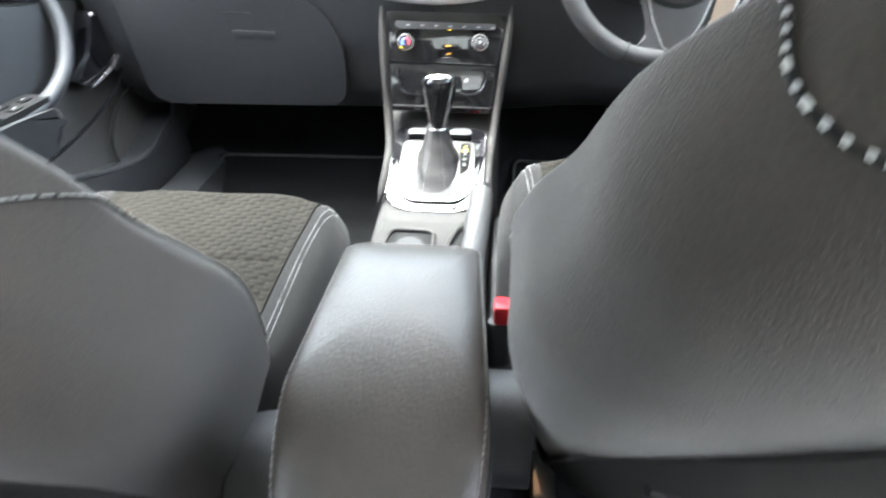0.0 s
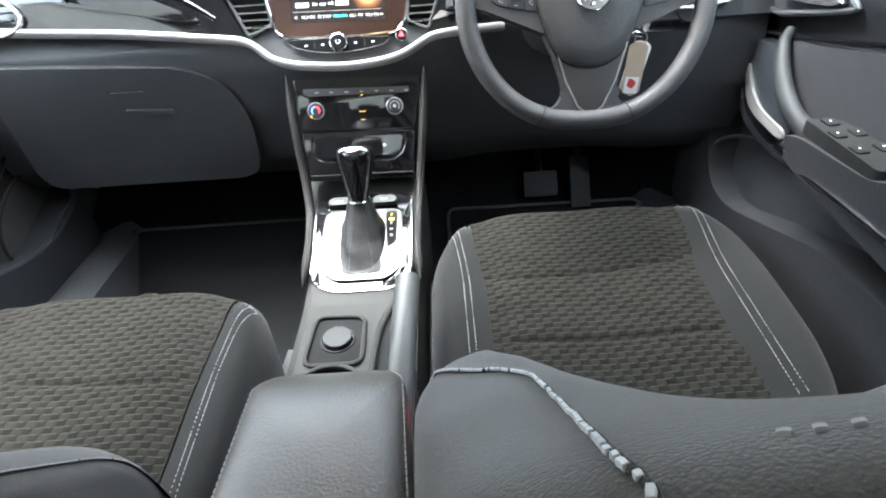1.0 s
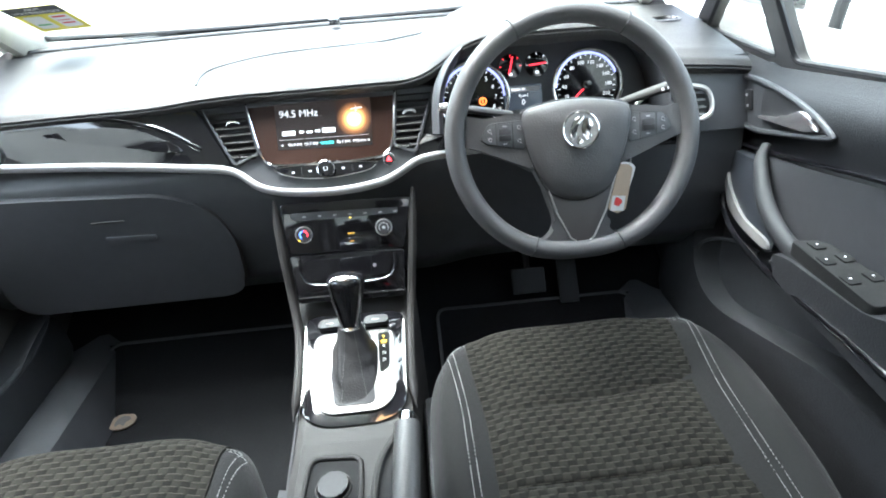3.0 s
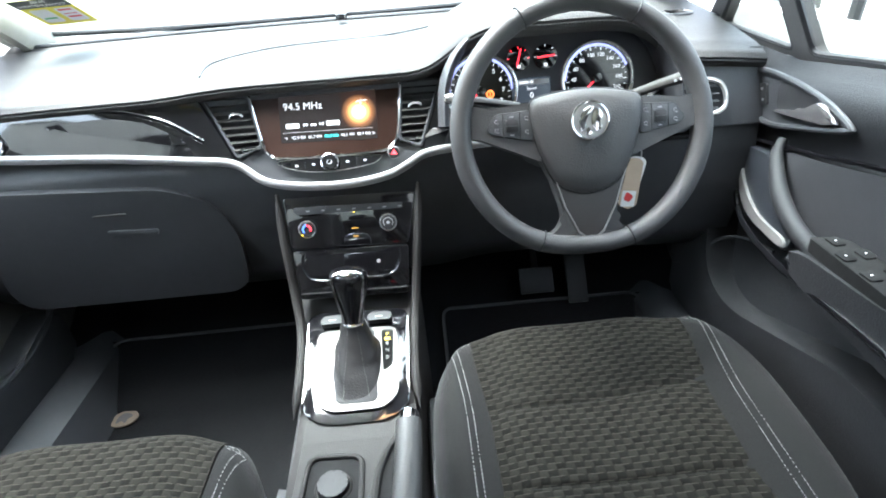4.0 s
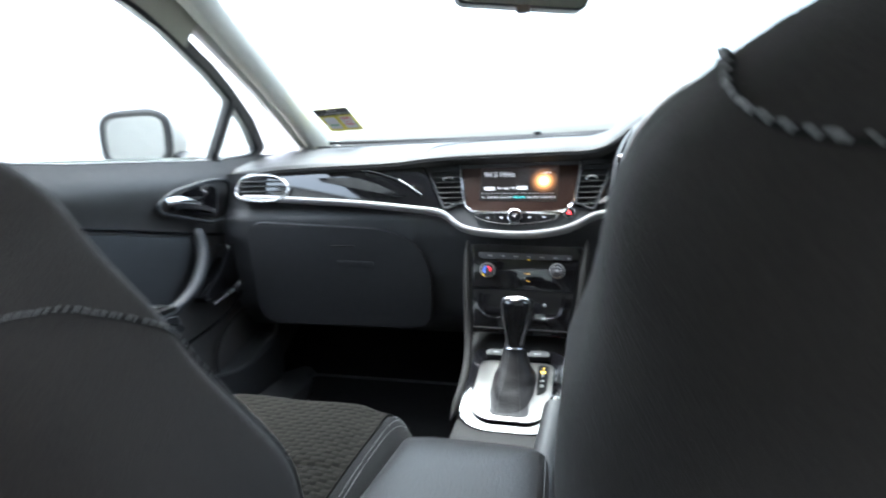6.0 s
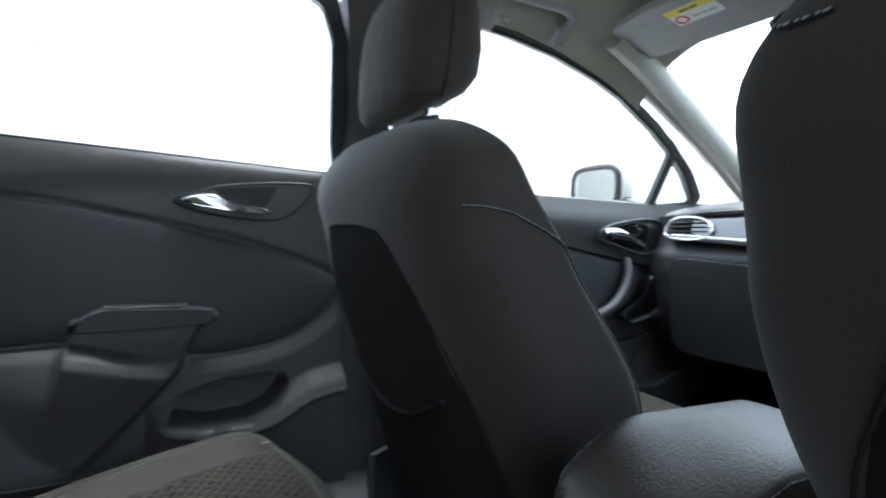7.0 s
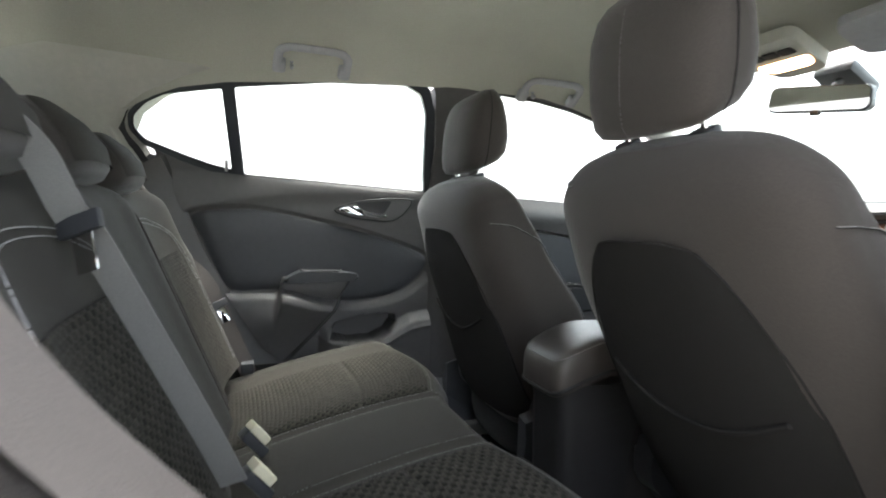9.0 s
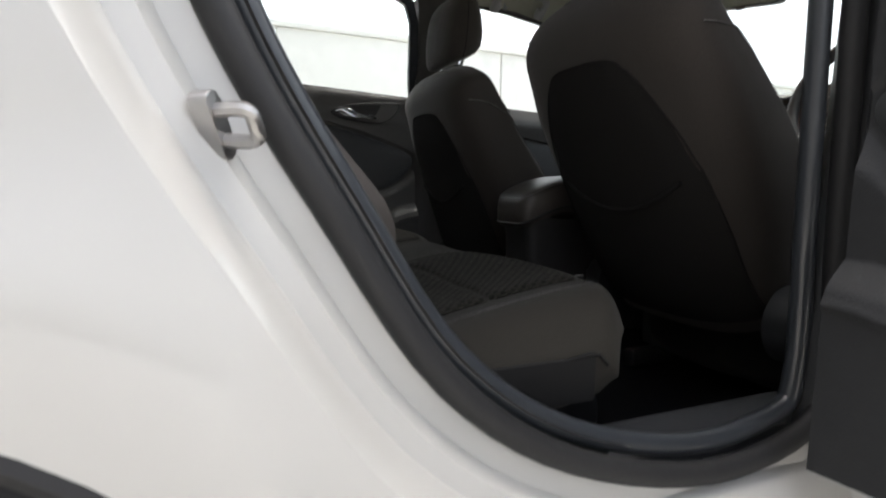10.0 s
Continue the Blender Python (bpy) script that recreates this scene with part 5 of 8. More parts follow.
    # centre vents
    for nm, quad, xs in (("vent", [(-0.229, 0.806), (-0.152, 0.812), (-0.132, 0.722), (-0.176, 0.708)], (-1,)), ("vent", [(0.122, 0.806), (0.188, 0.800), (0.145, 0.702), (0.108, 0.716)], (1,))):
        v = part(nm, prism(flat(quad), FACE, -0.045, -0.02, 0.0), RUBBER, dash, "black centre air vent")
        frame_pts = [on_face(x, z, 0.002) for x, z in rounded(quad, 0.006)]
        part("vent_frame", tube(frame_pts, 0.003, 6, True), PLASTIC, v)
        a, b, c, d = quad
        for k in range(8):
            z = min(a[1], b[1]) - 0.006 - 0.0112 * k
            if z < min(c[1], d[1]) + 0.004:
                continue
            l = (max(a[0] + (d[0] - a[0]) * (a[1] - z) / (a[1] - d[1]), min(a[0], d[0])), z)
            r = (min(b[0] + (c[0] - b[0]) * (b[1] - z) / (b[1] - c[1]), max(b[0], c[0])), z)
            part("vent_slat", tube([on_face(l[0] + 0.002, l[1], -0.002), on_face(r[0] - 0.002, r[1], -0.002)], 0.0013, 6, rx=0.009), PLASTIC_GREY, v, "thin vent slat")
        mx = sum(q[0] for q in quad) / 4
        mz = sum(q[1] for q in quad) / 4 + 0.008
        part("vent_tab", tube(smooth_path([on_face(mx - 0.011, mz - 0.001, 0.002), on_face(mx - 0.005, mz + 0.003, 0.006), on_face(mx + 0.006, mz + 0.003, 0.006), on_face(mx + 0.011, mz, 0.002)], 4), 0.0022, 8), SILVER, v, "small silver vent tab")
    part("dash_end", prism(flat([(0.46, 0.815), (0.768, 0.815), (0.768, 0.69), (0.46, 0.69)], DECOR), DECOR, -0.05, -0.006, 0.003), PLASTIC, dash, "dark dash end panel")
    part("screen_seal", tube(smooth_path([(-0.73, 1.186, 0.882), (-0.4, 1.172, 0.875), (-0.05, 1.195, 0.870), (0.4, 1.175, 0.875), (0.73, 1.186, 0.882)], 8), 0.007, 8), RUBBER, dash, "black seal along the windscreen base")
    # outer vents with silver rings
    for s in (-1, 1):
        ring = smooth_path([on_face(s * x - (0.0 if s < 0 else 0.028), z - (0.0 if s < 0 else 0.026), 0.006, DECOR) for x, z in ((0.572, 0.757), (0.60, 0.786), (0.66, 0.795), (0.71, 0.785), (0.715, 0.745), (0.66, 0.733), (0.60, 0.735))], 6, True)
        v = part("vent", loft([[q + Vector((0, 0.01, 0)) for q in ring], [q + Vector((0, 0.012, 0)) for q in ring]]), RUBBER, dash, "black outer air vent")
        part("vent_ring", tube(ring, 0.0042, 8, True), SILVER, v, "silver vent ring")
        for z in (0.746, 0.758, 0.77, 0.782):
            part("vent_slat", tube([on_face(s * 0.59 - (0.0 if s < 0 else 0.028), z - (0.0 if s < 0 else 0.026), 0.0, DECOR), on_face(s * 0.708 - (0.0 if s < 0 else 0.028), z - (0.0 if s < 0 else 0.026), 0.0, DECOR)], 0.0016, 6, rx=0.007), PLASTIC, v)
    sd = part("side_demister", disc(Matrix.Translation((0.70, 0.93, 0.846)), 0.035, -0.01, 0.004, 24, 0.003), PLASTIC, dash, "round side demister vent")
    for k in range(3):
        part("demister_slot", rbox((0.70, 0.915 + 0.014 * k, 0.851), (0.045, 0.006, 0.002), 0), PIANO, sd)


dashboard()


def infotainment():
    u = thing("infotainment_unit", (CX, 0.69, 0.66), "radio display with silver surround and button bar", "car radio")
    back = [(-0.150, 0.812), (0.122, 0.806), (0.106, 0.71), (0.085, 0.694), (-0.105, 0.700), (-0.129, 0.716)]
    part("surround_panel", prism(flat([(-0.150, 0.812), (0.122, 0.806), (0.108, 0.716), (0.150, 0.700), (0.12, 0.676), (0.085, 0.664), (0.04, 0.657), (-0.01, 0.655), (-0.055, 0.657), (-0.10, 0.663), (-0.137, 0.675), (-0.175, 0.70), (-0.134, 0.722)]), FACE, -0.03, -0.004, 0.002), PLASTIC, u, "dark centre panel")
    scr = part("display", prism(rounded(flat(back), 0.012), FACE, -0.02, 0.001, 0.002), SCREEN_FRAME, u, "display border tinted by a painted brown reflection")
    part("display_glass", prism(flat([(-0.097, 0.806), (0.073, 0.802), (0.070, 0.719), (-0.098, 0.724)]), FACE, -0.002, 0.0016), SCREEN, scr, "lit radio display")
    chrome = smooth_path([on_face(x, z, 0.003) for x, z in ((-0.147, 0.808), (-0.140, 0.765), (-0.131, 0.727), (-0.121, 0.708), (-0.10, 0.7005), (-0.017, 0.697), (0.072, 0.699), (0.097, 0.708), (0.107, 0.728), (0.114, 0.765), (0.119, 0.803))], 5)
    part("display_surround", tube(chrome, 0.0026, 8), CHROME, u, "thin chrome surround")
    k = (FACE.to_3x3() @ Vector((0, 1, 0))).z
    tilt = Matrix.Rotation(radians(-1.2), 4, "Z")

    def at(x, z):
        p = FACE.copy()
        p.translation = on_face(x, z, 0.0020)
        return p @ tilt
    # Warm glare on the display, painted as an emitting disc.
    am = at(0.0415, 0.762) @ Matrix.Translation((0, 0, -0.0003))
    bm = bmesh.new()
    uvl = bm.loops.layers.uv.new("UVMap")
    hub = bm.verts.new(am @ Vector((0, 0, 0)))
    lim = [(min(0.05, 0.0315 / max(abs(math.cos(q)), 1e-6)), q) for q in (2 * math.pi * i / 40 for i in range(40))]
    rim = [bm.verts.new(am @ Vector((r * math.cos(q), r * math.sin(q), 0))) for r, q in lim]
    for i in range(40):
        f = bm.faces.new((hub, rim[i], rim[(i + 1) % 40]))
        for lp, uvp in zip(f.loops, ((0, 0), *((r / 0.05 * math.cos(q), r / 0.05 * math.sin(q)) for r, q in (lim[i], lim[(i + 1) % 40])))):
            lp[uvl].uv = uvp
    part("display_glare", bm, GLARE_SPOT, scr, "warm glare painted as glow on the display", smooth=False)
    bm = bmesh.new()
    t = am @ Matrix.Translation((0.004, 0.018, 0.0004))
    prism([(-0.010, -0.001), (0.012, 0.001), (0.010, 0.003), (-0.006, 0.001)], t, 0, 0.0003, bm=bm)
    prism([(-0.0008, -0.004), (0.0014, -0.004), (0.0006, 0.006)], t, 0, 0.0003, bm=bm)
    part("aerial_symbol", bm, GLOW_WHITE, scr, smooth=False)
    words("radio_frequency", "94.5 MHz", at(-0.090, 0.778), 0.0175, GLOW_WHITE, scr, "LEFT")
    words("temperature", "32°C", at(0.030, 0.7985), 0.0078, GLOW_WHITE, scr)
    words("clock", "11:22 AM", at(0.056, 0.798), 0.0078, GLOW_WHITE, scr)
    for i, (t, mat) in enumerate((("92.9 FM", GLOW_WHITE), ("93.7 FM", GLOW_WHITE), ("94.5 FM", GLOW_CYAN), ("96.1 FM", GLOW_WHITE), ("97.3 FM", GLOW_WHITE))):
        words("preset", t, at(-0.067 + 0.0285 * i, 0.7300 - 0.0006 * i), 0.0072, mat, scr)
    words("arrow", "<", at(-0.089, 0.7302), 0.009, GLOW_WHITE, scr)
    words("arrow", ">", at(0.064, 0.7272), 0.009, GLOW_WHITE, scr)
    part("preset_line", prism(box_outline(-0.08, -0.0003, 0.078, 0.0003, 0.0001), at(-0.014, 0.7375), 0, 0.0003), GREY_PRINT, scr)
    for x, w in ((-0.076, 0.023), (-0.005, 0.023)):
        part("soft_key", prism(box_outline(-w / 2, -0.004, w / 2, 0.004, 0.001), at(x, 0.7485), 0, 0.0004), GLOW_WHITE, scr)
    bm = bmesh.new()
    for x, d in ((-0.052, -1), (-0.0255, 1)):
        m = at(x, 0.7488)
        for o in (-0.003, 0.0015):
            prism([(o - 0.0018 * d, 0), (o + 0.0018 * d, 0.003), (o + 0.0018 * d, -0.003)], m, 0, 0.0004, bm=bm)
        prism(box_outline(4.2e-3 * d - 0.0004, -0.003, 4.2e-3 * d + 0.0004, 0.003, 0.0001), m, 0, 0.0004, bm=bm)
    part("seek_symbols", bm, GLOW_WHITE, scr, smooth=False)
    part("list_symbol", bars(at(-0.039, 0.748), -0.005, -0.002, (0.004, 0.004), 0.004, 0.0015), GLOW_WHITE, scr, smooth=False)
    # badges of the vents
    for x, z in ((-0.154, 0.7185), (0.1245, 0.7125)):
        b = part("airbag_badge", prism(rounded(flat([(x - 0.015, z - 0.004), (x + 0.015, z - 0.004), (x + 0.015, z + 0.004), (x - 0.015, z + 0.004)]), 0.004), FACE, -0.004, 0.0035, 0.001), PIANO, u)
        part("badge_bars", bars(at(x, z - 0.001), -0.010, 0, (0.003,) * 5, 0.002, 0.0012, z=0.0022), GREY_PRINT, b, smooth=False)
    # button bar and knob
    bar = flat([(-0.104, 0.6955), (-0.05, 0.6975), (-0.03, 0.700), (-0.001, 0.700), (0.02, 0.6955), (0.07, 0.6925), (0.0735, 0.689), (0.06, 0.6815), (0.02, 0.676), (-0.016, 0.674), (-0.055, 0.6765), (-0.09, 0.684), (-0.103, 0.690)])
    bb = part("button_bar", prism(rounded(bar, 0.004), FACE, -0.004, 0.005, 0.002), PIANO, u, "gloss black button bar")
    part("bar_edge", tube(smooth_path([on_face(x, z, 0.005) for x, z in ((-0.103, 0.690), (-0.1045, 0.6955), (-0.05, 0.6978), (-0.032, 0.7005))], 4), 0.0010, 6), CHROME, bb)
    part("bar_edge", tube(smooth_path([on_face(x, z, 0.005) for x, z in ((0.003, 0.6995), (0.02, 0.696), (0.071, 0.6928), (0.073, 0.689))], 4), 0.0010, 6), CHROME, bb)
    part("bar_edge", tube(smooth_path([on_face(x, z, 0.005) for x, z in ((-0.102, 0.6895), (-0.09, 0.6838), (-0.055, 0.6763), (-0.016, 0.6738), (0.02, 0.6758), (0.06, 0.6813), (0.073, 0.6885))], 4), 0.0006, 6), STEEL, bb)
    for x in (-0.075, -0.045, 0.014, 0.045):
        part("button_symbol", prism(box_outline(-0.0028, -0.0018, 0.0028, 0.0018, 0.0008), at(x, 0.687), 0.003, 0.0036), GREY_PRINT, bb)
    for x in (-0.060, 0.030):
        part("button_gap", prism(box_outline(-0.0004, -0.007, 0.0004, 0.007, 0.0002), at(x, 0.6868), 0.0028, 0.0034), RUBBER, bb)
    kn = at(-0.0155, 0.6875)
    knob = part("volume_knob", disc(kn, 0.0145, 0.0, 0.016, 32, 0.002, 0.0135), PIANO, u, "round volume knob")
    part("knob_ring", ring_band(kn, 0.0142, 0.0018, 0.011), CHROME, knob)
    part("power_symbol", ring_band(kn, 0.0036, 0.0005, 0.0162, 20, 120, 420), GLOW_WHITE, knob)
    hz = at(0.0965, 0.6945)
    hb = part("hazard_button", disc(hz, 0.0098, 0.0, 0.007, 28, 0.0015), PIANO, u, "hazard light button")
    part("hazard_triangle", prism([(-0.0055, -0.004), (0.0055, -0.004), (0, 0.0055)], hz, 0.0066, 0.0074), GLOW_RED, hb)
    part("hazard_rim", ring_band(hz, 0.0102, 0.0008, 0.003), SILVER, hb)


infotainment()


# ---- instruments and steering ----
def instruments():
    f = face_frame((0, 0.70, 0.83), (1, 0, 0), (0, 0.30, 1.0))
    c = thing("instrument_cluster", (0.375, 0.72, 0.74), "instrument cluster with lit round dials", "instruments")

    def at(x, z, out=0.0):
        m = f.copy()
        m.translation = on_face(x, z, out, f)
        return m
    part("cluster_face", prism(rounded(flat([(0.175, 0.725), (0.205, 0.83), (0.26, 0.872), (0.385, 0.885), (0.50, 0.872), (0.56, 0.83), (0.58, 0.725)], f), 0.02), f, -0.05, -0.014), PLASTIC, c, "black cluster face")
    part("binnacle_liner", tube(smooth_path([on_face(x, z, 0.012, f) for x, z in ((0.188, 0.73), (0.196, 0.80), (0.232, 0.855), (0.30, 0.884), (0.385, 0.892), (0.47, 0.884), (0.545, 0.855), (0.578, 0.80), (0.588, 0.73))], 6), 0.045, 12, up=(0, -1, 0.3), rx=0.010), PLASTIC, c, "dark binnacle liner")
    for x, z, needle, nums in ((0.258, 0.782, 215, ("5", "6", "7", "8")), (0.463, 0.787, 222, ("20", "40", "60", "80", "100", "120", "140", "160", "180", "210"))):
        m = at(x, z, -0.010)
        d = part("dial", disc(m, 0.060, -0.01, 0.0, 48, 0.002), PIANO, c, "round dial with pale figures")
        part("dial_ring", ring_band(m, 0.062, 0.0032, 0.008), SILVER, d, "bright dial ring")
        part("dial_glow", ring_band(m, 0.056, 0.0022, 0.002, 40, 20 if x > 0.4 else 0, 180), GLOW_VIOLET, d)
        bm = bmesh.new()
        for k in range(27):
            a = radians(225 - 270 * k / 26)
            r0, r1 = (0.0475, 0.053) if k % 2 == 0 else (0.0505, 0.053)
            t = m @ Matrix.Rotation(a, 4, "Z")
            prism([(r0, -0.0005), (r1, -0.0005), (r1, 0.0005), (r0, 0.0005)], t, 0.0, 0.0008, bm=bm)
        part("dial_marks", bm, GLOW_WHITE, d, smooth=False)
        for k, t in enumerate(nums):
            a = radians((52 - 26 * k) if x < 0.4 else (205 - 25.5 * k))
            p = m.copy()
            p.translation = m @ Vector((0.040 * math.cos(a), 0.040 * math.sin(a), 0.0008))
            words("dial_figure", t, p, 0.0105 if x < 0.4 else 0.0088, GLOW_WHITE, d)
        t = m @ Matrix.Rotation(radians(needle), 4, "Z")
        part("needle", prism([(-0.006, -0.0012), (0.044, -0.0006), (0.044, 0.0006), (-0.006, 0.0012)], t, 0.003, 0.0045), GLOW_RED, d, "red needle")
        part("needle_hub", disc(m, 0.009, 0.0, 0.007, 20, 0.002), PIANO, d)
    for x, ang in ((0.327, 75), (0.374, 4)):
        m = at(x, 0.829, -0.008)
        d = part("small_gauge", disc(m, 0.021, -0.01, 0.0, 28, 0.001), PIANO, c, "small gauge")
        bm = bmesh.new()
        for k in range(5):
            t = m @ Matrix.Rotation(radians(180 - 45 * k), 4, "Z")
            prism([(0.016, -0.0005), (0.020, -0.0005), (0.020, 0.0005), (0.016, 0.0005)], t, 0.0, 0.0008, bm=bm)
        part("gauge_marks", bm, GLOW_RED if x < 0.35 else GLOW_WHITE, d, smooth=False)
        t = m @ Matrix.Rotation(radians(ang), 4, "Z")
        part("needle", prism([(-0.014, -0.0012), (0.016, -0.0010), (0.016, 0.0010), (-0.014, 0.0012)], t, 0.002, 0.0034), GLOW_RED, d)
        part("gauge_symbol", prism(box_outline(-0.003, -0.016, 0.003, -0.011, 0.001), m, 0, 0.0008), GLOW_WHITE, d)
    m = at(0.347, 0.777, -0.006)
    s = part("trip_display", prism(box_outline(-0.034, -0.021, 0.034, 0.021, 0.003), m, -0.008, 0.0, 0.001), TRIP_SCREEN, c, "small trip display")
    part("trip_header", prism(box_outline(-0.031, 0.009, 0.031, 0.018, 0.001), m, 0, 0.0004), GREY_PRINT, s)
    part("trip_bars", bars(m, -0.028, 0.0115, (0.004, 0.016, 0.005), 0.004, 0.003, z=0.0009), GLOW_WHITE, s, smooth=False)
    words("trip_caption", "Speed", m @ Matrix.Translation((0, 0.003, 0.0006)), 0.007, GLOW_WHITE, s)
    words("trip_value", "0", m @ Matrix.Translation((0, -0.009, 0.0006)), 0.013, GLOW_WHITE, s)
    m = at(0.274, 0.776, -0.008)
    w = part("warning_lamp", ring_band(m, 0.0058, 0.0013, 0.001, 20), LAMP_ORANGE, c, "lit red brake warning")
    part("warning_mark", prism(box_outline(-0.0010, -0.0034, 0.0010, 0.0034, 0.0003), m, 0.0005, 0.0012), LAMP_ORANGE, w)


instruments()

WHEEL = Matrix.Translation((0.377, 0.485, 0.768)) @ Matrix.Rotation(radians(90 - 22), 4, "X") @ Matrix.Rotation(radians(-1.0), 4, "Z")


def steering_wheel():
    w = thing("steering_wheel", WHEEL.translation, "grey leather steering wheel with three spokes", "steering wheel")
    R = 0.1745
    pts = []
    for i in range(96):
        a = 2 * math.pi * i / 96
        flat_k = 1 - 0.035 * bell(a - 1.5 * math.pi, 0.35)
        pts.append(WHEEL @ Vector((R * math.cos(a), R * math.sin(a) * flat_k, 0)))
    nrm = WHEEL.to_3x3() @ Vector((0, 0, 1))
    part("rim", tube(pts, 0.0165, 14, True, nrm, rx=0.0150), WHEEL_LEATHER, w, "grey leather wheel rim")
    for a in (62, 118, 248, 292):
        t = [WHEEL @ Vector(((R + 0.0160 * math.cos(b)) * math.cos(radians(a)), (R + 0.0160 * math.cos(b)) * math.sin(radians(a)) * (1 if a < 180 else 0.985), 0.0170 * math.sin(b))) for b in (2 * math.pi * k / 16 for k in range(16))]
        part("rim_seam", tube(t, 0.0012, 5, True), RUBBER, w)
    mid = 0.004
    hub = [(-0.079, 0.036), (-0.056, 0.047), (0.0, 0.053), (0.056, 0.047), (0.079, 0.036), (0.077, 0.0), (0.064, -0.042), (0.042, -0.080), (0.0, -0.094), (-0.042, -0.080), (-0.064, -0.042), (-0.077, 0.0)]
    hp = smooth_path([Vector((x + mid, y, 0)) for x, y in hub], 4, True)
    rings = []
    for k, z in ((1.0, -0.028), (1.0, 0.006), (0.975, 0.0135), (0.92, 0.018), (0.72, 0.022), (0.35, 0.0245), (0.05, 0.025)):
        rings.append([WHEEL @ Vector((mid + (q.x - mid) * k, q.y * k, z)) for q in hp])
    hb = part("hub", loft(rings), WHEEL_LEATHER, w, "grey airbag cover", sharp=60)
    part("hub_gap", tube([WHEEL @ Vector((q.x * 1.006, q.y * 1.006, 0.006)) for q in hp], 0.0016, 6, True, nrm), RUBBER, hb)
    part("airbag_print", bars(WHEEL @ Matrix.Translation((mid, -0.050, 0.0225)), -0.010, -0.002, (0.006, 0.006, 0.006), 0.003, 0.001), GREY_PRINT, hb, smooth=False)
    bd = part("badge", disc(WHEEL @ Matrix.Translation((mid, 0.007, 0.018)), 0.0255, 0, 0.009, 40, 0.002), STEEL, w, "round chrome badge")
    bm_ = WHEEL @ Matrix.Translation((mid, 0.007, 0.027))
    part("badge_ring", ring_band(bm_, 0.0255, 0.0017, 0.0005), CHROME, bd)
    for shape in (((-0.016, -0.010), (-0.015, 0.004), (-0.006, 0.016), (0.006, 0.019), (0.001, 0.010), (-0.006, 0.003), (-0.006, -0.006), (-0.012, -0.014)),
                  ((0.003, 0.009), (0.011, 0.016), (0.018, 0.006), (0.012, -0.002), (0.016, -0.010), (0.007, -0.015), (0.002, -0.006)),
                  ((-0.004, -0.009), (0.0, -0.012), (0.003, -0.019), (-0.007, -0.019))):
        crest = smooth_path([Vector((*q, 0)) for q in shape], 4, True)
        part("badge_shape", prism([(q.x, q.y) for q in crest][::-1], bm_, -0.001, 0.0022, 0.001), CHROME, bd, "raised chrome shape")
    # side spokes flush with the hub, each with its cluster of switches
    for s in (-1, 1):
        sp = rounded([(mid + s * x, y) for x, y in ((0.064, 0.038), (0.10, 0.037), (0.135, 0.033), (0.166, 0.040), (0.170, -0.004), (0.148, -0.010), (0.062, -0.046))], 0.006, 4)
        spoke = part("spoke", prism(sp[::s], WHEEL, -0.02, 0.007, 0.006, seg=3), WHEEL_LEATHER, w, "grey side spoke")
        pad = rounded([(mid + s * 0.077, 0.027), (mid + s * 0.128, 0.0245), (mid + s * 0.142, 0.004), (mid + s * 0.132, -0.003), (mid + s * 0.077, -0.014)][::s], 0.005)
        p = part("switch_pad", prism(pad, WHEEL, 0.0, 0.0088, 0.001), PLASTIC, spoke, "dark switch pad")
        part("pad_gap", tube([WHEEL @ Vector((x, y, 0.0074)) for x, y in pad], 0.0013, 6, True, nrm), RUBBER, p)
        for x, top, low in ((0.094, 0.0265, -0.0105), (0.118, 0.025, -0.007)):
            part("pad_gap", tube([WHEEL @ Vector((mid + s * x, top, 0.0088)), WHEEL @ Vector((mid + s * x, low, 0.0088))], 0.0007, 5, up=nrm), RUBBER, p)
        t = WHEEL @ Matrix.Translation((mid + s * 0.106, 0.008, 0.0088))
        ro = part("roller", prism(box_outline(-0.0085, -0.0085, 0.0085, 0.0085, 0.002), t, -0.001, 0.0022, 0.001), RUBBER, p, "black roller switch")
        part("roller_line", prism(box_outline(-0.0085, -0.0006, 0.0085, 0.0006, 0.0002), t, 0.0022, 0.003), PLASTIC, ro)
        for x, y in ((0.085, 0.018), (0.085, -0.001), (0.128, 0.015), (0.128, 0.003), (0.106, 0.0205), (0.106, -0.0045)):
            t = WHEEL @ Matrix.Translation((mid + s * x, y, 0.0088))
            if abs(x - 0.106) < 0.001:
                part("switch_symbol", prism(box_outline(-0.0028, -0.0007, 0.0028, 0.0007, 0.0002), t, 0, 0.0005), GREY_PRINT, p)
            else:
                part("switch_symbol", ring_band(t, 0.0023, 0.0004, 0.0003, 14, 0, 300), GREY_PRINT, p)
                part("switch_symbol", prism(box_outline(0.0008, -0.0034, 0.0034, -0.0026, 0.0002), t, 0, 0.0005), GREY_PRINT, p)
    # lower spoke: grey fork with a darker V-shaped inlay
    half = ((0.060, -0.046), (0.050, -0.085), (0.0405, -0.112), (0.038, -0.130), (0.048, -0.146), (0.066, -0.155), (0.030, -0.168))
    fork_pts = [(mid + 0.002 + x, y) for x, y in half] + [(mid + 0.002 - x, y) for x, y in half[::-1]]
    fork = part("lower_spoke", prism(rounded(fork_pts, 0.008, 4)[::-1], WHEEL, -0.02, 0.005, 0.005, seg=3), WHEEL_LEATHER, w, "grey lower spoke")
    v_half = ((0.053, -0.060), (0.037, -0.112), (0.018, -0.150), (0.008, -0.157))
    v_pts = [(mid + 0.003 + x, y) for x, y in v_half] + [(mid + 0.003 - x, y) for x, y in v_half[::-1]]
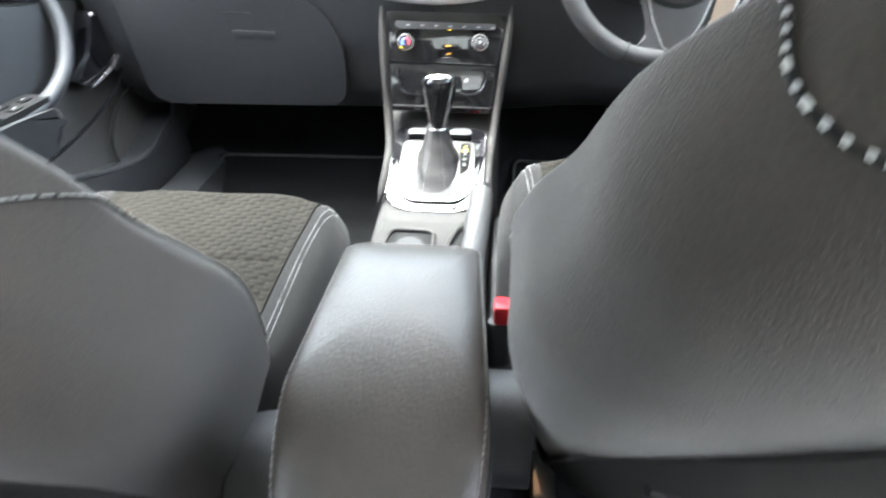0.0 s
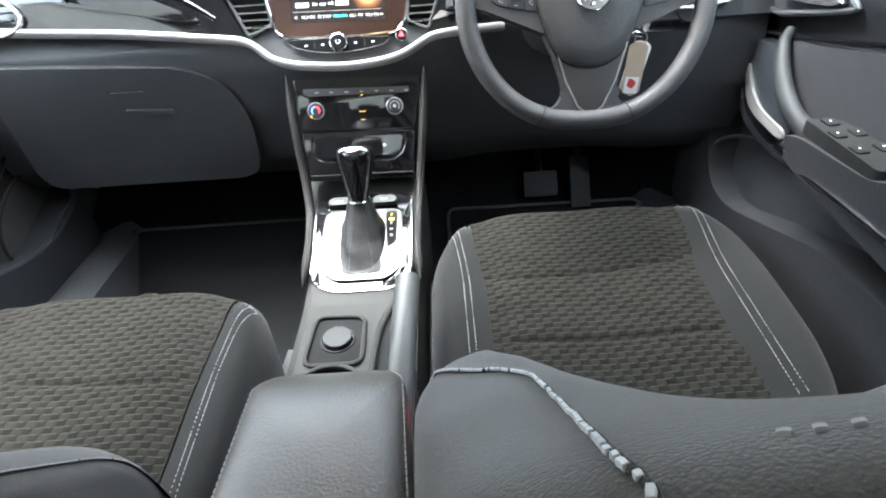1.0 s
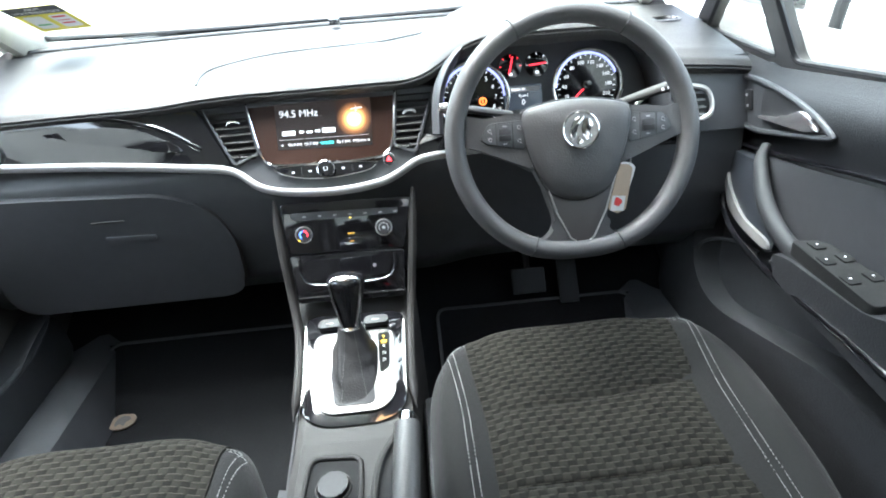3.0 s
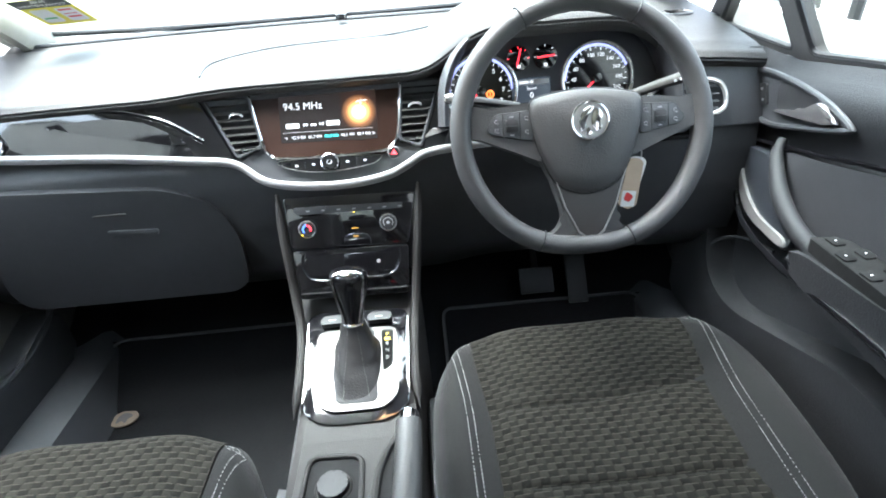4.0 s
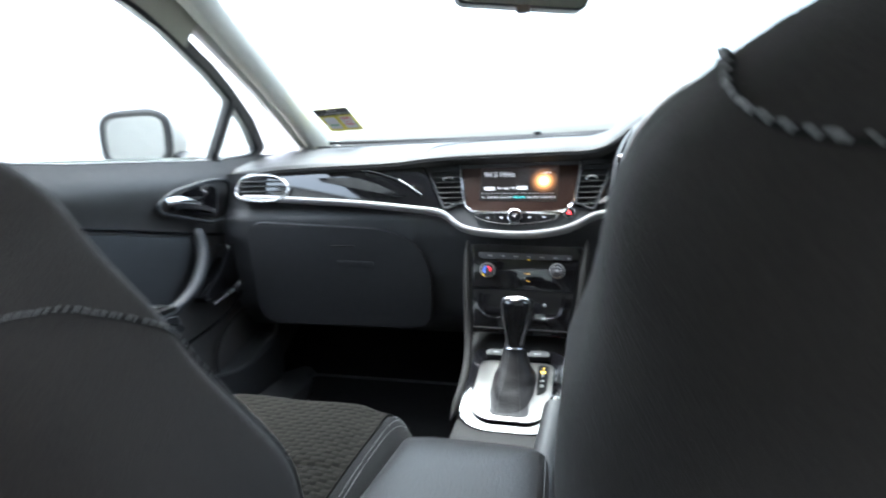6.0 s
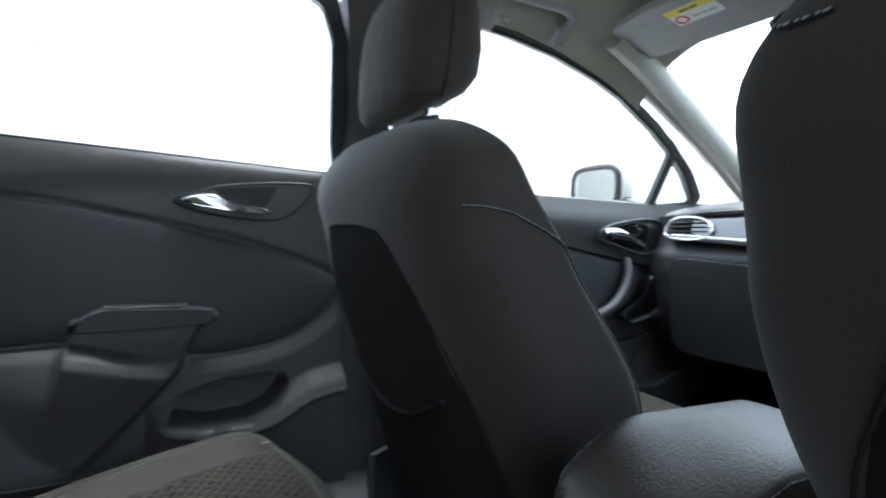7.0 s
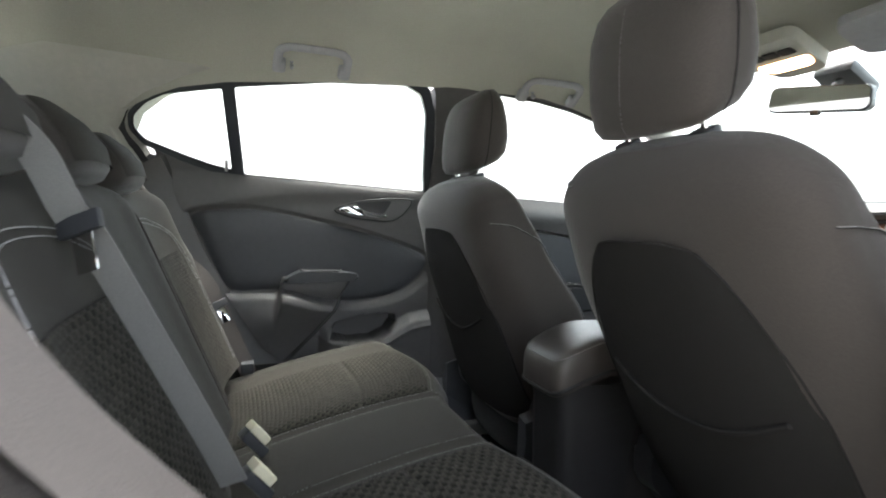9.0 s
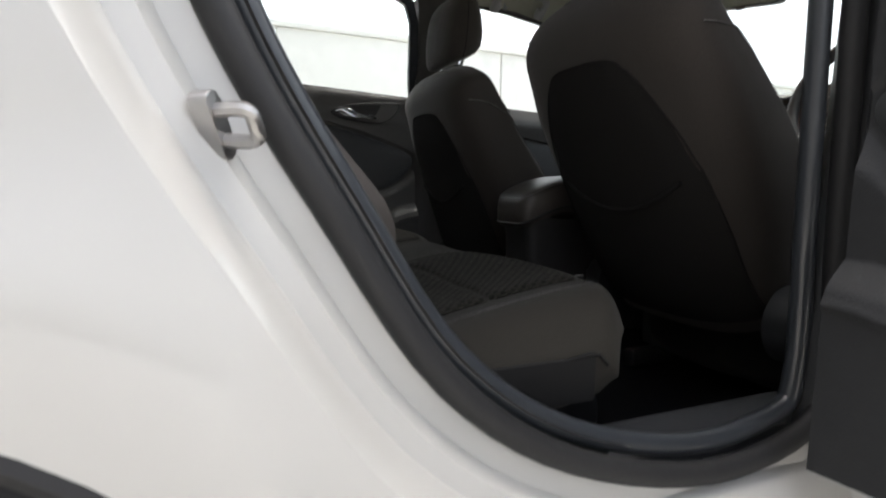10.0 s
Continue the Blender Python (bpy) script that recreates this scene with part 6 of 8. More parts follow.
    part("spoke_inlay", prism(v_pts[::-1], WHEEL, 0.0, 0.0062, 0.0008), SATIN, fork, "satin dark inlay")
    part("inlay_edge", tube([WHEEL @ Vector((x, y, 0.0062)) for x, y in v_pts], 0.0014, 6, up=nrm), STEEL, fork, "thin metal edge")
    groove = smooth_path([WHEEL @ Vector((mid + 0.002 + x, y, 0.0052)) for x, y in ((-0.062, -0.149), (-0.035, -0.160), (-0.014, -0.169), (0.014, -0.169), (0.035, -0.160), (0.062, -0.149))], 4)
    part("spoke_groove", tube(groove, 0.0009, 5, up=nrm), RUBBER, fork)
    col = WHEEL.to_3x3() @ Vector((0, 0, -1))
    part("column_shroud", tube([WHEEL.translation + col * 0.03, WHEEL.translation + col * 0.09, WHEEL.translation + col * 0.2], 0.055, 16, rx=0.065), PLASTIC, w, "dark column shroud")


steering_wheel()


def stalks_and_key():
    a = thing("column_stalk", (0.24, 0.56, 0.79), "dark indicator stalk with a silver tip", "stalk")
    part("stalk_arm", tube(smooth_path([(0.30, 0.56, 0.785), (0.245, 0.558, 0.798), (0.196, 0.556, 0.806)], 5), 0.006, 10, rx=0.007), RUBBER, a)
    part("stalk_tip", tube([(0.197, 0.556, 0.806), (0.192, 0.555, 0.807), (0.187, 0.554, 0.808)], 0.009, 12, rx=0.008, taper=lambda t: 1.0 - 0.35 * t), SILVER, a, "silver stalk end")
    b = thing("column_stalk", (0.52, 0.56, 0.79), "dark wiper stalk with pale marks", "stalk")
    part("stalk_arm", tube(smooth_path([(0.46, 0.565, 0.782), (0.51, 0.562, 0.797), (0.565, 0.558, 0.812)], 5), 0.008, 10, rx=0.010, taper=lambda t: 0.7 + 0.45 * t), PLASTIC_GREY, b)
    part("stalk_marks", bars(face_frame((0.55, 0.547, 0.812), (1, 0, 0.25), (0, 0.3, 1)), -0.018, -0.003, (0.004, 0.005, 0.004), 0.004, 0.005), WHITE_PRINT, b, smooth=False)
    sw = thing("light_switch", (0.60, 0.69, 0.70), "round headlamp switch on a gloss panel", "switch")
    m = face_frame((0.605, 0.682, 0.70), (1, 0, 0), (0, 0.35, 1))
    part("switch_plate", prism(box_outline(-0.085, -0.035, 0.045, 0.035, 0.01), m, -0.02, 0.003, 0.003), PIANO, sw)
    k = part("switch_knob", disc(m @ Matrix.Translation((0.008, 0, 0)), 0.023, 0, 0.016, 32, 0.003), PLASTIC, sw)
    part("knob_ring", ring_band(m @ Matrix.Translation((0.008, 0, 0)), 0.024, 0.002, 0.004, 40, 40, 200), SILVER, k)
    part("knob_mark", prism(box_outline(-0.004, -0.003, 0.004, 0.003, 0.001), m @ Matrix.Translation((0.008, 0, 0)), 0.0158, 0.0166), WHITE_PRINT, k)
    part("switch_marks", bars(m, -0.07, 0.004, (0.004, 0.004, 0.006), 0.005, 0.005, z=0.0036), WHITE_PRINT, sw, smooth=False)
    key = thing("ignition_key", (0.506, 0.60, 0.70), "key in the ignition with a tan plastic tag", "key")
    part("ignition_barrel", tube([(0.470, 0.640, 0.708), (0.478, 0.600, 0.700)], 0.016, 16), PLASTIC, key)
    part("key_bow", rbox((0.487, 0.585, 0.694), (0.034, 0.022, 0.010), 0.003, Euler((0.3, 0.15, 0)).to_matrix()), CHROME, key, "bright key head")
    part("key_ring", tube([Vector((0.500 + 0.010 * math.cos(t), 0.578, 0.682 + 0.012 * math.sin(t))) for t in (2 * math.pi * i / 20 for i in range(20))], 0.0012, 6, True, (0, 1, 0)), STEEL, key)
    for dx, dy, ang in ((0.0, 0.0, -6), (0.008, 0.006, -14)):
        m = face_frame((0.496 + dx, 0.572 + dy, 0.672), (1, 0, 0.0), (0, 0.12, 1)) @ Matrix.Rotation(radians(ang), 4, "Z")
        t = part("key_tag", prism(rounded([(-0.016, -0.075), (0.002, -0.083), (0.016, -0.075), (0.016, 0.0), (0.008, 0.006), (-0.008, 0.006), (-0.016, 0.0)], 0.004), m, -0.001, 0.001), BROWN_TAG if dx == 0 else WHITE_PRINT, key, "tan plastic key tag")
        if dx == 0:
            part("tag_print", prism(rounded([(-0.008, -0.066), (0.002, -0.070), (0.008, -0.060), (0.001, -0.054), (-0.006, -0.052)], 0.003), m, 0.001, 0.0014), RED_INK, t)
            part("tag_label", prism(box_outline(-0.012, -0.078, 0.012, -0.05, 0.002), m, 0.0006, 0.0011), WHITE_PRINT, t)


stalks_and_key()
# ---- centre stack and console ----
STACK = face_frame((0, 0.62, 0.578), (1, 0, 0), (0, 0.35, 1.0))


def climate():
    c = thing("climate_panel", (0, 0.64, 0.45), "gloss black climate panel with two round dials", "climate control")

    def at(x, z, out=0.0):
        m = STACK.copy()
        m.translation = on_face(x, z, out, STACK)
        return m
    part("panel", prism(rounded(flat([(-0.110, 0.634), (0.126, 0.627), (0.106, 0.540), (-0.106, 0.547)], STACK), 0.006), STACK, -0.03, 0.0, 0.002), PIANO, c, "gloss black panel")
    part("button_strip", prism(rounded(flat([(-0.092, 0.617), (0.102, 0.611), (0.101, 0.601), (-0.086, 0.604), (-0.094, 0.610)], STACK), 0.003), STACK, -0.002, 0.003, 0.001), PLASTIC, c, "row of climate buttons")
    for k in range(7):
        m = at(-0.068 + 0.0275 * k, 0.6095 - 0.0008 * k, 0.003)
        part("button_mark", prism(box_outline(-0.0034, -0.0011, 0.0034, 0.0011, 0.0006), m, 0, 0.0005), GREY_PRINT, c, smooth=False)
    part("button_light", prism(box_outline(-0.0016, -0.0008, 0.0016, 0.0008, 0.0003), at(0.014, 0.6012, 0.003), 0, 0.0006), GLOW_AMBER, c)
    for x in (-0.072, 0.0735):
        m = at(x, 0.5795)
        d = part("dial", disc(m, 0.0145, 0, 0.011, 32, 0.002, 0.0135), RUBBER, c, "round climate dial")
        part("dial_ring", ring_band(m, 0.0148, 0.0009, 0.009), STEEL, d)
        if x < 0:
            part("cold_arc", ring_band(m, 0.0070, 0.0013, 0.0112, 20, 95, 230), GLOW_BLUE, d)
            part("warm_arc", ring_band(m, 0.0070, 0.0013, 0.0112, 20, -30, 85), GLOW_RED, d)
            part("dial_light", prism(box_outline(-0.0105, -0.011, -0.0075, -0.0085, 0.0008), m, 0.011, 0.0125), GLOW_AMBER, d)
        else:
            part("fan_marks", ring_band(m, 0.0085, 0.0006, 0.0112, 20, -40, 220), GREY_PRINT, d)
            part("fan_symbol", disc(m, 0.003, 0.012, 0.0126, 12, 0), GREY_PRINT, d)
    # Faint orange reflections on the gloss, painted as small glowing bars.
    for z, w in ((0.5735, 0.006), (0.5595, 0.004)):
        part("amber_reflection", prism(box_outline(-w, -0.0008, w, 0.0008, 0.0004), at(0.012, z, 0.0), 0, 0.0006), AMBER_DIM, c)
    # open tray below the panel
    part("tray_frame", prism(rounded(flat([(-0.106, 0.543), (0.106, 0.537), (0.098, 0.452), (-0.102, 0.456)], STACK), 0.006), STACK, -0.03, -0.001, 0.002), PIANO, c, "gloss black tray surround")
    rim = smooth_path([on_face(x, z, 0.002, STACK) for x, z in ((-0.088, 0.535), (-0.090, 0.515), (-0.082, 0.495), (-0.06, 0.487), (0.0, 0.486), (0.055, 0.487), (0.078, 0.495), (0.088, 0.515), (0.087, 0.532))], 5)
    part("tray_rim", tube(rim, 0.0018, 8), PIANO, c)
    part("tray_floor", prism(rounded(flat([(-0.084, 0.532), (0.083, 0.53), (0.076, 0.496), (-0.078, 0.496)], STACK), 0.008), STACK, -0.001, 0.0006), PIANO, c)
    part("tray_seam", tube([on_face(-0.100, 0.466, 0.0, STACK), on_face(0.097, 0.463, 0.0, STACK)], 0.0012, 6), RUBBER, c)
    part("keyless_dot", disc(at(0.048, 0.513, 0.0), 0.0035, 0, 0.0012, 16, 0.0004), GREY_PRINT, c)
    for s in (-1, 1):
        side = smooth_path([(s * 0.127 + 0.006, 0.648, 0.640), (s * 0.120 + 0.003, 0.612, 0.545), (s * 0.112, 0.585, 0.46), (s * 0.104, 0.535, 0.405), (s * 0.100, 0.45, 0.375), (s * 0.104, 0.385, 0.352)], 6)
        part("side_rail", tube(side, 0.0085, 10, up=(1, 0, 0), rx=0.012, taper=lambda t: (0.35 + 0.65 * ramp(t, 0.0, 0.12)) * (1 - 0.92 * ramp(t, 0.86, 1.0))), PLASTIC_GREY, c, "grey stack side rail")


climate()
PLATE = face_frame((0, 0.46, 0.381), (1, 0, 0), (0, 1, 0.35))


def square_wave(v, t):
    return math.copysign(abs(v) ** (0.62 + 0.38 * t), v)


def gear_lever():
    g = thing("gear_lever", (0, 0.45, 0.36), "automatic gear lever with leather boot and silver plate", "gear lever")
    part("gloss_base", prism(rounded([(-0.094, 0.125), (0.092, 0.12), (0.088, -0.075), (0.05, -0.098), (-0.05, -0.098), (-0.092, -0.075)], 0.02, 5), PLATE, -0.04, 0.0, 0.006), PIANO, g, "gloss black lever base")
    plate_ = part("silver_plate", prism(rounded([(-0.074, 0.080), (0.074, 0.078), (0.070, -0.055), (0.045, -0.078), (-0.045, -0.078), (-0.074, -0.055)], 0.018, 6), PLATE, -0.004, 0.006, 0.004, seg=3), PLATE_METAL, g, "brushed silver gate plate")
    part("boot_ring", prism(rounded([(-0.008, 0.076), (0.030, 0.076), (0.036, -0.066), (-0.034, -0.066), (-0.040, -0.02), (-0.020, 0.0)], 0.012, 5), PLATE, 0.002, 0.0072, 0.002), RUBBER, plate_)
    ind = part("gear_indicator", prism(rounded([(0.042, 0.070), (0.064, 0.070), (0.062, 0.0), (0.045, -0.012)], 0.006), PLATE, 0.004, 0.0075, 0.001), MATTE_BLACK, g, "black gear display")
    for t, y, mat in (("P", 0.060, GLOW_AMBER), ("R", 0.041, WHITE_PRINT), ("N", 0.027, WHITE_PRINT), ("D", 0.013, WHITE_PRINT)):
        words("gear_letter", t, PLATE @ Matrix.Translation((0.053, y, 0.0078)), 0.0085, mat, ind)
    part("gear_lit", prism(box_outline(-0.005, -0.003, 0.005, 0.003, 0.002), PLATE @ Matrix.Translation((0.053, 0.0505, 0.0076)), 0, 0.0005), GLOW_AMBER, ind)
    # leather boot: folds that narrow up to the lever
    rings = []
    base, neck = PLATE @ Vector((0.0, 0.006, 0.006)), Vector((0.0, 0.497, 0.467))
    for k in range(15):
        t = k / 14
        c = base.lerp(neck, t) + Vector((0, 0.006 * math.sin(math.pi * t), 0))
        a, b = 0.041 + (0.018 - 0.041) * t ** 0.85, 0.066 + (0.018 - 0.066) * t ** 0.6
        ring = []
        for i in range(36):
            th = 2 * math.pi * i / 36
            fold = 1 + 0.16 * math.sin(3 * th + 5 * t) * (1 - t) * math.sin(math.pi * min(t * 1.6 + 0.1, 1)) + 0.05 * math.sin(9 * t * math.pi + 2 * th) * (1 - t)
            ring.append(c + Vector((a * fold * square_wave(math.cos(th), t), b * fold * square_wave(math.sin(th), t) * 0.93, 0.33 * b * math.sin(th) * (1 - t))))
        rings.append(ring)
    boot = part("leather_boot", loft(rings), BOOT_HIDE, g, "black leather boot with pale seams", sharp=70)
    bm = bmesh.new()
    for i in (25, 29):
        stitches(smooth_path([r[i] + (r[i] - sum(r, Vector()) / 36).normalized() * 0.0008 for r in rings], 3), 0.004, 0.002, 0.0005, bm)
    part("boot_stitching", bm, THREAD_DARK, boot)
    axis0, axis1 = Vector((0.001, 0.492, 0.455)), Vector((0.004, 0.513, 0.552))
    up = (axis1 - axis0).normalized()
    fwd = Vector((0, 1, 0)) - up * up.y
    fwd.normalize()
    rings = []
    for t, a, b in ((0.0, 0.018, 0.016), (0.12, 0.019, 0.018), (0.25, 0.0205, 0.020), (0.45, 0.0255, 0.023), (0.65, 0.0305, 0.027), (0.82, 0.0325, 0.029), (0.92, 0.032, 0.028), (0.975, 0.028, 0.023), (1.0, 0.019, 0.013), (1.008, 0.006, 0.004)):
        c = axis0.lerp(axis1, t) + fwd * (0.006 * math.sin(t * 2.6))
        rings.append([c + Vector((a * math.cos(th), 0, 0)) + fwd * (b * math.sin(th)) for th in (2 * math.pi * i / 28 for i in range(28))])
    knob = part("lever_knob", loft(rings), PIANO, g, "gloss black gear knob", sharp=60)
    for s in (-1, 1):
        edge = smooth_path([axis0.lerp(axis1, t) + fwd * (-b + 0.006 * math.sin(t * 2.6)) + Vector((s * x, 0, 0)) for t, x, b in ((0.08, 0.012, 0.0155), (0.4, 0.019, 0.0175), (0.7, 0.0245, 0.0185), (0.88, 0.026, 0.0195), (0.945, 0.0225, 0.0205), (0.985, 0.013, 0.0200), (0.995, 0.0, 0.0195))], 5)
        part("knob_edge", tube(edge, 0.0026, 8), CHROME, knob, "chrome knob edge")
    part("knob_collar", ring_band(face_frame(axis0, (1, 0, 0), fwd), 0.0175, 0.0028, 0.002), CHROME, knob)
    for x in (-0.045, 0.04):
        b = part("mode_button", prism(rounded([(-0.024, -0.008), (0.024, -0.008), (0.021, 0.010), (-0.020, 0.010)], 0.006), PLATE @ Matrix.Translation((x, 0.098, 0)), 0, 0.012, 0.004, seg=3), RUBBER, g, "small mode button")
        part("button_print", bars(PLATE @ Matrix.Translation((x, 0.098, 0.0125)), -0.008, -0.0015, (0.004, 0.004, 0.003), 0.002, 0.001), GREY_PRINT, b, smooth=False)


gear_lever()


def console():
    c = thing("centre_console", (0, 0.1, 0.1), "grey centre console with padded armrest lid", "console")
    rings = []
    for y, hw, top in ((0.62, 0.118, 0.44), (0.53, 0.110, 0.385), (0.42, 0.105, 0.352), (0.34, 0.104, 0.342), (0.328, 0.104, 0.342), (0.112, 0.104, 0.342), (0.10, 0.104, 0.342), (-0.05, 0.080, 0.37), (-0.20, 0.062, 0.40), (-0.235, 0.060, 0.36)):
        sink = top - (0.07 if 0.11 < y < 0.33 else 0.0)
        rings.append([Vector((x + 0.03 * ramp(0.1 - y, 0.0, 0.15), y, z)) for x, z in ((-hw - 0.004, 0.10), (-hw, top - 0.03), (-hw + 0.008, top - 0.004), (-hw + 0.02, top), (-hw + 0.021, sink), (hw - 0.021, sink), (hw - 0.02, top), (hw - 0.008, top - 0.004), (hw, top - 0.03), (hw + 0.004, 0.10))])
    part("console_body", loft(rings), PLASTIC_GREY, c, "grey plastic console body", sharp=50)
    z0 = Matrix.Translation((0, 0, 0.342))
    part("tray_rim", tube([z0 @ Vector((x, y, 0.004)) for x, y in rounded([(-0.072, 0.203), (0.017, 0.203), (0.013, 0.306), (-0.067, 0.310)], 0.02, 6)], 0.004, 8, True), PLASTIC_GREY, c)
    part("tray_inset", prism(rounded([(-0.069, 0.206), (0.014, 0.206), (0.010, 0.303), (-0.064, 0.307)], 0.018, 6), z0, -0.01, 0.0012), MATTE_BLACK, c, "shallow tray")
    sm = Matrix.Translation((-0.026, 0.256, 0.343))
    sk = part("socket_cap", disc(sm, 0.0225, 0, 0.010, 36, 0.003), RUBBER, c, "round black socket cap", smooth=False)
    part("socket_ring", ring_band(sm, 0.0255, 0.002, 0.001), PLASTIC_GREY, sk)
    cup = [(math.cos(2 * math.pi * i / 36), math.sin(2 * math.pi * i / 36)) for i in range(36)]
    part("console_top", plate(rounded([(-0.0835, 0.100), (0.0835, 0.100), (0.0835, 0.340), (-0.0835, 0.340)], 0.004), [[(-0.027 + 0.044 * c_, 0.163 + 0.036 * s_) for c_, s_ in cup]], lambda x, y: Vector((x, y, 0.3428)), (0, 0, -0.004)), PLASTIC_GREY, c, "grey console top")
    part("cup_holder", loft([[Vector((-0.027 + 0.044 * k * c_, 0.163 + 0.036 * k * s_, z)) for c_, s_ in cup] for k, z in ((1.0, 0.3432), (0.985, 0.335), (0.94, 0.285), (0.88, 0.279), (0.05, 0.278), (0.05, 0.275), (0.95, 0.275), (1.0, 0.285), (1.02, 0.3385))], caps=False), MATTE_BLACK, c, "dark cup holder well")
    part("cup_rim", tube([z0 @ Vector((-0.027 + 0.046 * math.cos(a), 0.163 + 0.038 * math.sin(a), 0.004)) for a in (2 * math.pi * i / 36 for i in range(36))], 0.004, 8, True), PLASTIC_GREY, c)
    # Flat plate on the console; the well's shade is painted by its black.
    part("brake_shade", prism(rounded([(0.036, 0.06), (0.098, 0.06), (0.100, 0.30), (0.085, 0.345), (0.055, 0.32), (0.034, 0.27)], 0.02, 5), z0, -0.01, 0.0016), MATTE_BLACK, c, "flat dark plate for the handbrake well's shade")
    part("well_rim", tube(smooth_path([z0 @ Vector((x, y, 0.005)) for x, y in ((0.03, 0.10), (0.034, 0.22), (0.042, 0.285), (0.062, 0.33), (0.088, 0.355))], 6), 0.006, 8), PLASTIC_GREY, c)
    # armrest lid
    rings = []
    n = 40
    outline = rounded([(-0.040, 0.052), (0.085, 0.052), (0.104, 0.02), (0.121, -0.22), (0.112, -0.305), (-0.034, -0.305), (-0.050, -0.225), (-0.050, 0.02)], 0.032, 7)
    mid = Vector((0.033, -0.11, 0))

    def lid_top(y):
        return 0.551 - 0.066 * max(0.0, (y + 0.11) / 0.17) ** 3 - 0.046 * max(0.0, (-0.13 - y) / 0.17) ** 2.0
    for k, dz in ((0.95, -0.075), (1.0, -0.062), (1.005, -0.03), (0.995, -0.012), (0.965, -0.003), (0.93, 0.001), (0.88, 0.0035), (0.8, 0.0055), (0.7, 0.007), (0.58, 0.008), (0.46, 0.0086), (0.34, 0.009), (0.22, 0.0092), (0.1, 0.0093), (0.01, 0.0093)):
        ring = []
        for x, y in outline:
            px, py = mid.x + (x - mid.x) * k, mid.y + (y - mid.y) * (k + (1 - k) * 0.4 * min(1.0, (k - 0.8) / 0.2 if k > 0.8 else 0.0))
            ring.append(Vector((px, py, lid_top(py) + dz)))
        rings.append(ring)
    lid = part("armrest_lid", loft(rings), LEATHER, c, "dark leatherette armrest lid", sharp=60)
    bm = bmesh.new()
    ring = rings[4]
    seam = [q + Vector((0, 0, 0.001)) for q in ring]
    stitches(seam + [seam[0]], 0.0045, 0.002, 0.0007, bm)
    part("lid_stitching", bm, STITCH, lid)
    part("lid_gap", tube([q + Vector((0, 0, 0.0)) for q in rings[1]], 0.003, 6, True), RUBBER, lid)
    rings = []
    for z, k in ((0.10, 0.84), (0.36, 0.88), (0.398, 0.93), (0.402, 0.9)):
        rings.append([Vector((mid.x + (x - mid.x) * k, mid.y + (y - mid.y) * k, z + (lid_top(y) - 0.456 if z > 0.3 else 0))) for x, y in outline])
    part("storage_box", loft(rings), BOOT_HIDE, c, "black storage box under the lid")


console()


def handbrake():
    h = thing("handbrake", (0.09, 0.15, 0.34), "grey handbrake lever with chrome button", "handbrake")
    path = smooth_path([(0.082, 0.05, 0.385), (0.084, 0.10, 0.412), (0.088, 0.16, 0.432), (0.092, 0.22, 0.446), (0.094, 0.262, 0.454)], 6)
    part("lever_grip", tube(path, 0.0150, 14, rx=0.0180, taper=lambda t: 1.05 - 0.05 * t), GRIP, h, "grey leatherette grip")
    part("release_button", tube([(0.094, 0.262, 0.454), (0.0945, 0.270, 0.4555), (0.095, 0.276, 0.4565)], 0.0125, 14, rx=0.0145, taper=lambda t: 1 - 0.12 * t), CHROME, h, "chrome release button")
    rings = []
    for k in range(11):
        t = k / 10
        c = Vector((0.078 + 0.006 * t, 0.035 + 0.085 * t, 0.352 + 0.068 * t))
        r = 0.034 - 0.016 * t + 0.004 * math.sin(t * 22)
        rings.append([c + Vector((r * math.cos(a), 0.6 * r * math.sin(a), 0.8 * r * math.sin(a))) for a in (2 * math.pi * i / 20 for i in range(20))])
    part("brake_boot", loft(rings), BOOT_HIDE, h, "creased dark boot", sharp=70)


handbrake()


def pedals():
    for x, w, nm in ((0.40, 0.085, "brake_pedal"), (0.50, 0.05, "accelerator_pedal")):
        p = thing(nm, (x, 0.86, 0.10), "black rubber foot pedal on a dark arm", "pedal")
        part("pad", rbox((x, 0.86, 0.26), (w, 0.012, 0.065 if w > 0.06 else 0.13), 0.005, Euler((radians(-35), 0, 0)).to_matrix()), RUBBER, p)
        part("arm", tube([(x, 0.87, 0.27), (x, 0.95, 0.36), (x, 1.0, 0.45)], 0.008, 8), RUBBER, p)


pedals()


# ---- seats ----
def smooth_table(points):
    p = smooth_path([Vector((a, b, 0)) for a, b in points], 6)
    return [(q.x, q.y) for q in p]


HALF = smooth_table([(0.0, 0.200), (0.08, 0.222), (0.20, 0.240), (0.33, 0.254), (0.42, 0.252), (0.47, 0.241), (0.53, 0.220), (0.575, 0.189), (0.603, 0.149), (0.616, 0.08)])
REAR = smooth_table([(0.0, 0.098), (0.1, 0.116), (0.3, 0.105), (0.45, 0.098), (0.54, 0.086), (0.585, 0.066), (0.622, 0.026)])
FRONT = smooth_table([(0.0, 0.05), (0.2, 0.045), (0.4, 0.04), (0.47, 0.034), (0.52, 0.030), (0.56, 0.027), (0.60, 0.021), (0.622, 0.006)])
BOLSTER = smooth_table([(0.0, 0.06), (0.10, 0.095), (0.22, 0.105), (0.33, 0.075), (0.41, 0.044), (0.455, 0.029), (0.50, 0.014), (0.56, 0.001), (0.622, 0.0)])


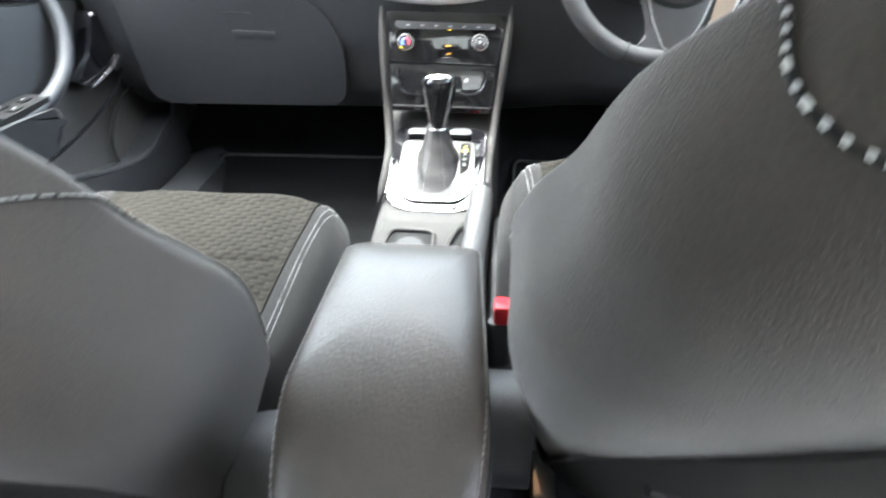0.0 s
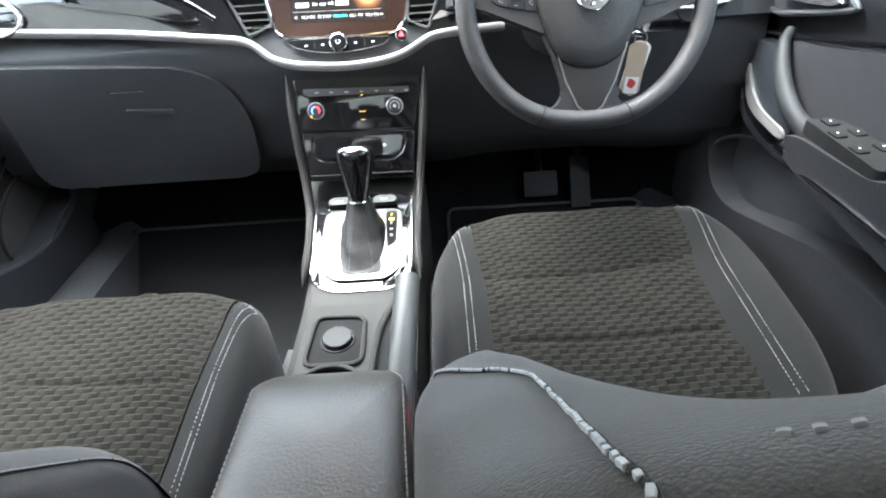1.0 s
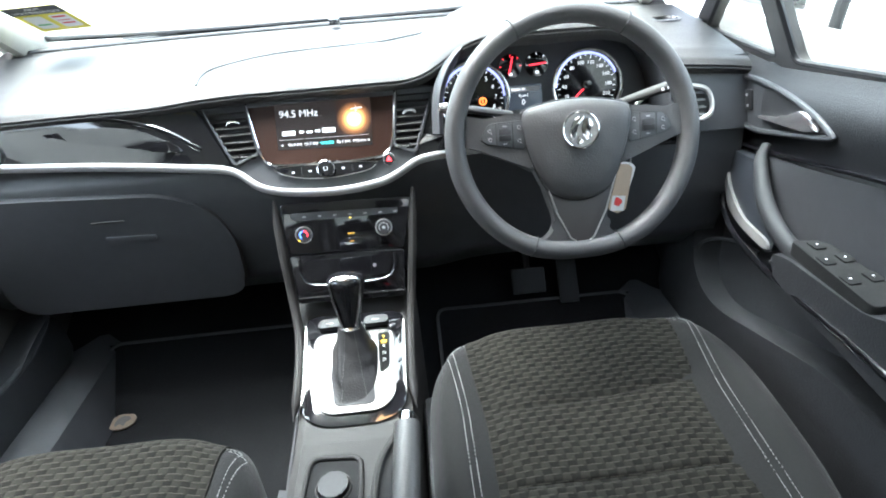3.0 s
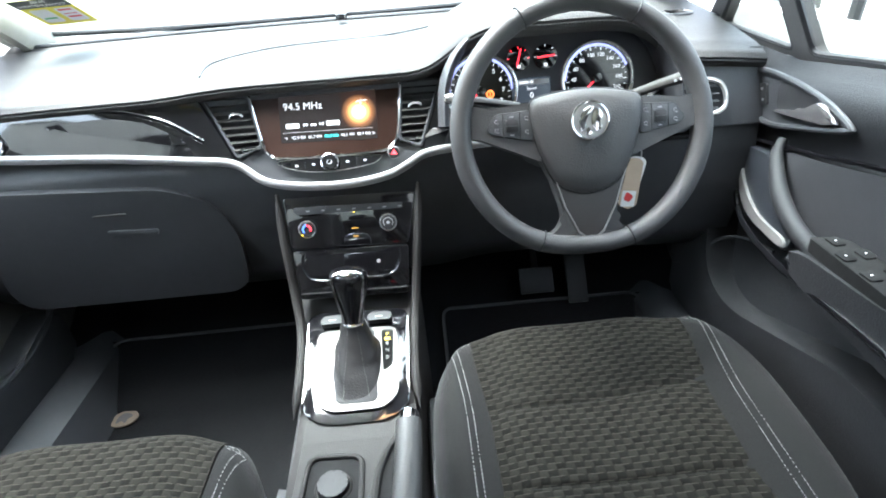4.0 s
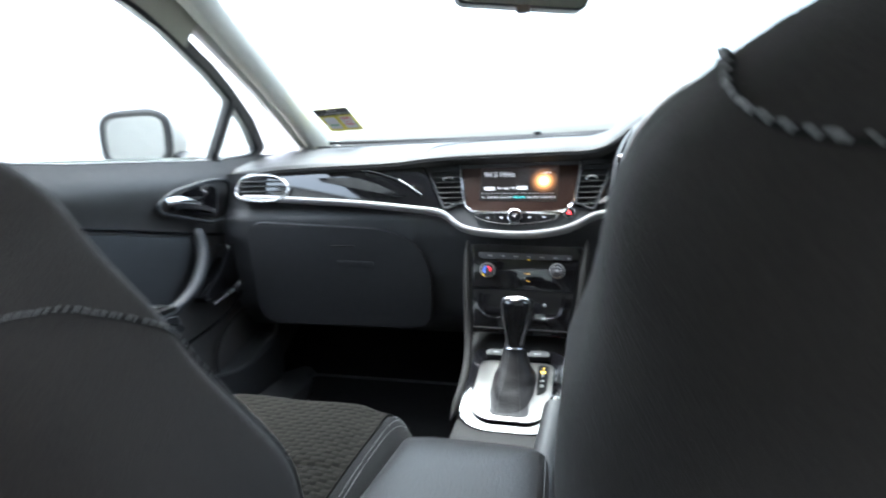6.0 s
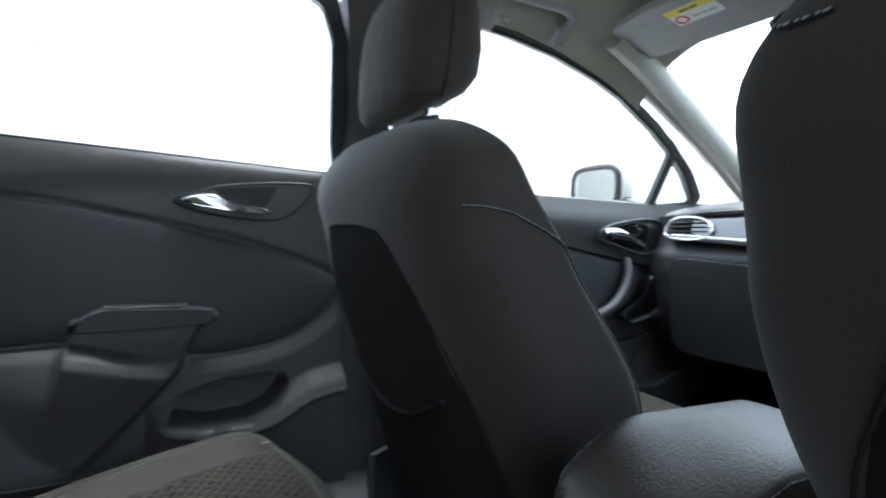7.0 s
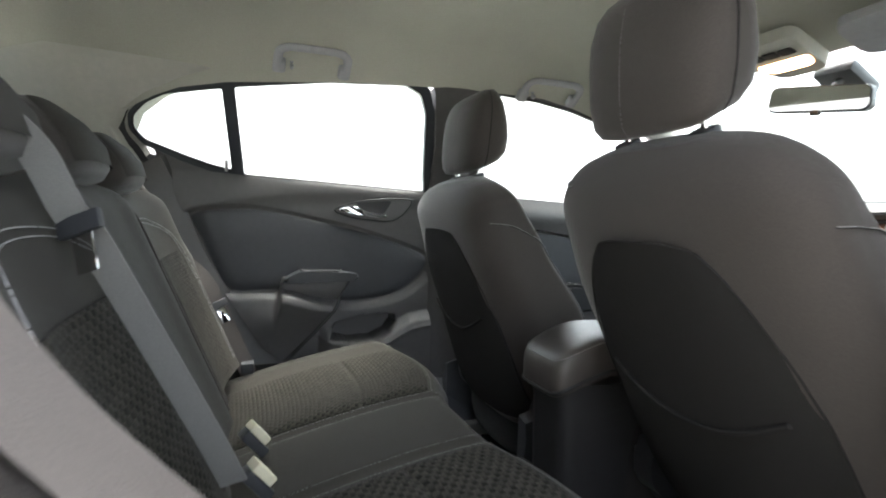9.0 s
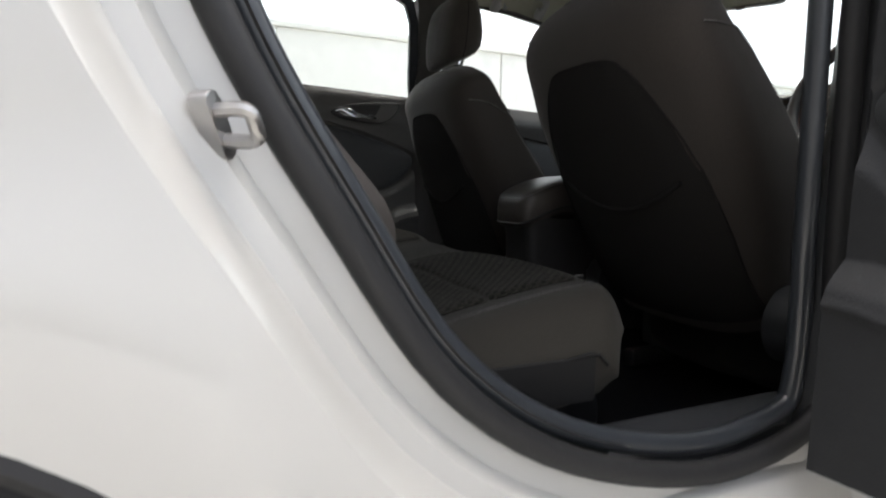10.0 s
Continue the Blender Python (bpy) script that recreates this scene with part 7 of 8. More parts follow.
def front_seat(cx, front, pivot_y, lean, side, label, lift=0.0, tall=1.0, raised=0.0, full=0.0, ahead=0.0, square=0.0, shift=0.0, inboard=0.0, slim=0.0, narrow=0.11, outer=1.0):
    """A front seat: side is the way (-1 or 1) to the car's middle line."""
    st = thing("front_seat", (cx, pivot_y, 0.1), label, "car seat", group="front seats")
    A, B, yc = 0.262, 0.285, front - 0.285

    def cushion_z(x, y):
        d = x - cx
        k = (abs(d / (A + (0.034 if d * side < 0 else 0.0))) ** 3.2 + abs((y - yc) / B) ** 3.2) ** (1 / 3.2)
        z = 0.372 + lift + 0.10 * (y - yc) * 0.9 + 0.026 * ramp(abs(d), 0.155, 0.215) - 0.010 * bell(d, 0.12)
        return z - 0.055 * max(0.0, (k - 0.83) / 0.17) ** 2.3

    rings = []
    for k, dz in ((0.90, -0.19), (0.97, -0.15), (1.0, -0.10), (1.0, -0.03), (1.0, 0.0), (0.985, 0.0), (0.965, 0.0), (0.94, 0), (0.90, 0), (0.84, 0), (0.76, 0), (0.66, 0), (0.5, 0), (0.3, 0), (0.08, 0)):
        ring = []
        for i in range(72):
            a = 2 * math.pi * i / 72
            ca, sa = math.cos(a), math.sin(a)
            x = cx + (A + (0.034 if ca * side < 0 else 0.0)) * k * math.copysign(abs(ca) ** (2 / 3.2), ca)
            y = yc + B * k * math.copysign(abs(sa) ** (2 / 3.2), sa)
            ring.append(Vector((x, y, cushion_z(x, y) + dz)))
        rings.append(ring)
    cu = part("cushion", loft(rings), FABRIC_SIDE, st, "dark cloth cushion with raised side bolsters", sharp=75)

    def width(y):
        return 0.172 + 0.014 * ramp(y, front - 0.25, front - 0.05)

    def edge_y(d):
        return yc + B * 0.985 * (1 - abs(d / A) ** 3.2) ** (1 / 3.2)

    def insert(u, v):
        y_rel = v
        d = (2 * u - 1)
        yb = front - 0.47
        y = yb + (front - 0.004 - yb) * y_rel
        x = cx + d * width(y)
        yl = edge_y(x - cx)
        y = yb + (yl - yb) * y_rel
        z = cushion_z(x, y) + 0.0035 + 0.006 * (1 - abs(d) ** 10) - 0.004 * max(0, (v - 0.96) / 0.04) ** 2
        for ys in (front - 0.205 + 0.012 * d * side * -1, front - 0.345):
            z -= (0.005 * (1 - abs(d) ** 6) + 0.001) * bell(y - ys, 0.0045)
        return Vector((x, y, z))
    part("cushion_insert", sheet(insert, 40, 110, (0, 0, -0.004), uv=lambda u, v: ((2 * u - 1) * 0.18, v * 0.47)), WEAVE, cu, "patterned woven cushion centre")
    for s in (-1, 1):
        bm = bmesh.new()
        for off in (0.026, 0.036):
            pts = []
            for i in range(60):
                y = front - 0.47 + 0.40 * i / 59
                d = width(y) + off
                y2 = min(y, edge_y(d) - 0.012)
                pts.append(Vector((cx + s * d, y2, cushion_z(cx + s * d, y2) + 0.001)))
            curl = [Vector((cx + s * (width(front - 0.07) + off - 0.028 * ramp(t, 0, 1)), pts[-1].y + 0.012 * math.sin(t * 1.57), 0)) for t in (0.3, 0.6, 0.9)]
            pts += [Vector((q.x, q.y, cushion_z(q.x, q.y) + 0.001)) for q in curl]
            stitches(pts, 0.0045, 0.0018, 0.0006, bm)
        part("cushion_stitching", bm, STITCH, cu, "pale twin stitching")
    # base with rails and side covers
    base = part("seat_base", rbox((cx, yc - 0.02, 0.185), (0.44, 0.44, 0.10), 0.02), PLASTIC, st, "dark seat base")
    for s in (-1, 1):
        part("rail", rbox((cx + s * 0.18, yc, 0.115), (0.035, 0.62, 0.04), 0.006), STEEL, base)
        rings = []
        for y, z0, z1 in ((yc + 0.24, 0.20, 0.26), (yc + 0.1, 0.17, 0.28), (yc - 0.12, 0.16, 0.30), (yc - 0.27, 0.17, 0.33), (yc - 0.33, 0.21, 0.31)):
            rings.append([Vector((cx + s * x, y, z)) for x, z in ((0.235, z0), (0.268, z0 + 0.01), (0.275, (z0 + z1) / 2), (0.268, z1 - 0.01), (0.235, z1))])
        part("side_cover", loft(rings), PLASTIC, st, "dark plastic side cover")
        m = face_frame((cx + s * 0.235, pivot_y - 0.03, 0.30), (0, s, 0), (0, 0, 1))
        rc = part("recliner_cover", disc(m, 0.070, -0.02, 0.034, 36, 0.010), PLASTIC, st, "round recliner cover")
        part("recliner_cap", disc(m, 0.052, 0.030, 0.048, 32, 0.008), PLASTIC, rc, "raised cap of the recliner")
        part("cap_screw", disc(m @ Matrix.Translation((0.02, -0.02, 0.048)), 0.006, -0.002, 0.002, 12, 0.001), STEEL, rc)

    # backrest
    la = radians(lean)
    up, fw = Vector((0, -math.sin(la), math.cos(la))), Vector((0, math.cos(la), math.sin(la)))
    origin = Vector((cx + shift, pivot_y, 0.275 + raised))

    def spot(x, s, w):
        return origin + Vector((x, 0, 0)) + up * (s * tall if s < 0.6 else s + 0.6 * (tall - 1)) + fw * w

    def rear_w(x, s):
        a = lerp_table(HALF, s)
        return -lerp_table(REAR, s) * max(0.0, 1 - abs(min(abs(x) / a, 1.0)) ** 2.7) ** (1 / 2.7)
    rings = []
    for k in range(65):
        s = 0.616 * (k / 64)
        if k > 48:
            t = (k - 48) / 16
            s = 0.462 + (0.616 - 0.462) * math.sin(t * math.pi / 2)
        a, r, f, b = (lerp_table(tb, s) for tb in (HALF, REAR, FRONT, BOLSTER))
        a += square * bell(s - 0.565, 0.045) - slim * bell(s - 0.41, 0.10)
        ring = []
        for i in range(112):
            th = 2 * math.pi * i / 112
            c, sn = math.cos(th), math.sin(th)
            e = 2 / (2.7 if sn > 0 else 3.0)
            x = a * math.copysign(abs(c) ** e, c)
            w = (f if sn > 0 else r) * math.copysign(abs(sn) ** e, sn)
            q = ramp(abs(x) / a, 0.52, 0.85) * (outer if x * side < 0 else 1.0)
            w += (b + full * bell(s - 0.50, 0.09)) * q * (1 if sn >= 0 else 0.25 * abs(c) ** 4)
            x *= 1 - (narrow if sn > 0 else 0.11) * sn * ramp(s, 0.2, 0.4)
            w += 1.4 * full * bell(s - 0.575, 0.08) * max(sn, 0) * (1 - 0.6 * q)
            ring.append(spot(x, s, w))
        rings.append(ring)
    back = part("backrest", loft(rings), FABRIC, st, "charcoal cloth backrest with side bolsters", sharp=75)

    def pocket(u, v):
        s = 0.03 + 0.475 * v
        hw = lerp_table([(0.03, 0.205), (0.20, 0.205), (0.30, 0.197), (0.37, 0.178), (0.43, 0.151), (0.47, 0.127), (0.495, 0.105), (0.505, 0.092)], s)
        x = (2 * u - 1) * hw
        return spot(x, s + 0.012 * (1 - (2 * u - 1) ** 4) * ramp(v, 0.9, 1), rear_w(x, s) - 0.005 - 0.004 * (1 - (2 * u - 1) ** 6))
    pk = part("back_pocket", sheet(pocket, 24, 30, (0, 0.004, 0)), POCKET, back, "black knit map pocket on the seat back")
    lip = [pocket(0.10 + 0.8 * t / 20, 0.57 - 0.10 * math.sin(math.pi * t / 20)) - fw * 0.003 for t in range(21)]
    part("pocket_lip", tube(lip, 0.004, 8), POCKET, pk)
    edge = [pocket(0, v / 20) for v in range(0, 21)] + [pocket(u / 12, 1) for u in range(1, 12)] + [pocket(1, 1 - v / 20) for v in range(0, 21)]
    part("pocket_piping", tube([q - fw * 0.001 for q in edge], 0.0018, 6), POCKET, pk)
    # seam from the shoulder down the bolster, with thread
    def shoulder(th, s, k_=1.0):
        step = 2 * math.pi / 112
        if -step < th < 0:
            k = th / -step
            (x0, w0), (x1, w1) = shoulder(0.0, s, k_), shoulder(-step, s, k_)
            return x0 + (x1 - x0) * k, w0 + (w1 - w0) * k
        a, r, f, b = (lerp_table(tb, s) for tb in (HALF, REAR, FRONT, BOLSTER))
        a += square * bell(s - 0.565, 0.045) - slim * bell(s - 0.41, 0.10)
        c, sn = math.cos(th), math.sin(th)
        e = 2 / (2.7 if sn > 0 else 3.0)
        x = a * abs(c) ** e
        w = (f if sn > 0 else r) * math.copysign(abs(sn) ** e, sn)
        q = ramp(x / a, 0.52, 0.85) * k_
        w += (b + full * bell(s - 0.50, 0.09)) * q * (1 if sn >= 0 else 0.25 * abs(c) ** 4)
        w += 1.4 * full * bell(s - 0.575, 0.08) * max(sn, 0) * (1 - 0.6 * q)
        return x * (1 - (narrow if sn > 0 else 0.11) * sn * ramp(s, 0.2, 0.4)), w

    side_run = ((0.225, 0.516, -0.040), (0.232, 0.502, -0.012), (0.236, 0.486, 0.013), (0.246, 0.446, 0.051), (0.246, 0.39, 0.078), (0.240, 0.303, 0.104), (0.232, 0.22, 0.116), (0.222, 0.12, 0.108))
    top_run = ((0.160, 0.581, -0.066), (0.178, 0.580, -0.056), (0.187, 0.580, -0.047), (0.192, 0.581, -0.036), (0.194, 0.582, -0.025), (0.1935, 0.583, -0.014), (0.193, 0.583, -0.004), (0.1945, 0.579, 0.006), (0.196, 0.566, 0.015), (0.192, 0.524, 0.029),
               (0.190, 0.470, 0.049), (0.192, 0.430, 0.066), (0.203, 0.397, 0.077), (0.217, 0.376, 0.082), (0.228, 0.33, 0.082), (0.232, 0.25, 0.09))
    for s_ in (-1, 1):
        run = top_run if cx > 0 and s_ < 0 else side_run
        pts = []
        for q in smooth_path(run, 6):
            x, w = min((shoulder(radians(k * 0.5), q.y, 1.0 if s_ == side else outer) for k in [*range(-160, -6), *(-0.25 * j for j in range(1, 26)), *range(0, 150)]), key=lambda v: (v[0] - q.x) ** 2 + (v[1] - q.z) ** 2)
            pts.append(spot(s_ * (x + 0.0008), q.y, w + (0.0008 if q.z > 0 else -0.0004)) + up * 0.0006)
        part("bolster_seam", tube(pts, 0.0013, 6), FABRIC_SIDE, back)
        part("bolster_stitching", stitches([q + Vector((s_ * 0.0008, 0, 0.0006)) for q in pts], 0.0044, 0.0011, 0.0011 if run is top_run else 0.0008), STITCH_PALE if run is top_run else STITCH, back, "pale thread along the bolster seam")
        if cx > 0:
            pts = []
            for q in smooth_path(((0.172, 0.578, 0.013), (0.162, 0.584, 0.015), (0.15, 0.590, 0.015), (0.12, 0.600, 0.013), (0.09, 0.605, 0.010)), 5):
                x, w = min((shoulder(radians(k), q.y, 1.0 if s_ == side else outer) for k in range(-60, 100)), key=lambda v: (v[0] - q.x) ** 2 + (v[1] - q.z) ** 2)
                pts.append(spot(s_ * x, q.y, w) + up * 0.0012)
            part("top_stitching", stitches(pts, 0.0044, 0.0011, 0.0009), STITCH, back, "pale thread across the top seam")
    # headrest on two chrome posts
    rings = []
    hr0 = 0.628
    for t, a, f, r in ((0.0, 0.080, 0.035, 0.025), (0.04, 0.106, 0.068, 0.040), (0.12, 0.118, 0.084, 0.050), (0.30, 0.125, 0.086, 0.055), (0.55, 0.127, 0.074, 0.054), (0.75, 0.124, 0.058, 0.050), (0.90, 0.112, 0.040, 0.042), (0.97, 0.094, 0.032, 0.030), (1.0, 0.066, 0.014, 0.015)):
        s = hr0 + 0.186 * t
        ring = []
        for i in range(44):
            th = 2 * math.pi * i / 44
            c, sn = math.cos(th), math.sin(th)
            ring.append(spot(inboard + a * math.copysign(abs(c) ** (2 / 3.0), c), s, 0.036 + ahead + 0.080 * (t - 0.3) + (f if sn > 0 else r) * math.copysign(abs(sn) ** (2 / 3.0), sn)))
        rings.append(ring)
    hr = part("headrest", loft(rings), FABRIC, st, "charcoal cloth headrest", sharp=75)
    for idx in (0, 22):
        part("headrest_seam", tube(smooth_path([rg[idx] for rg in rings[1:-1]], 3), 0.0014, 5), FABRIC_SIDE, hr)
    seam2 = smooth_path([spot(inboard + 0.02 * side, hr0 + 0.186 * t, 0.036 + ahead + 0.080 * (t - 0.3) - r - 0.0005) for t, r in ((0.04, 0.040), (0.12, 0.050), (0.30, 0.055), (0.55, 0.054), (0.75, 0.050), (0.90, 0.042))], 4)
    part("headrest_stitching", stitches(seam2, 0.0045, 0.002, 0.0007), THREAD_DARK, hr)
    for s_ in (-1, 1):
        part("headrest_post", tube([spot(inboard + s_ * 0.072, 0.575, 0.006 + ahead * 0.5), spot(inboard + s_ * 0.072, 0.66, 0.026 + ahead)], 0.0062, 12), CHROME, hr, "chrome headrest post")
        part("post_guide", rbox(spot(inboard + s_ * 0.072, 0.613, 0.012 + ahead * 0.7), (0.036, 0.026, 0.012), 0.005, Euler((la, 0, 0)).to_matrix()), PLASTIC, back, "dark post guide")
    # buckle beside the cushion
    bx = cx + side * 0.254
    by = 0.050 if side < 0 else front - 0.43
    drop = 0.0 if side < 0 else -0.07
    bk = part("buckle_stalk", tube([(bx, by - 0.03, 0.20), (bx, by - 0.01, 0.27 + drop / 2), (bx, by, 0.385 + drop)], 0.010, 10, rx=0.018), PLASTIC, st, "black belt buckle stalk")
    part("buckle_button", rbox((bx, by + 0.002, 0.402 + drop), (0.020, 0.034, 0.026), 0.005, Euler((radians(-15), 0, 0)).to_matrix()), RED, bk, "red buckle release")
    return st


front_seat(0.384, 0.548, -0.021, 28.0, -1, "driver's seat in patterned charcoal cloth, slid forwards", 0.0, 1.072, 0.03, square=0.017, shift=-0.002, inboard=-0.013, slim=0.004, narrow=0.16, outer=0.65)
front_seat(-0.372, 0.372, -0.105, 20.5, 1, "passenger seat in patterned charcoal cloth, slid back", 0.0, 1.038, full=0.028, ahead=0.026, square=0.042)
# ---- rear bench ----
def rear_bench():
    b = thing("rear_bench", (0, -0.7, 0.1), "three-place rear bench in charcoal cloth with checked centres", "car seat")

    FRONT_Y = smooth_table([(0.0, -0.434), (0.10, -0.431), (0.17, -0.416), (0.24, -0.394), (0.34, -0.380), (0.45, -0.386), (0.55, -0.412), (0.63, -0.455), (0.70, -0.515)])

    def on_seat(x, w, up=0.0):
        """The cushion's top at x, w running from its front (0) to the back (1)."""
        fy = lerp_table(FRONT_Y, abs(x))
        y = fy + (-0.97 - fy) * w
        t = max(0.0, (-0.44 - y) / 0.52)
        z = 0.384 - 0.115 * t ** 1.5
        z += 0.010 * bell(abs(x) - 0.60, 0.05) - 0.013 * bell(abs(x) - 0.36, 0.14) * ramp(w, 0.05, 0.4) + 0.004 * bell(x, 0.09)
        z -= 0.006 * bell(abs(x) - 0.125, 0.010)
        z -= 0.05 * max(0.0, (abs(x) - 0.615) / 0.075) ** 2.2
        r = max(0.0, 1 - w / 0.085)
        return Vector((x, y, z - 0.040 * r ** 2.4 + up))

    rings = []
    for i in range(121):
        x = -0.69 + 1.38 * i / 120
        fy = lerp_table(FRONT_Y, abs(x))
        top = on_seat(x, 0.0)
        ring = [Vector((x, fy - 0.060, 0.268)), Vector((x, fy - 0.030, 0.272)), Vector((x, fy - 0.012, 0.285)), Vector((x, fy - 0.003, 0.305)), Vector((x, fy + 0.001, 0.328)), Vector((x, fy + 0.006, 0.336))]
        ring = [q for q in ring if q.z < top.z - 0.004] + [top]
        while len(ring) < 7:
            ring.insert(0, ring[0].copy() + Vector((0, -0.001, -0.001)))
        ring += [on_seat(x, 0.012 * q) for q in range(1, 8)] + [on_seat(x, 0.084 + 0.916 * q / 40) for q in range(1, 41)]
        ring.append(Vector((x, -0.97, 0.2)))
        rings.append(ring)
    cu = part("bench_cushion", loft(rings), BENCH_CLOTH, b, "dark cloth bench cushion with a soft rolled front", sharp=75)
    part("bench_front", rbox((0, -0.60, 0.165), (1.26, 0.24, 0.16), 0.02), CARPET, b, "dark carpeted step under the bench")
    piping = [Vector((x, lerp_table(FRONT_Y, abs(x)) + 0.0015, 0.330)) for x in (-0.60 + 1.20 * i / 80 for i in range(81))]
    for s in (-1, 1):
        part("side_panel", rbox((s * 0.690, -0.755, 0.293), (0.008, 0.42, 0.058), 0.0035), FABRIC_SIDE, cu, "dark cloth end panel under the seam")
        ends = [Vector((s * 0.6915, -0.525 - 0.44 * i / 30, min(0.326, on_seat(s * 0.69, 0.02 + 0.95 * i / 30).z + 0.001))) for i in range(31)]
        part("side_piping", tube(ends, 0.0028, 6), FABRIC_SIDE, cu, "piped seam along the cushion end")
    part("front_piping", tube(piping, 0.0025, 6), FABRIC_SIDE, cu, "piped seam along the cushion front")
    part("front_stitching", stitches([q + Vector((0, 0.002, 0.006)) for q in piping], 0.005, 0.0022, 0.0006), THREAD_DARK, cu, "pale seam thread")
    for s in (-1, 1):
        def insert(u, v, s=s):
            x = s * (0.150 + 0.37 * u) if s > 0 else -(0.150 + 0.37 * (1 - u))
            w = 0.085 + 0.87 * v
            d = min(u, 1 - u)
            groove = 0.006 * bell(w - 0.36, 0.012)
            return on_seat(x, w, 0.002 + 0.006 * (1 - (1 - min(d / 0.08, 1)) ** 3) - groove - 0.004 * max(0.0, 1 - v / 0.03) ** 2)
        part("seat_insert", sheet(insert, 44, 70, (0, 0, -0.003), uv=lambda u, v: (u * 0.37, v * 0.48)), WEAVE_FINE, cu, "fine checked cloth centre")
        for off in (0.108, 0.142):
            part("cushion_stitching", stitches([on_seat(s * off, 0.05 + 0.88 * i / 40, 0.0015) for i in range(41)], 0.005, 0.0022, 0.0006), THREAD_DARK, cu, "pale seam thread")
        front = [on_seat(s * (0.15 + 0.425 * i / 40), 0.070, 0.0015) for i in range(41)] + [on_seat(s * 0.580, 0.08 + 0.86 * i / 40, 0.0015) for i in range(41)]
        part("edge_stitching", stitches([on_seat(s * 0.590, 0.09 + 0.85 * i / 40, 0.0015) for i in range(41)], 0.005, 0.0022, 0.0006), THREAD_DARK, cu, "pale seam thread")
        part("cushion_stitching", stitches(front, 0.005, 0.0022, 0.0006), THREAD_DARK, cu, "pale seam thread")
    for x in (0.535, -0.535):
        part("fixing_label", rbox(on_seat(x, 0.09, 0.009), (0.006, 0.014, 0.002), 0.0008), THREAD_DARK, cu, "small pale seat label")

    # backs, leaning
    la = radians(23)
    up, fw = Vector((0, -math.sin(la), math.cos(la))), Vector((0, math.cos(la), math.sin(la)))
    origin = Vector((0, -0.935, 0.33))

    def spot(x, s, w):
        return origin + Vector((x, 0, 0)) + up * s + fw * w

    def front_w(x, s):
        e = max(0.0, (abs(x) - 0.55) / 0.11)
        t = max(0.0, (s - 0.44) / 0.085)
        return 0.055 + 0.020 * bell(abs(x) - 0.15, 0.05) * 0.5 + 0.024 * bell(abs(x) - 0.56, 0.07) - 0.016 * bell(abs(x) - 0.36, 0.12) - 0.07 * min(e, 1.2) ** 2.5 - 0.06 * min(t, 1) ** 2.5

    def back(u, v):
        x = -0.66 + 1.32 * u
        s = 0.525 * v
        return spot(x, s, front_w(x, s))
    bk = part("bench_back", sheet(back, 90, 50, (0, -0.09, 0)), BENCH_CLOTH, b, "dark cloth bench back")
    for s_ in (-1, 1):
        def insert(u, v, s_=s_):
            x = s_ * (0.20 + 0.30 * u) if s_ > 0 else -(0.20 + 0.30 * (1 - u))
            s = 0.02 + 0.32 * v
            d = min(u, 1 - u)
            return spot(x, s, front_w(x, s) + 0.003 + 0.007 * (1 - (1 - min(d / 0.1, 1)) ** 3))
        part("back_insert", sheet(insert, 30, 36, (0, -0.003, 0), uv=lambda u, v: (u * 0.30, v * 0.32)), WEAVE_FINE, bk, "fine checked cloth centre")
        bm = bmesh.new()
        for off in (0.0, 0.010):
            pts = smooth_path([spot(s_ * x, s, front_w(s_ * x, s) + 0.002) for x, s in ((0.205 - off, 0.405 + off), (0.30, 0.425 + off), (0.42, 0.42 + off), (0.50 + off, 0.38), (0.525 + off, 0.28), (0.53 + off, 0.16), (0.53 + off, 0.03))], 10)
            stitches(pts, 0.005, 0.0022, 0.0009, bm)
        part("back_stitching", bm, STITCH, bk, "pale twin stitching")
        part("back_seam", tube(smooth_path([spot(s_ * 0.165, s, front_w(s_ * 0.165, s)) for s in (0.02, 0.15, 0.3, 0.42, 0.48)], 6), 0.0035, 8), FABRIC, bk)
        # side bolster that meets the door
        rings = []
        for t in range(13):
            s = 0.56 * t / 12
            r = 0.050 * (1 - 0.75 * (t / 12) ** 3)
            c = spot(s_ * 0.655, s - 0.01, (0.040 + 0.050 * bell(t / 12 - 0.30, 0.28)) if s_ > 0 else 0.018 + 0.006 * math.sin(t / 12 * math.pi))
            rings.append([c + Vector((math.cos(a) * r * 0.9, 0, 0)) + fw * (math.sin(a) * r * (1.35 if s_ > 0 else 1.15)) for a in (2 * math.pi * i / 18 for i in range(18))])
        part("side_bolster", loft(rings), FABRIC, b, "dark side bolster beside the door", sharp=75)
    for x in (-0.365, 0.0, 0.335):
        rings = []
        for t, a, f, r in ((0.0, 0.10, 0.03, 0.025), (0.1, 0.120, 0.046, 0.04), (0.35, 0.126, 0.056, 0.05), (0.65, 0.122, 0.050, 0.048), (0.88, 0.106, 0.036, 0.036), (1.0, 0.07, 0.012, 0.012)):
            rings.append([spot(x + a * math.copysign(abs(math.cos(q)) ** 0.7, math.cos(q)), 0.505 + 0.13 * t, 0.012 + 0.02 * (1 - t) + (f if math.sin(q) > 0 else r) * math.copysign(abs(math.sin(q)) ** 0.7, math.sin(q))) for q in (2 * math.pi * i / 32 for i in range(32))])
        h = part("headrest", loft(rings), FABRIC, b, "low cloth rear headrest", sharp=75)
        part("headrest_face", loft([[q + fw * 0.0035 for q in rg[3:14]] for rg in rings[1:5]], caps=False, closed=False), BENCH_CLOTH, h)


rear_bench()


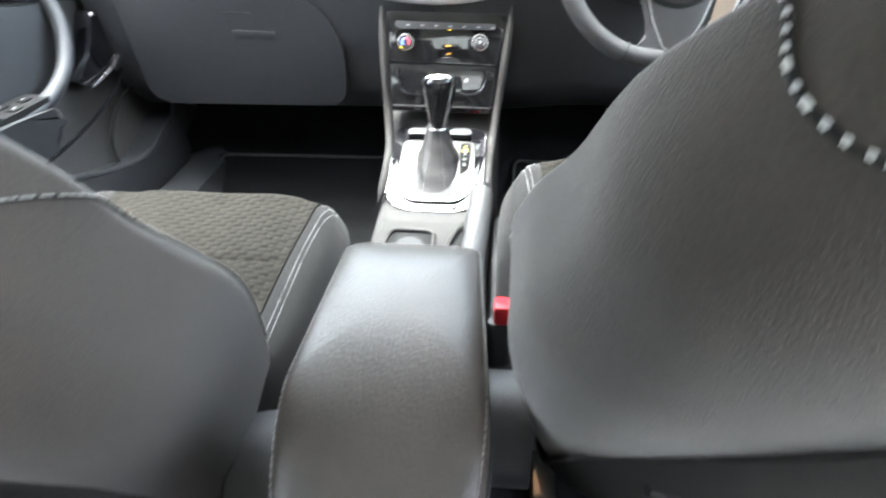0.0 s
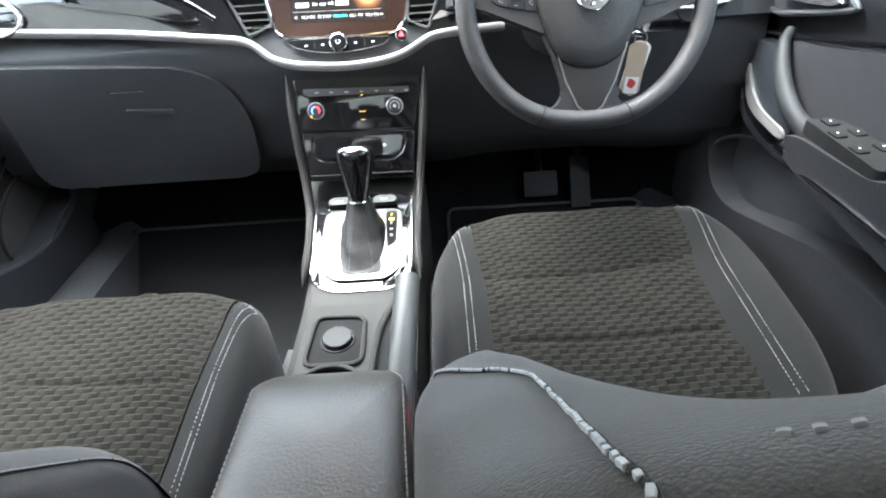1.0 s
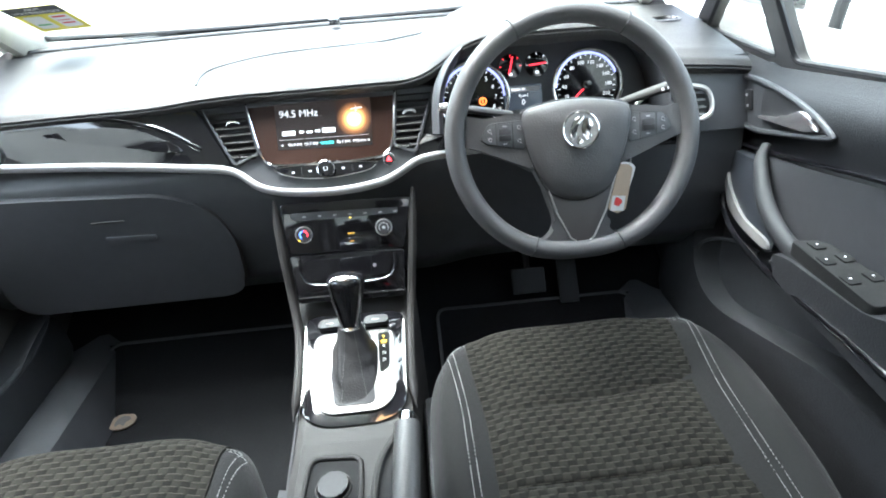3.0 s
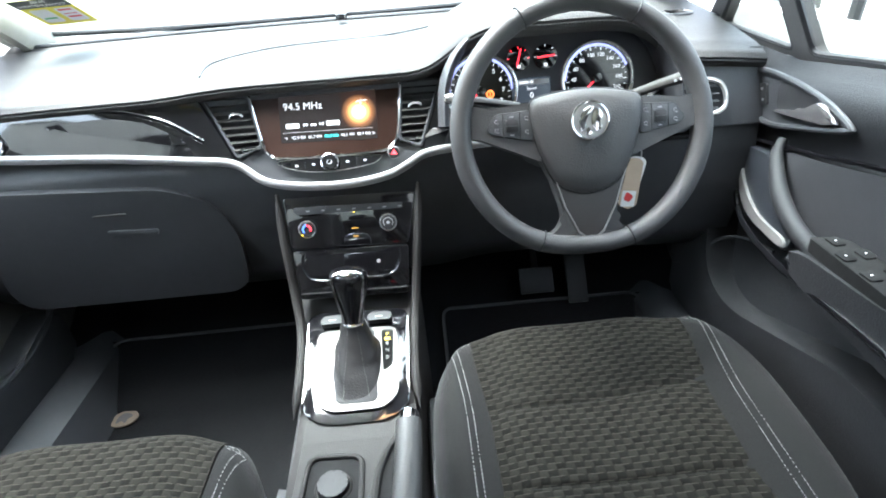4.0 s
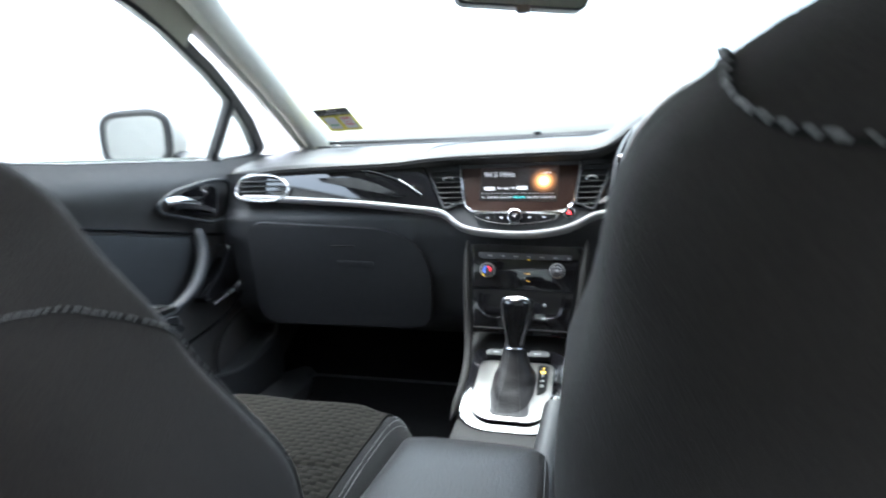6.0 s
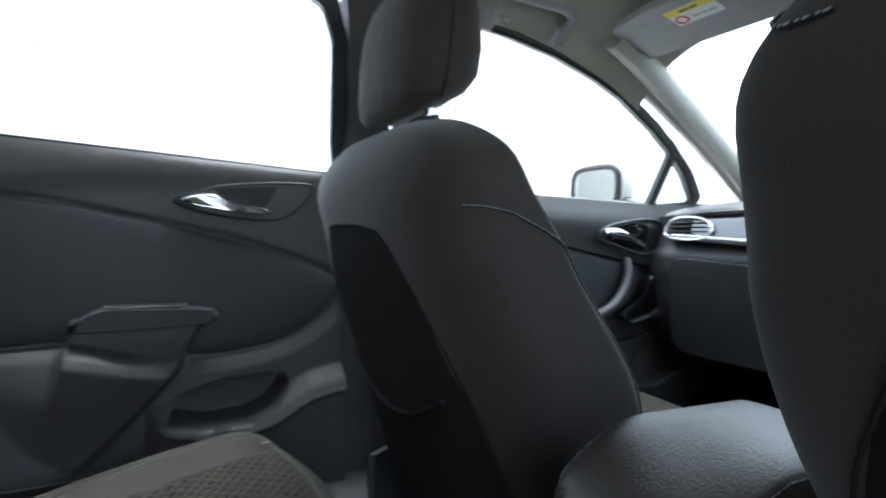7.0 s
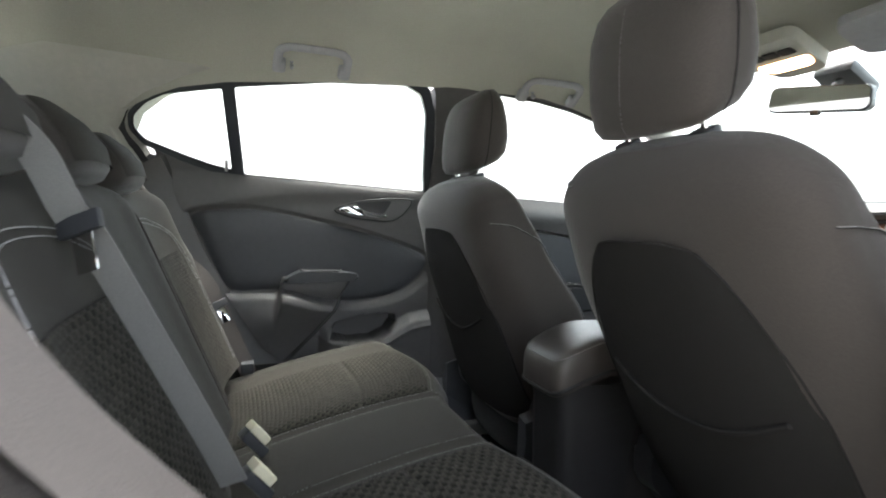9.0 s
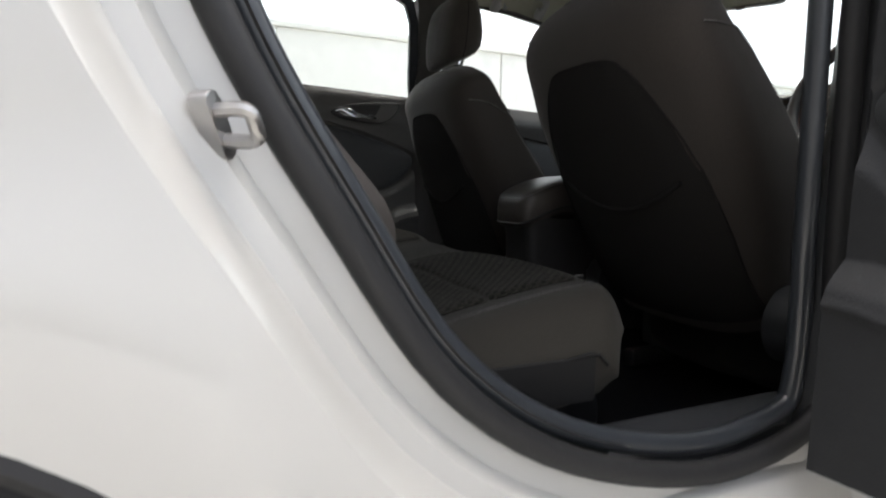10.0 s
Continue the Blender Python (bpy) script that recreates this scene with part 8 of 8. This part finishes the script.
def belts():
    """Webbing straps, each with its tongue or buckle."""
    def strap(path, side, w=0.023):
        pts = smooth_path(path, 8)
        rings = []
        for i, q in enumerate(pts):
            t = (pts[min(i + 1, len(pts) - 1)] - pts[max(i - 1, 0)]).normalized()
            sd = Vector(side) - t * t.dot(Vector(side))
            sd.normalize()
            n = t.cross(sd)
            rings.append([q + sd * a + n * c for a, c in ((-w, -0.0008), (w, -0.0008), (w, 0.0008), (-w, 0.0008))])
        return loft(rings)

    def tongue(at, m3, parent):
        tg = part("belt_tongue", rbox(at, (0.052, 0.022, 0.009), 0.003, m3), PLASTIC, parent, "black belt tongue grip")
        o = Vector(at) + m3 @ Vector((0.0, -0.032, 0))
        part("tongue_blade", rbox(o, (0.024, 0.042, 0.003), 0.001, m3), CHROME, tg, "bright tongue blade")

    a = thing("seat_belt", (-0.62, -0.9, 0.3), "dark belt webbing hanging beside the rear bench", "seat belt", group="rear belts")
    part("webbing", strap([(-0.645, -1.02, 0.64), (-0.640, -0.975, 0.60), (-0.634, -0.945, 0.562), (-0.630, -0.922, 0.51), (-0.628, -0.886, 0.43), (-0.625, -0.852, 0.35), (-0.624, -0.838, 0.315)], (-0.37, 0.84, 0.39)), WEBBING_DARK, a)
    out = Vector((1, 0.3, 0.3)).normalized()
    along = Vector((0, -0.42, 0.9))
    along = (along - out * along.dot(out)).normalized()
    tongue((-0.622, -0.920, 0.513), Matrix((along.cross(out), along, out)).transposed(), a)
    part("belt_anchor", rbox((-0.622, -0.842, 0.335), (0.05, 0.035, 0.03), 0.006), PLASTIC, a)
    b = thing("seat_belt", (0.25, -0.98, 0.4), "belt webbing hanging down the bench back, door light in its grey", "seat belt", group="rear belts")
    part("webbing", strap([(0.318, -1.085, 0.850), (0.312, -1.062, 0.822), (0.308, -1.036, 0.765), (0.288, -1.018, 0.732), (0.255, -0.966, 0.615), (0.225, -0.905, 0.48), (0.205, -0.872, 0.40)], (0.25, 0.88, 0.36), 0.0185), WEBBING, b)
    tongue((0.310, -1.026, 0.752), Euler((radians(80), radians(-20), radians(62))).to_matrix(), b)
    c = thing("seat_belt", (0.63, -0.95, 0.4), "dark belt webbing beside the open door", "seat belt", group="rear belts")
    part("webbing", strap([(0.672, -1.055, 0.82), (0.672, -0.965, 0.68), (0.668, -0.875, 0.575), (0.660, -0.815, 0.500), (0.648, -0.808, 0.44), (0.628, -0.835, 0.37), (0.616, -0.850, 0.32)], (0.75, -0.6, 0)), WEBBING_DARK, c)
    part("belt_anchor", rbox((0.614, -0.850, 0.325), (0.05, 0.035, 0.03), 0.006), PLASTIC, c)
    for x, n in ((-0.062, 1), (0.10, 1)):
        for k in range(n):
            k2 = thing("belt_buckle", (x + 0.05 * k, -0.83, 0.32), "belt buckle on a short strap with a cream label", "seat belt buckle", group="rear buckles")
            m3 = Euler((radians(-50), 0, radians(15 + 20 * k))).to_matrix()
            part("buckle_case", rbox((x + 0.05 * k, -0.84, 0.345), (0.032, 0.06, 0.02), 0.005, m3), PLASTIC, k2)
            part("buckle_label", rbox(Vector((x + 0.05 * k, -0.835, 0.355)) + m3 @ Vector((0.004, -0.006, 0.008)), (0.034, 0.044, 0.016), 0.003, m3), CREAM, k2, "cream cloth label")


belts()


# ---- mats ----
def mats():
    for x0, x1, y0, y1, nm in ((-0.66, -0.16, 0.26, 0.84, "passenger footwell"), (0.16, 0.66, 0.30, 0.84, "driver's footwell")):
        def fl(x, y):
            return 0.09 + 0.55 * max(0, y - 0.66) + 0.10 * bell(x, 0.14, 4) + 0.02
        mt = thing("floor_mat", ((x0 + x1) / 2, 0.55, 0.09), "black tufted floor mat with bound edge in the " + nm, "floor mat", group="floor mats")
        part("mat_surface", sheet(lambda u, v: Vector((x0 + (x1 - x0) * u, y0 + (y1 - y0) * v, fl(x0 + (x1 - x0) * u, y0 + (y1 - y0) * v))), 20, 24, (0, 0, -0.006)), MAT, mt)
        loop = rounded([(x0, y0), (x1, y0), (x1, y1), (x0, y1)], 0.04, 6)
        part("bound_edge", tube([Vector((x, y, fl(x, y) + 0.002)) for x, y in loop], 0.004, 6, True), MAT_EDGE, mt)
        if x0 < 0:
            p = Vector((-0.585, 0.665, fl(-0.585, 0.665) + 0.002))
            m = face_frame(p, (1, 0.25, 0), (-0.25, 1, 0.1))
            b = part("mat_badge", prism([(0.030 * math.cos(a), 0.022 * math.sin(a)) for a in (2 * math.pi * i / 28 for i in range(28))], m, 0.004, 0.007), TAN, mt, "small round tan badge")
            shape = smooth_path([(-0.016, -0.010, 0), (-0.014, 0.004, 0), (-0.004, 0.014, 0), (0.010, 0.012, 0), (0.018, 0.002, 0), (0.008, -0.004, 0), (0.004, -0.014, 0), (-0.006, -0.006, 0)], 4, True)
            part("badge_shape", prism([(q.x, q.y) for q in shape][::-1], m, 0.007, 0.0078), GRIP, b)


mats()


# ---- roof fittings ----
def grab_handle(y0, y1, s):
    """A folded handle: two feet by the door, the flat grip lying up against the roof."""
    g = thing("grab_handle", (s * 0.59, (y0 + y1) / 2, 1.19), "pale grey folding grab handle on the headliner", "grab handle", group="grab handles")

    def at(y, k, out=0.0):
        return Vector((s * (0.604 - 0.062 * k - 0.3 * out), y, 1.176 + 0.050 * k - 0.004 * k * k - out))
    pts = [(y0 + 0.014, 0.0), (y0 + 0.010, 0.45), (y0 + 0.013, 0.80), (y0 + 0.034, 1.0), (y0 + 0.07, 1.03), (y1 - 0.07, 1.03), (y1 - 0.034, 1.0), (y1 - 0.013, 0.80), (y1 - 0.010, 0.45), (y1 - 0.014, 0.0)]
    part("grip", tube(smooth_path([at(y, k, 0.014) for y, k in pts], 6), 0.0085, 12, up=(s * 0.4, 0, 0.9), rx=0.0125), VISOR, g)
    for y in (y0 + 0.014, y1 - 0.014):
        c = at(y, 0.12, 0.008)
        part("foot", rbox(c, (0.040, 0.034, 0.026), 0.009, Euler((0, radians(38 * s), 0)).to_matrix(), seg=3), VISOR, g, "rounded handle foot")
    part("coat_hook", tube(smooth_path([at(y0 + 0.046, 0.30, 0.006), at(y0 + 0.046, 0.24, 0.022), at(y0 + 0.046, 0.42, 0.026)], 4), 0.005, 8), VISOR, g)


grab_handle(-0.785, -0.580, -1)
grab_handle(-0.035, 0.180, -1)
grab_handle(-0.785, -0.580, 1)


def visor(s):
    v = thing("sun_visor", (s * 0.36, 0.33, 1.195), "pale grey sun visor folded against the roof", "sun visor", group="sun visors")
    m = face_frame((s * 0.36, 0.335, 1.178), (1, 0, 0), (0, -1, 0.22))
    out = m.to_3x3() @ Vector((0, 0, 1))
    if out.z > 0:
        m = face_frame((s * 0.36, 0.335, 1.178), (-1, 0, 0), (0, -1, 0.22))
    k = 1 if (m.to_3x3() @ Vector((1, 0, 0))).x * s > 0 else -1
    part("blade", prism(rounded([(-0.19 * k, -0.075), (0.19 * k, -0.075), (0.185 * k, 0.07), (0.06 * k, 0.085), (-0.17 * k, 0.075)][::k], 0.03, 5), m, -0.012, 0.008, 0.007, seg=3), VISOR, v)
    part("hinge_pin", tube([(s * 0.565, 0.415, 1.172), (s * 0.55, 0.41, 1.168), (s * 0.52, 0.405, 1.166)], 0.011, 10), VISOR, v, "round visor pivot")
    if s < 0:
        t = m @ Matrix.Translation((0.0, 0.03, 0.0085))
        lb = part("warning_label", prism(box_outline(-0.05, -0.028, 0.05, 0.028, 0.002), t, -0.001, 0.0005), WHITE_PRINT, v, "airbag warning label")
        part("label_band", prism(box_outline(-0.05, 0.008, 0.05, 0.028, 0.001), t, 0.0004, 0.0009), YELLOW, lb, "yellow band")
        part("label_bars", bars(t, -0.02, 0.014, (0.02, 0.016), 0.006, 0.003, z=0.0013), PLASTIC, lb, smooth=False)
        part("label_sign", ring_band(t @ Matrix.Translation((-0.032, -0.010, 0.0005)), 0.012, 0.002, 0.0, 24), RED_INK, lb)
        part("label_lines", bars(t, -0.008, -0.014, (0.016, 0.012, 0.014), 0.005, 0.003, z=0.0013), GREY_PRINT, lb, smooth=False)


visor(-1)
visor(1)


def roof_console():
    c = thing("roof_console", (0, 0.36, 1.2), "pale roof console with a sunlit lens made to glow", "roof lamp")
    m = face_frame((0, 0.37, 1.192), (-1, 0, 0), (0, 1, -0.25))
    if (m.to_3x3() @ Vector((0, 0, 1))).z > 0:
        m = face_frame((0, 0.37, 1.192), (1, 0, 0), (0, 1, -0.25))
    part("housing", prism(rounded([(-0.085, -0.09), (0.085, -0.09), (0.065, 0.085), (-0.065, 0.085)], 0.03, 5), m, -0.02, 0.012, 0.008, seg=3), PILLAR, c)
    part("lamp_lens", prism(rounded([(-0.07, 0.0), (0.07, 0.0), (0.055, 0.045), (-0.055, 0.045)], 0.015), m, 0.008, 0.015, 0.003), LENS_GLOW, c, "warm lamp lens with sunlight as glow")
    for x in (-0.05, 0.0, 0.05):
        part("lamp_switch", prism(box_outline(-0.018, -0.05, 0.018, -0.025, 0.004), m @ Matrix.Translation((x * 0.8, 0, 0)), 0.010, 0.016, 0.003), PLASTIC_GREY, c)


roof_console()


def inner_mirror():
    m = thing("rear_view_mirror", (0.03, 0.46, 1.10), "dark rear-view mirror hung from the windscreen", "mirror")
    f = face_frame((0.034, 0.455, 1.095), (0.985, 0.30, -0.10), (0.02, -0.05, 1))
    if (f.to_3x3() @ Vector((0, 0, 1))).y > 0:
        f = face_frame((0.034, 0.455, 1.095), (-0.985, -0.12, 0.10), (0.02, -0.18, 1))
    shape = rounded([(-0.112, -0.024), (-0.10, -0.033), (0.10, -0.033), (0.112, -0.022), (0.108, 0.028), (-0.108, 0.032)], 0.014, 5)
    part("housing", prism(shape, f, -0.034, 0.0, 0.006), PLASTIC, m, "black mirror housing")
    part("glass", prism([(x * 0.965, y * 0.9) for x, y in shape], f, -0.002, 0.0025), MIRROR, m, "dim mirror glass")
    part("stalk", tube([(0.034, 0.49, 1.11), (0.03, 0.53, 1.14), (0.02, 0.56, 1.165)], 0.010, 10), PLASTIC, m)
    part("anti_dazzle_tab", rbox((0.034, 0.452, 1.058), (0.022, 0.014, 0.012), 0.003), PLASTIC, m)
    cam_box = part("sensor_pod", rbox((0.02, 0.575, 1.155), (0.10, 0.12, 0.035), 0.012, Euler((radians(-25), 0, 0)).to_matrix()), PLASTIC, m, "dark pod on the glass")


inner_mirror()


def windscreen_label():
    a, b, c, d = (Vector(q) for q in ((-0.644, 1.062, 0.918), (-0.541, 1.066, 0.920), (-0.508, 0.945, 0.975), (-0.612, 0.942, 0.976)))
    r, u = (b - a), (d - a)
    m = face_frame((a + c) / 2 + Vector((0, -0.012, -0.006)), r, u)
    n = m.to_3x3() @ Vector((0, 0, 1))
    lb = thing("windscreen_label", m.translation, "yellow fuel consumption label stuck inside the windscreen", "sticker")
    part("label", prism(box_outline(-0.052, -0.066, 0.052, 0.066, 0.002), m, -0.001, 0.0), YELLOW, lb)
    part("header", prism(box_outline(-0.052, 0.028, 0.052, 0.066, 0.002), m, 0.0, 0.0006), PLASTIC, lb, "dark header band")
    k = m @ Matrix.Scale(-1, 4, (1, 0, 0))
    words("header_text", "FUEL", k @ Matrix.Translation((0, 0.055, 0.0009)), 0.014, WHITE_PRINT, lb)
    words("header_text", "CONSUMPTION", k @ Matrix.Translation((0, 0.039, 0.0009)), 0.0125, WHITE_PRINT, lb)
    for x, mat in ((-0.024, GREEN_INK), (0.025, RED_INK)):
        p = part("white_field", prism(box_outline(x - 0.018, -0.05, x + 0.018, 0.018, 0.006), m, 0.0, 0.0006), WHITE_PRINT, lb)
        bm = bmesh.new()
        for j in range(1 if x < 0 else 3):
            bars(m, x - 0.013, -0.03 + 0.018 * j, (0.026,), 0.007 if j != 1 else 0.003, 0.001, z=0.001, bm=bm)
        part("field_bars", bm, mat, p, smooth=False)


windscreen_label()
